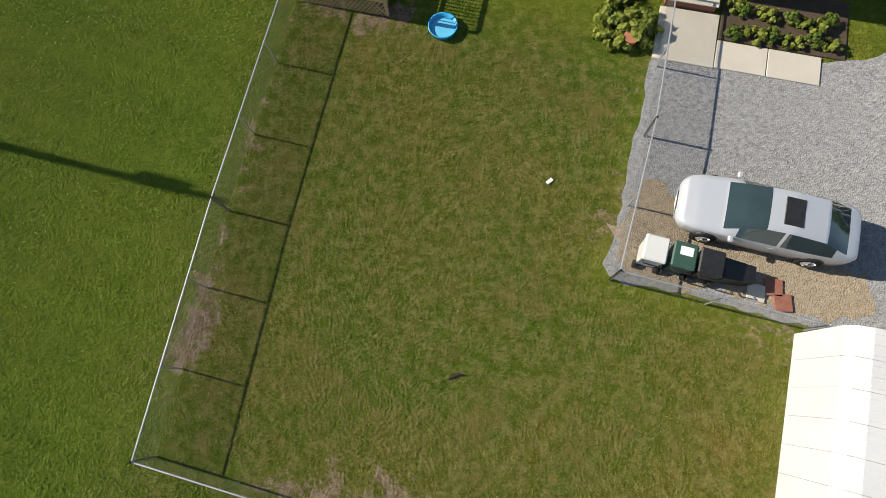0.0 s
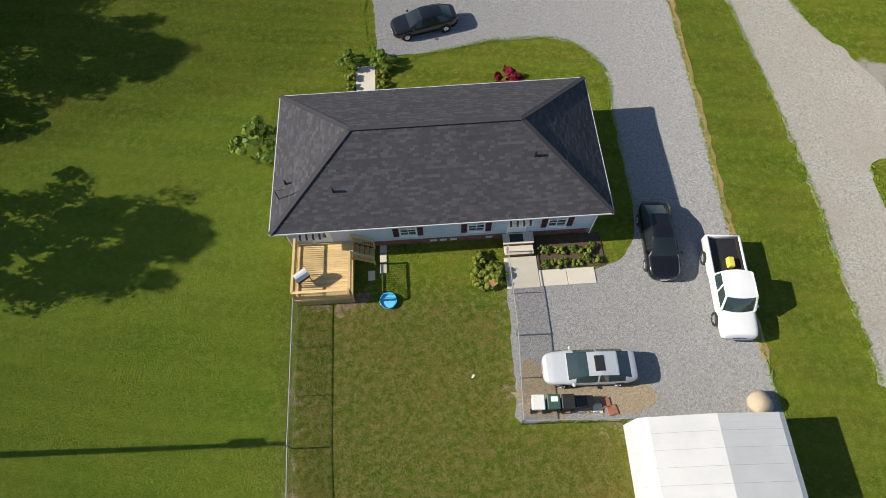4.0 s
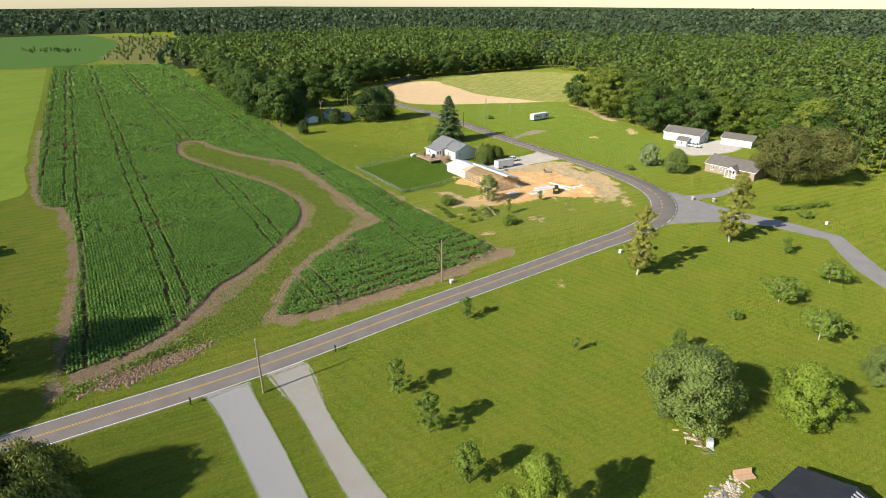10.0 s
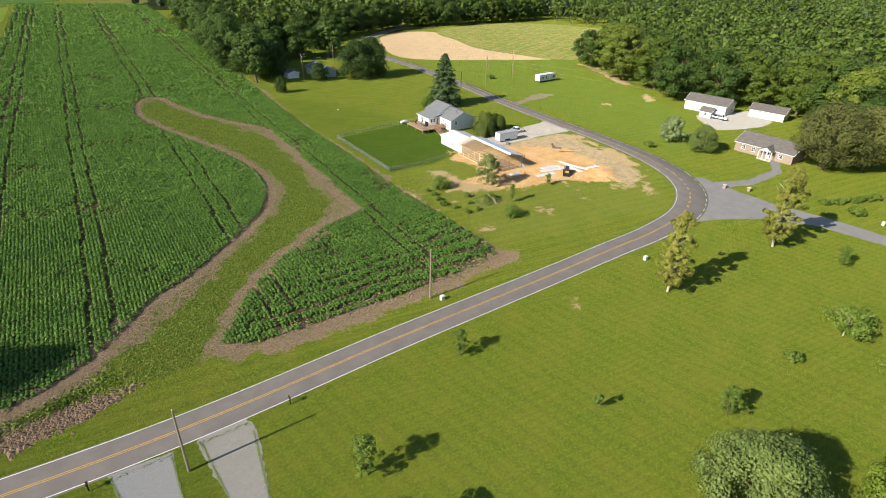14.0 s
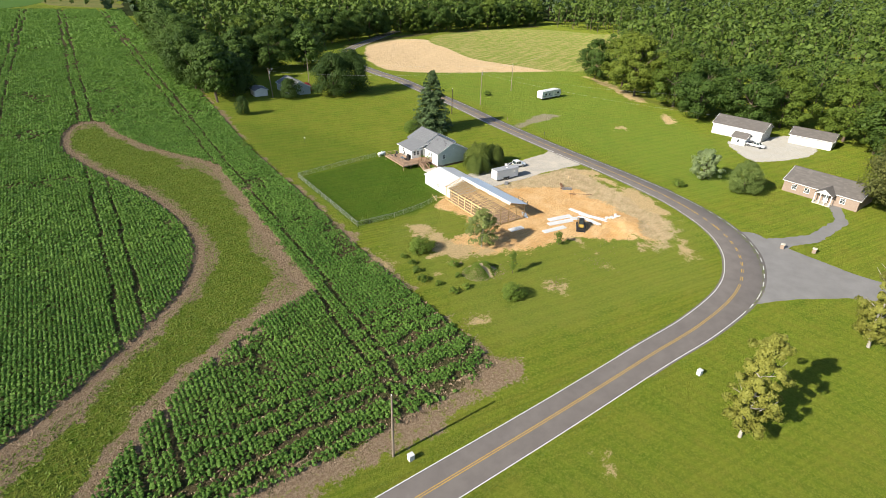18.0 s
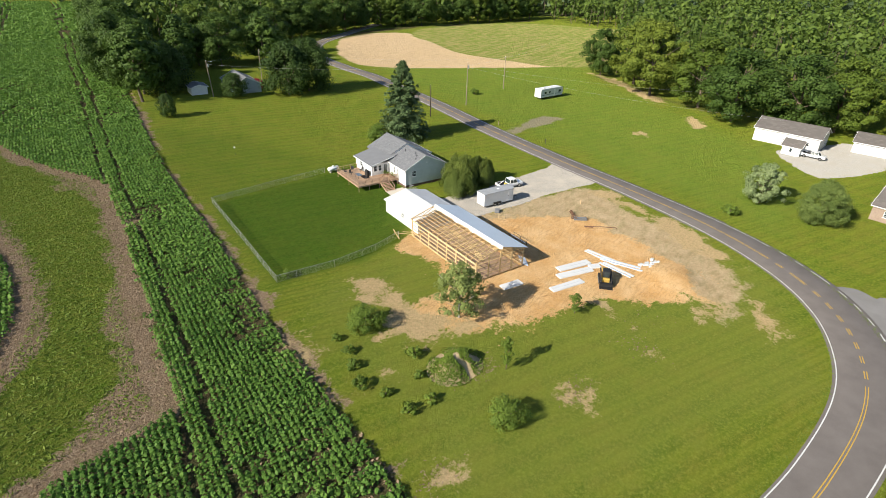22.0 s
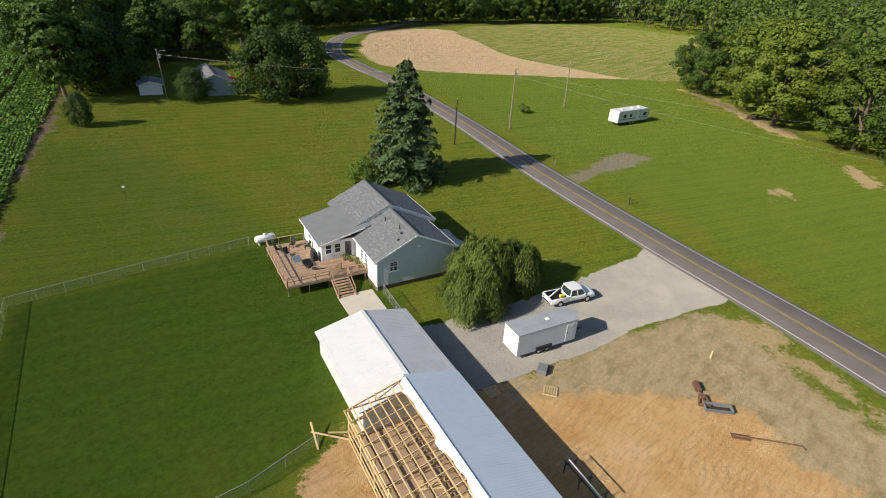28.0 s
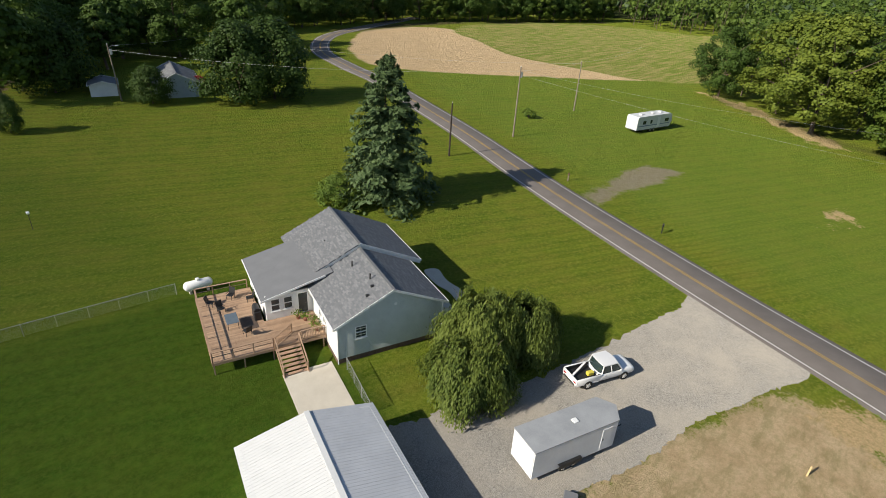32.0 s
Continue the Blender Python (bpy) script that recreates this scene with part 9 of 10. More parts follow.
bm = loft([0, 1], lambda s: [(-0.24 - 0.06 * s, -0.26 - 0.08 * s, -0.5 + 0.95 * s), (0.24 + 0.06 * s, -0.26 - 0.08 * s, -0.5 + 0.95 * s), (0.24 + 0.06 * s, 0.26 + 0.08 * s, -0.5 + 0.95 * s), (-0.24 - 0.06 * s, 0.26 + 0.08 * s, -0.5 + 0.95 * s)])
part("body", bm, m_black, fallen)
part("lid", box(-0.33, -0.37, 0.46, 0.33, 0.38, 0.55, bevel=0.04), m_black, fallen)
for i, (x, y, m) in enumerate(((10.8, 3.2, m_concrete), (11.3, 3.35, m_brick), (11.5, 2.9, m_brick))):
    pv = part("paving_stone", box(-0.25, -0.25, 0.02, 0.25, 0.25, 0.09, bevel=0.015), m, None, "", pose(x, y, 0, 0, 0, -14 + i * 6))
    tagged(pv, "loose paving slab on the gravel", "paving stone", "paving slabs by the bins")
lit = part("litter", box(-0.12, -0.05, 0.005, 0.1, 0.06, 0.05, bevel=0.01), m_white, None, "", pose(5.15, 6.65, 0, 0, 0, 40))
tagged(lit, "scrap of white litter in the grass", "litter")
st = part("stick", tube([(-0.2, 0, 0.03), (0.1, 0.08, 0.04), (0.25, 0.02, 0.03)], [0.03, 0.04, 0.02], 6), m_black, None, "", pose(2.3, 0.8, 0, 0, 0, 10))
tagged(st, "short dark stick in the grass", "stick")

# white metal shed with a curved roof
OS = pose(11.75, 2.05, 0, 0, 0, -14.5)
ms = thing("metal_shed", OS, "white metal carport shed with rounded ribbed roof", "shed")
SW, SL = 7.0, 9.0
m_shed = surface("white_painted_shed_metal", (0.5, 0.5, 0.5), (0.6, 0.6, 0.595), 0.7, 20, 0.5, bump=0.03, spec=0.4)
arc = [(0.0, 0.0), (0.0, 2.15), (0.14, 2.4), (0.42, 2.52), (SW / 2, 2.95), (SW - 0.42, 2.52), (SW - 0.14, 2.4), (SW, 2.15), (SW, 0.0)]
for i in range(12):
    y0, y1 = -SL + i * SL / 12, -SL + (i + 1) * SL / 12 - 0.006
    bm = bmesh.new()
    for (xa, za), (xb, zb2) in zip(arc, arc[1:]):
        vs = [bm.verts.new(p) for p in ((xa, y0, za), (xa, y1, za), (xb, y1, zb2), (xb, y0, zb2))]
        bm.faces.new(vs)
    bmesh.ops.remove_doubles(bm, verts=bm.verts[:], dist=1e-4)
    bmesh.ops.solidify(bm, geom=bm.faces[:], thickness=0.03)
    part("metal_sheet", bm, m_shed, ms)
    for (xa, za), (xb, zb2) in zip(arc[3:5], arc[4:6]):
        for k in range(3):
            yy = y0 + (k + 0.5) * SL / 36
            part("rib", beam((xa, yy, za + 0.03), (xb, yy, zb2 + 0.03), 0.05, 0.04), m_shed, ms)
part("end_wall", extrude_x([(y, z) for y, z in arc], -0.06, -0.02), m_shed, ms, "", swap_xy)
rock = thing("boulder", pose(18.7, 1.0, 0), "rounded tan landscaping boulder beside the drive", "rock")
bm = bmesh.new()
bmesh.ops.create_icosphere(bm, subdivisions=3, radius=0.65)
for v in bm.verts:
    v.co *= 1 + 0.22 * noise.noise(v.co * 1.6) + 0.05 * noise.noise(v.co * 6)
    v.co.z = max(v.co.z * 0.8 + 0.42, -0.02)
part("stone", bm, surface("tan_stone", (0.34, 0.27, 0.19), (0.48, 0.4, 0.3), 2, 20, 0.9, bump=0.5), rock, smooth=True)


# ---- poles, wires, boxes ----
def utility_pole(x, y, h, label, arm=False, can=False, material=None, lean=0.0, lamp=False):
    t = thing("utility_pole", pose(x, y, 0, lean, lean * 0.6, 0), label, "utility pole")
    part("pole", tube([(0, 0, -0.2), (0, 0, h * 0.5), (0, 0, h)], [0.17, 0.14, 0.11], 10), material or m_pole, t)
    part("insulator", tube([(0, 0, h), (0, 0, h + 0.12), (0, 0, h + 0.2)], [0.05, 0.08, 0.03], 8), m_metal_white, t)
    if arm:
        part("crossarm", beam((-1.2, 0.12, h - 0.5), (1.2, 0.12, h - 0.5), 0.1, 0.12), material or m_pole, t)
    if can:
        part("transformer", tube([(0.36, 0, h - 1.9), (0.36, 0, h - 1.85), (0.36, 0, h - 0.95), (0.36, 0, h - 0.9)], [0.2, 0.25, 0.25, 0.18], 12), m_steel, t)
    if lamp:
        part("lamp_arm", tube([(0, 0, h - 0.6), (0.9, 0, h - 0.3), (1.6, 0, h - 0.3)], 0.03, 6), m_steel, t)
        part("lamp_head", box(1.4, -0.15, h - 0.42, 2.0, 0.15, h - 0.28, bevel=0.04), m_metal_white, t)
    return t


utility_pole(-21.5, 10.4, 10.2, "wooden utility pole with a transformer", can=True)
utility_pole(40.3, 67.2, 9.5, "wooden utility pole between two drives")
utility_pole(86.0, 69.8, 9.5, "wooden utility pole at the edge of the crop field")
utility_pole(229.0, 161.2, 13.0, "tall wooden utility pole on the grass", can=True)
utility_pole(257.5, 165.8, 11.0, "tall wooden utility pole on the grass")
utility_pole(210.5, 160.5, 9.0, "dark wooden pole beside the road", material=m_pole_dark)
utility_pole(180.3, 225.3, 11.0, "leaning wooden utility pole with a transformer", can=True, lean=-3.0, lamp=True)
utility_pole(204.0, 233.0, 11.0, "wooden utility pole behind the farther house")


def cable(a, b, sag, label="thin sagging overhead wire"):
    pts = []
    for i in range(15):
        s = i / 14
        p = Vector(a).lerp(Vector(b), s)
        p.z -= sag * 4 * s * (1 - s)
        pts.append(tuple(p))
    ob = part("overhead_wire", tube(pts, 0.011, 5), m_steel)
    return tagged(ob, label, "wire", "overhead wires")


cable((229.0, 161.2, 12.4), (257.5, 165.8, 10.9), 0.5)
cable((229.0, 161.2, 12.4), (262, 96, 9), 1.2)
cable((229.0, 161.2, 11.6), (253, 76, 6.5), 1.4)
cable((257.5, 165.8, 10.9), (300, 172, 11), 0.8)
cable((180.3, 225.3, 10.9), (204.0, 233.0, 10.8), 0.4)
cable((180.3, 225.3, 10.0), (229.0, 161.2, 12.2), 1.4)
cable((204.0, 233.0, 10.5), (257.5, 165.8, 10.6), 1.6)


def mailbox(x, y, a, paint, label):
    t = thing("mailbox", pose(x, y, 0, 0, 0, a), label, "mailbox")
    part("post", beam((0, 0, -0.05), (0, 0, 1.05), 0.14), paint if paint is m_black else m_pole, t)
    bm = extrude_x([(-0.12, 1.05), (0.12, 1.05), (0.12, 1.2), (0.07, 1.29), (-0.07, 1.29), (-0.12, 1.2)], -0.28, 0.28)
    part("box", bm, paint, t)
    part("flag", box(0.1, 0.121, 1.15, 0.2, 0.13, 1.35), m_lamp_red, t)
    return t


mailbox(31.8, 73.0, 73, m_black, "black mailbox on a post by the road")
mailbox(54.5, 67.2, 73, m_black, "dark mailbox on a post by the road")
mailbox(210.7, 122.3, 20, m_black, "black mailbox on a post by the road")
mailbox(217.0, 140.8, 20, m_rust, "rusty brown mailbox on a post by the road")
for x, y, lab in ((176.3, 46.0, "low stone pillar beside the drive"), (178.5, 40.6, "low stone pillar beside the drive")):
    t = thing("stone_pillar", pose(x, y, 0), lab, "pillar", "gate pillars")
    part("shaft", box(-0.35, -0.35, -0.02, 0.35, 0.35, 0.95, bevel=0.06), m_tan_brick, t)
    part("cap", box(-0.42, -0.42, 0.951, 0.42, 0.42, 1.08, bevel=0.03), m_concrete, t)
for x, y, lab in ((124.9, 46.7, "white utility box at the road's edge"), (87.0, 67.9, "pale utility pedestal beside the pole"), (178.2, 11.6, "white utility box beside the side road")):
    t = thing("utility_box", pose(x, y, 0, 0, 0, -15), lab, "utility box")
    part("cabinet", box(-0.35, -0.3, -0.02, 0.35, 0.3, 0.8, bevel=0.04), m_metal_white, t)
    part("lid", box(-0.38, -0.33, 0.801, 0.38, 0.33, 0.86, bevel=0.02), m_metal_white, t)
stk = thing("stake", pose(181.4, 97.9, 0), "short pale wooden marker stake", "stake")
part("post", beam((0, 0, -0.05), (0.05, 0, 0.9), 0.1), m_wood_frame, stk)
bh = thing("bird_feeder", pose(152.5, 170.5, 0), "small bird feeder on a thin pole", "bird feeder")
part("pole", tube([(0, 0, -0.05), (0, 0, 2.0)], 0.03, 6), m_black, bh)
part("feeder", box(-0.15, -0.15, 2.0, 0.15, 0.15, 2.25, bevel=0.03), m_white, bh)
statue = part("lawn_ornament", loft([0, 1, 2, 3], lambda s: [((0.45 - 0.1 * s) * math.cos(k * math.tau / 10), (0.35 - 0.07 * s) * math.sin(k * math.tau / 10), 0.42 * s) for k in range(10)]), m_black, None, "", pose(0.6, 59.8, 0))
tagged(statue, "black lawn ornament standing in the grass", "ornament")


# ---- farther buildings ----
def gable_house(name, m, w, l, eave, ridge, wall, roof, label, category, openings=(), over=0.35, seed=1, tab=0.9, course=0.4):
    """A gabled building: w along x, l along y, its ridge along y."""
    t = thing(name, m, label, category)
    for k, (p0, p1) in enumerate((((0, 0), (w, 0)), ((w, 0.15), (w, l)), ((w - 0.15, l), (0.15, l)), ((0, l), (0, 0.15)))):
        ops = [o[1:5] for o in openings if o[0] == k]
        wall_run(t, p0, p1, -0.05, eave, ops, wall, 0.15)
    for y in (0.0, l - 0.15):
        part("wall", extrude_x([(0.0, eave), (w, eave), (w / 2, ridge - 0.08)], y, y + 0.15), wall, t, "", swap_xy)
    drop = (ridge - eave) * over / (w / 2)
    shingled(t, [(-over, l + over, eave - drop), (-over, -over, eave - drop), (w / 2, -over, ridge), (w / 2, l + over, ridge)], roof, tab, course, seed)
    shingled(t, [(w + over, -over, eave - drop), (w + over, l + over, eave - drop), (w / 2, l + over, ridge), (w / 2, -over, ridge)], roof, tab, course, seed + 1)
    part("ridge_cap", beam((w / 2, -over, ridge + 0.03), (w / 2, l + over, ridge + 0.03), 0.3, 0.06), roof, t)
    for y in (-over - 0.02, l + over + 0.02):
        for x in (-over, w + over):
            edge_strip(t, [(x, y, eave - drop - 0.06), (w / 2, y, ridge - 0.06)], 0.05, 0.2, m_white)
    for x in (-over - 0.03, w + over + 0.03):
        edge_strip(t, [(x, -over, eave - drop - 0.06), (x, l + over, eave - drop - 0.06)], 0.08, 0.14, m_white, "gutter")
    for k, a, b, lo, hi, what in openings:
        mid2 = (a + b) / 2
        mm = (pose(mid2, 0, lo), pose(w, 0.15 + mid2, lo, 0, 0, 90), pose(w - 0.15 - mid2, l, lo, 0, 0, 180), pose(0, l - mid2, lo, 0, 0, -90))[k]
        if what == "window":
            window_unit(t, mm, b - a, hi - lo)
        elif what == "door":
            door_unit(t, mm, b - a, hi - lo)
        else:
            part("roller_door", box(-(b - a) / 2, 0.03, 0, (b - a) / 2, 0.09, hi - lo), m_metal_white, t, "", mm)
    return t


gable_house("shed", pose(252.6, 67.2, 0, 0, 0, -5), 9.5, 15.6, 3.6, 5.6, m_metal_white, m_shingle_brown, "long white metal shed with a brown-grey roof", "shed", [(0, 1.5, 4.5, 0, 3.0, "roller"), (0, 6.2, 7.1, 0, 2.05, "door")], seed=31)
gable_house("garden_shed", pose(245.2, 70.2, 0, 0, 0, -8), 4.0, 4.2, 2.4, 3.6, m_siding_white, m_shingle_brown, "small white garden shed with brown-grey roof", "shed", [(3, 1.6, 2.5, 0, 1.95, "door")], seed=33)
gable_house("shed", pose(259.3, 48.6, 0, 0, 0, -3), 8.0, 12.0, 2.9, 4.6, m_siding_white, m_shingle_brown, "white garage with a brown-grey shingle roof", "garage", [(3, 2, 5, 0, 2.4, "roller"), (3, 6.5, 9.5, 0, 2.4, "roller")], seed=35)
gable_house("house", pose(209.0, 36.5, 0, 0, 0, -12), 10.5, 17.0, 3.0, 5.4, m_tan_brick, m_shingle_brown, "tan brick house with a brown-grey roof", "house", [(3, 2.0, 3.2, 1.0, 2.3, "window"), (3, 5.0, 6.2, 1.0, 2.3, "window"), (3, 9.5, 10.5, 0.15, 2.2, "door"), (3, 13, 14.2, 1.0, 2.3, "window")], seed=37)
porch = thing("porch", pose(209.0, 36.5, 0, 0, 0, -12), "small white gabled porch with columns", "porch")
shingled(porch, [(-2.4, 5.0, 2.75), (-2.4, 5.0 + 0.01, 2.75), (1.5, 7.0, 4.1), (-2.4, 7.0, 4.1)], m_shingle_brown, 0.9, 0.4, 40)
part("roof_slope", slab([(-2.4, 4.9, 2.7), (2.2, 4.9, 2.7), (2.2, 7.0, 4.0), (-2.4, 7.0, 4.0)], 0.1), m_shingle_brown, porch)
part("roof_slope", slab([(-2.4, 9.1, 2.7), (2.2, 9.1, 2.7), (2.2, 7.0, 4.0), (-2.4, 7.0, 4.0)], 0.1), m_shingle_brown, porch)
part("gable", extrude_x([(5.1, 2.72), (8.9, 2.72), (7.0, 3.85)], -2.3, -2.2), m_white, porch)
for y in (5.2, 6.4, 7.6, 8.8):
    part("column", tube([(-2.2, y, 0), (-2.2, y, 2.7)], 0.12, 10), m_white, porch)
part("floor", box(-2.4, 5.0, -0.02, -0.02, 9.0, 0.15), m_concrete, porch)
gable_house("house", pose(186.5, 223.5, 0, 0, 0, -17), 9.0, 14.0, 3.0, 5.2, m_siding_blue, m_shingle_grey, "pale blue house half hidden by dark trees", "house", [(0, 2.0, 3.1, 1.0, 2.2, "window")], seed=41)
gable_house("carport", pose(176.5, 231.5, 0, 0, 0, -17), 5.0, 6.0, 2.5, 3.2, m_siding_white, m_roll_roof, "low pale outbuilding beside the house", "outbuilding", seed=43)
gable_house("garage", pose(16.6, 171.5, 0, 0, 0, -26), 9.0, 6.5, 2.9, 4.4, m_siding_blue, m_shingle_grey, "pale blue garage with a grey shingle roof", "garage", [(0, 1.2, 4.2, 0, 2.3, "roller"), (0, 4.8, 7.8, 0, 2.3, "roller")], seed=45)
gable_house("house", pose(-9.0, 150.5, 0, 0, 0, -22), 10.0, 17.0, 5.4, 8.2, m_siding_white, m_shingle_grey, "two-storey white farmhouse with a grey roof", "house", [(1, 2.0, 2.9, 1.0, 2.4, "window"), (1, 5.0, 5.9, 1.0, 2.4, "window"), (1, 8.0, 8.9, 1.0, 2.4, "window"), (1, 2.0, 2.9, 3.6, 4.9, "window"), (1, 5.0, 5.9, 3.6, 4.9, "window"), (0, 2, 2.9, 1.0, 2.4, "window"), (0, 6.5, 7.4, 1.0, 2.4, "window")], seed=47)
bt = thing("box_trailer", pose(28.2, 160.6, 0, 0, 0, 84), "white box trailer behind the pickup", "trailer")
part("body", box(-2.2, -1.1, 0.5, 2.2, 1.1, 2.3, bevel=0.04), m_metal_white, bt)
for y in (-1.05, 1.05):
    wheel_part(bt, 0.2, y, 0.34, 0.2)
part("hitch", beam((2.15, 0, 0.5), (3.1, 0, 0.5), 0.1), m_black, bt)

# unfinished white building under a black roof, and what lies about it
OK_ = pose(57.2, 5.4, 0, 0, 0, -16.0)
uk = thing("unfinished_building", OK_, "white unfinished building under a black roof", "building")
KW, KL, KE, KR = 15.0, 11.0, 2.9, 4.5
m_rib = surface("pale_roof_rib", (0.28, 0.29, 0.3), (0.4, 0.41, 0.42), 1.5, 20, 0.5, bump=0.1)
wall_run(uk, (0, 0), (0, -KL), 0, KE, [(1.0, 1.5, 1.0, 2.3), (3.6, 6.6, 0.0, 2.2), (7.4, 8.4, 0.0, 1.2)], m_metal_white, 0.15)
wall_run(uk, (KW, 0), (0.15, 0), 0, KE, [(2, 4, 0, 2.4), (8, 9.2, 0.9, 2.1)], m_metal_white, 0.15)
wall_run(uk, (KW, -KL), (KW, -0.15), 0, KE, [], m_metal_white, 0.15)
wall_run(uk, (0.15, -KL), (KW - 0.15, -KL), 0, KE, [], m_metal_white, 0.15)
part("wall", slab([(0.02, 0.0, KE), (0.02, -KL, KE), (0.02, -KL / 2, KR - 0.1)], 0.1), m_metal_white, uk)
part("roof_slope", slab([(-0.4, 0.4, KE - 0.1), (KW + 0.4, 0.4, KE - 0.1), (KW + 0.4, -KL / 2, KR), (-0.4, -KL / 2, KR)], 0.08), m_tar, uk, "black felt roof slope")
part("roof_slope", slab([(-0.4, -KL - 0.4, KE - 0.1), (KW + 0.4, -KL - 0.4, KE - 0.1), (KW + 0.4, -KL / 2, KR), (-0.4, -KL / 2, KR)], 0.08), m_tar, uk, "black felt roof slope")
for i in range(26):
    x = -0.3 + i * 0.6
    part("roof_rib", beam((x, -KL - 0.4, KE - 0.07), (x, -KL / 2, KR + 0.03), 0.24, 0.05), m_rib, uk, "pale metal roof rib")
for i in range(52):
    x = -0.35 + i * 0.3
    part("roof_rib", beam((x, 0.4, KE - 0.088), (x, -KL / 2, KR + 0.012), 0.05, 0.03), m_tar, uk)
part("ridge_cap", beam((-0.4, -KL / 2, KR + 0.06), (KW + 0.4, -KL / 2, KR + 0.06), 0.4, 0.05), m_tar, uk)
for x0 in (3.4, 8.6):
    part("gablet_slope", slab([(x0, 0.75, KE - 0.12), (x0, -0.2, KE - 0.05), (6.0, -3.6, KR - 0.55), (6.0, 0.75, KR - 0.55)], 0.08), m_tar, uk)
part("gablet_wall", slab([(3.7, 0.45, KE - 0.1), (8.3, 0.45, KE - 0.1), (6.0, 0.45, KR - 0.68)], 0.08), m_metal_white, uk)
part("floor", box(0.2, -KL + 0.2, 0.0, KW - 0.2, -0.2, 0.06), m_concrete, uk)


def junk(name, x, y, a, build, label, category):
    t = thing(name, pose(x, y, 0, 0, 0, a), label, category, "things dumped beside the building")
    build(t)


def sofa(t):
    m = surface("tan_plywood", (0.4, 0.25, 0.15), (0.52, 0.34, 0.22), 2, 15, 0.8)
    part("seat", box(-1.3, -0.45, 0.2, 1.3, 0.4, 0.45, bevel=0.05), m, t)
    part("backrest", slab([(-1.3, 0.4, 0.4), (1.3, 0.4, 0.4), (1.3, 0.65, 1.0), (-1.3, 0.65, 1.0)], 0.12), m, t)
    for x in (-1.15, 1.15):
        for y in (-0.35, 0.35):
            part("leg", beam((x, y, 0), (x, y, 0.22), 0.08), m, t)


junk("bench", 58.4, 10.4, -35, sofa, "tan plywood bench outdoors beside rubbish", "bench")
junk("bench", 69.0, 6.3, -40, sofa, "tan plywood bench outdoors beside the wall", "bench")


m_old_board = surface("weathered_brown_board", (0.2, 0.13, 0.08), (0.38, 0.27, 0.17), 2, 18, 0.9, bump=0.3)


def boards_heap(t):
    rr = np.random.default_rng(int(t.location.x * 10))
    for i in range(26):
        x, y = rr.normal(0, 1.2), rr.normal(0, 0.55)
        a = rr.uniform(0, 3)
        l = rr.uniform(0.2, 0.85)
        z = 0.05 + 0.5 * rr.random() * math.exp(-x * x)
        part("board", beam((x - l * math.cos(a), y - l * math.sin(a), z * rr.uniform(0.2, 1)), (x + l * math.cos(a), y + l * math.sin(a), z), rr.uniform(0.1, 0.32), 0.04), (m_old_board, m_roll_roof, m_wood_frame, m_old_board, m_concrete, m_metal_white)[i % 6], t)


junk("board_heap", 62.3, 7.9, 20, boards_heap, "heap of old boards and building waste", "rubbish")
junk("board_heap", 57.6, 7.9, 80, boards_heap, "heap of broken boards and building waste", "rubbish")
junk("board_heap", 65.0, 7.2, -20, boards_heap, "heap of timber offcuts beside the wall", "rubbish")
junk("board_heap", 55.6, 3.9, -70, boards_heap, "strip of rubble and boards along the wall", "rubbish")


def barrow(t):
    part("tank", tube([(-0.5, 0, 0.5), (0.5, 0, 0.5)], 0.4, 12), m_black, t)
    for x in (-0.35, 0.35):
        part("stand", box(x - 0.06, -0.35, 0, x + 0.06, 0.35, 0.25), m_black, t)


junk("drum", 54.6, 9.4, 30, barrow, "black drum lying on a stand", "drum")
junk("drum", 53.7, 5.6, 60, barrow, "dark drum lying on a stand", "drum")


def appliance(t):
    part("body", box(-0.5, -0.4, 0, 0.5, 0.4, 1.0, bevel=0.03), m_metal_grey, t)
    part("panel", box(-0.4, -0.42, 0.5, 0.4, -0.401, 0.9), m_black, t)


junk("appliance", 56.0, 1.9, 70, appliance, "grey discarded appliance beside the wall", "appliance")

old_board = thing("board", pose(72.2, 11.2, 0.0, 0, 0, 25), "white board lying under the round tree", "board")
part("panel", slab([(-0.9, -0.3, 0.05), (0.9, -0.3, 0.05), (0.9, 0.35, 0.5), (-0.9, 0.35, 0.5)], 0.06), m_white, old_board)
part("prop", beam((0.0, 0.33, 0.0), (0.0, 0.33, 0.42), 0.08), m_old_board, old_board)
junk("appliance", 72.2, 11.4, 20, appliance, "dark discarded appliance under the round tree", "appliance")
junk("board_heap", 71.6, 13.2, 60, boards_heap, "heap of boards under the round tree", "rubbish")

# brush and clods at the field's mouth
def clods(name, spots, material, label, seed, lo=0.12, hi=0.6):
    rr = np.random.default_rng(seed)
    bm = bmesh.new()
    for x, y, sx, sy, n in spots:
        for i in range(n):
            s = rr.uniform(lo, hi)
            cx, cy = x + rr.normal(0, sx), y + rr.normal(0, sy)
            vs = [bm.verts.new((cx + s * dx * rr.uniform(0.6, 1.2), cy + s * dy * rr.uniform(0.6, 1.2), max(0, s * dz * rr.uniform(0.5, 0.9)))) for dx, dy, dz in ((-1, -1, 0), (1, -1, 0), (1, 1, 0), (-1, 1, 0), (0, 0, 1))]
            for f in ((0, 1, 4), (1, 2, 4), (2, 3, 4), (3, 0, 4)):
                bm.faces.new([vs[k] for k in f])
    ob = part(name, bm, material)
    return tagged(ob, label, "rubble", kind="stuff")


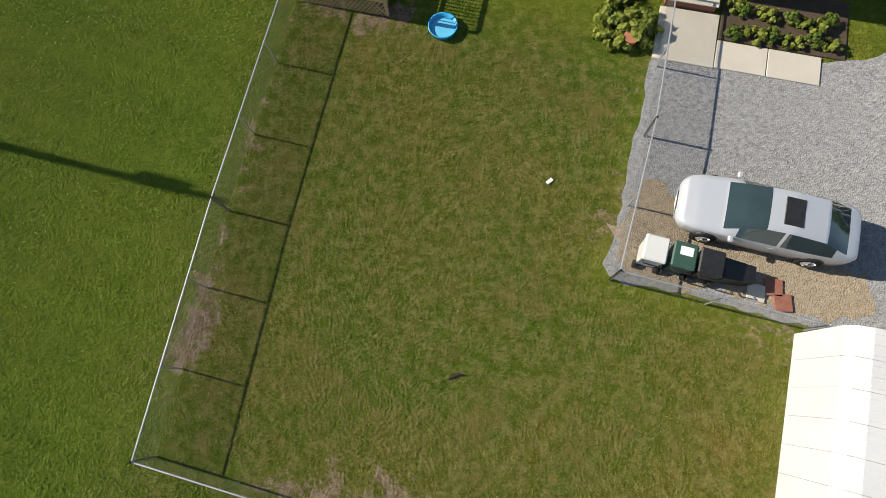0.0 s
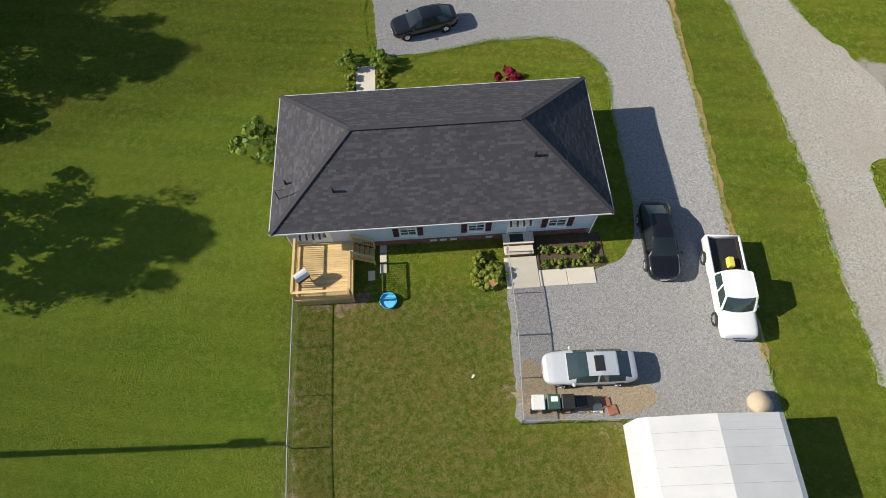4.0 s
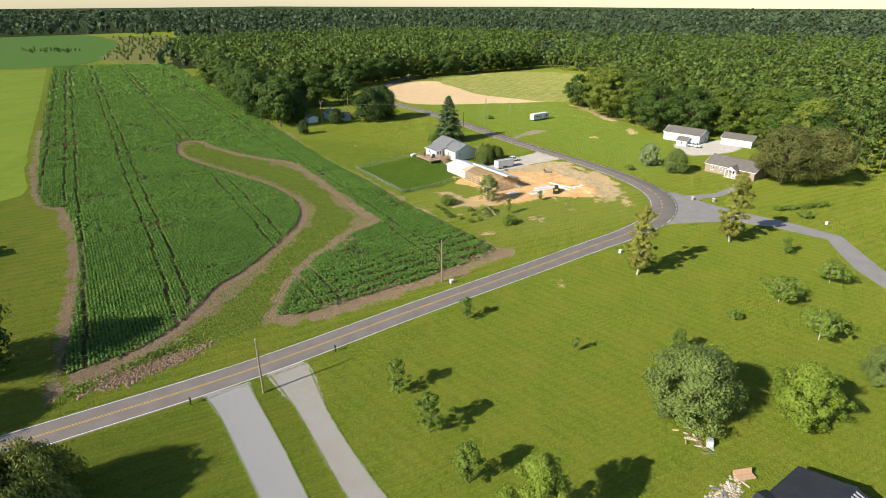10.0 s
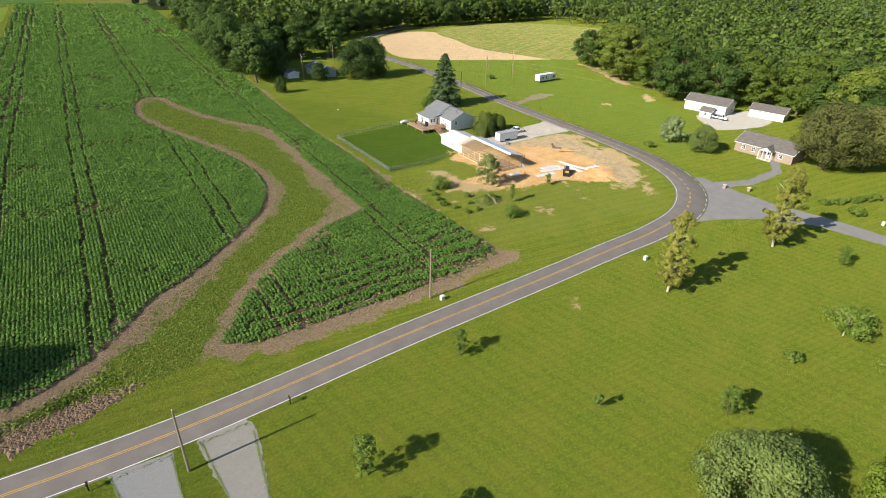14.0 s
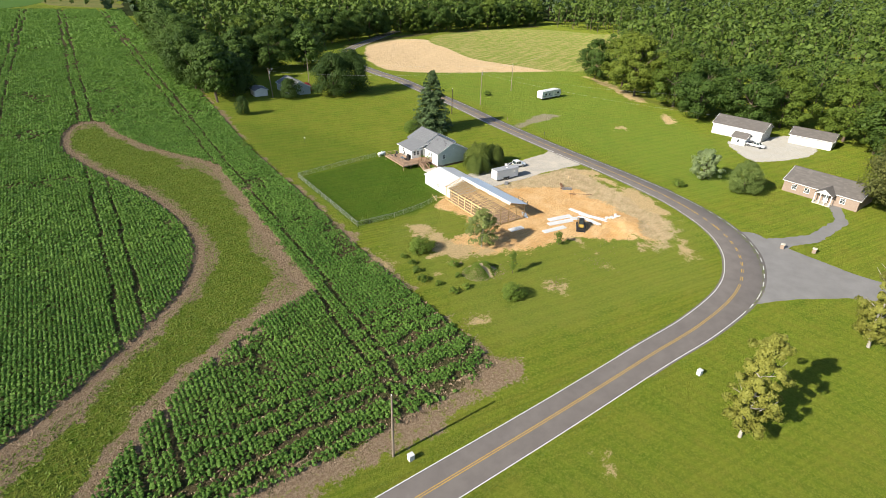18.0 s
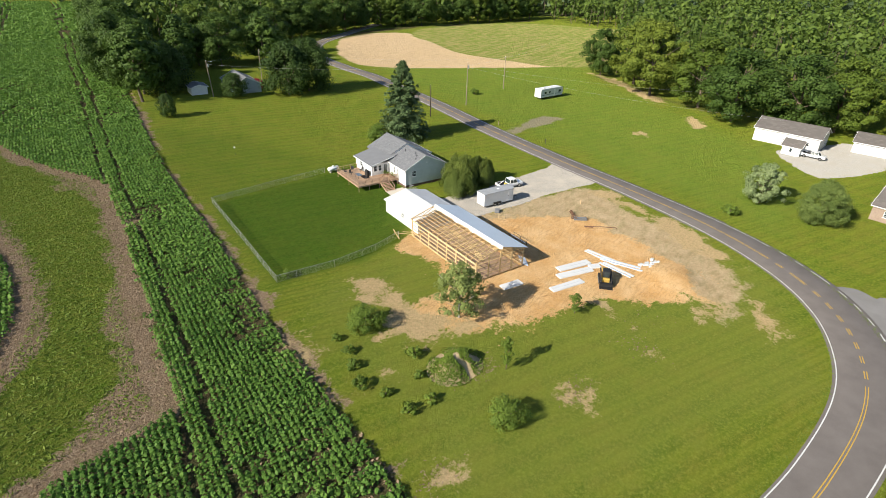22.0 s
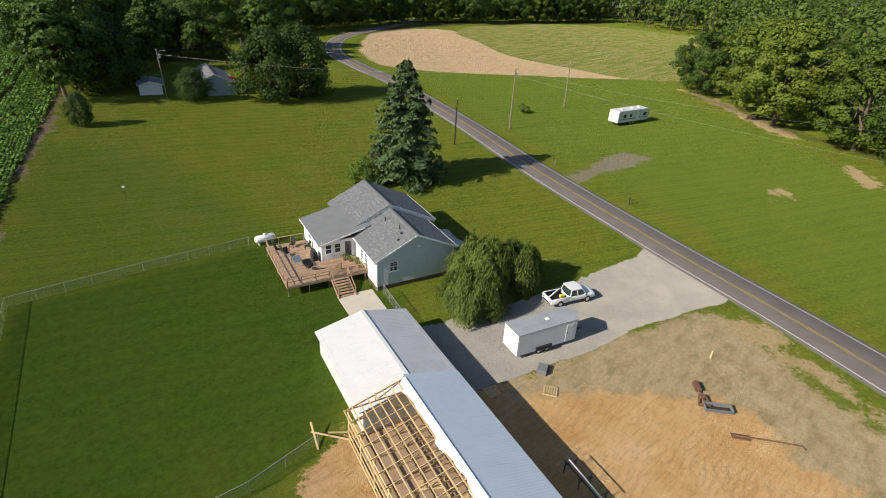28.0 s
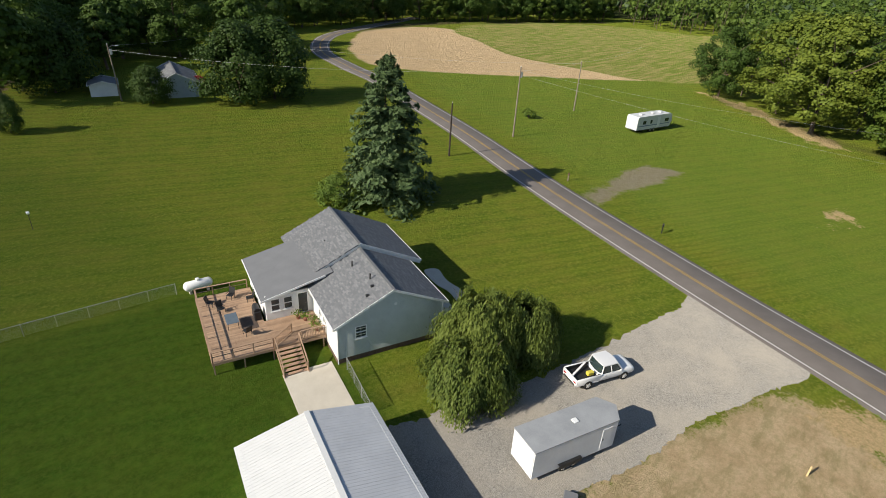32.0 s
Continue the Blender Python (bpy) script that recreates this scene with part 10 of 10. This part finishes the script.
m_rubble = surface("grey_and_tan_rubble", (0.2, 0.16, 0.12), (0.55, 0.5, 0.43), 2.2, 12, 0.95, bump=0.5)
clods("rubble", [(62, 7.7, 1.6, 0.7, 260), (57.2, 7.2, 0.8, 1.2, 260), (65.5, 7.0, 1.4, 0.5, 160), (55.6, 3.5, 0.5, 1.5, 300)], m_rubble, "strip of broken stone and rubble along the wall", 9, 0.06, 0.26)
m_clod = surface("red_brown_clods", (0.09, 0.06, 0.04), (0.26, 0.185, 0.125), 1.6, 12, 0.95, bump=0.6)
clods("brush_pile", [(27, 88.4, 2.0, 0.9, 420), (31.5, 87.2, 2.2, 1.0, 520), (36, 86.2, 2.4, 0.8, 380)], m_clod, "heap of uprooted brush and clods beside the road", 3, 0.06, 0.42)
rr = np.random.default_rng(12)
q = np.vstack([rr.normal((27, 88.4), (2.2, 1.0), (700, 2)), rr.normal((32, 87.2), (2.6, 1.1), (900, 2)), rr.normal((37, 86.0), (2.6, 0.9), (600, 2))])
tufts("brush_litter", q, 0.5, m_litter, "dry sticks and torn roots on the heap", "litter", 41, 0.4, 0.6, 0.12)
q = np.vstack([rr.normal((33, 89.6), (4.0, 0.7), (700, 2)), rr.normal((23, 89.5), (1.5, 0.8), (250, 2))])
tufts("heap_weeds", q, 0.6, m_weed, "green weeds round the heap of brush", "grass", 42, 0.5, 0.5)

m_sand_clod = surface("crumbled_sand", (0.45, 0.27, 0.12), (0.68, 0.48, 0.26), 1.6, 12, 0.95, bump=0.5)
clods("sand_clods", [(168.4, 73.5, 0.8, 2.0, 170), (163, 71.4, 2.0, 0.6, 130), (141, 87, 3.0, 1.4, 70), (158, 98, 6.0, 4.0, 120)], m_sand_clod, "crumbled lumps of sand on the building plot", 21, 0.03, 0.13)
q = np.vstack([rr.normal((132.6, 74.3), (1.5, 0.7), (90, 2)), rr.normal((145.2, 71), (0.9, 1.4), (60, 2)), rr.normal((113.5, 79), (1.5, 0.9), (60, 2)), rr.normal((150, 74), (3.5, 1.6), (50, 2)), rr.normal((128, 84.5), (1.6, 0.8), (140, 2))])
tufts("straw_scraps", q, 0.32, m_litter, "pale straw and scraps scattered in the grass", "litter", 43, 1.2, 0.15, 0.4)
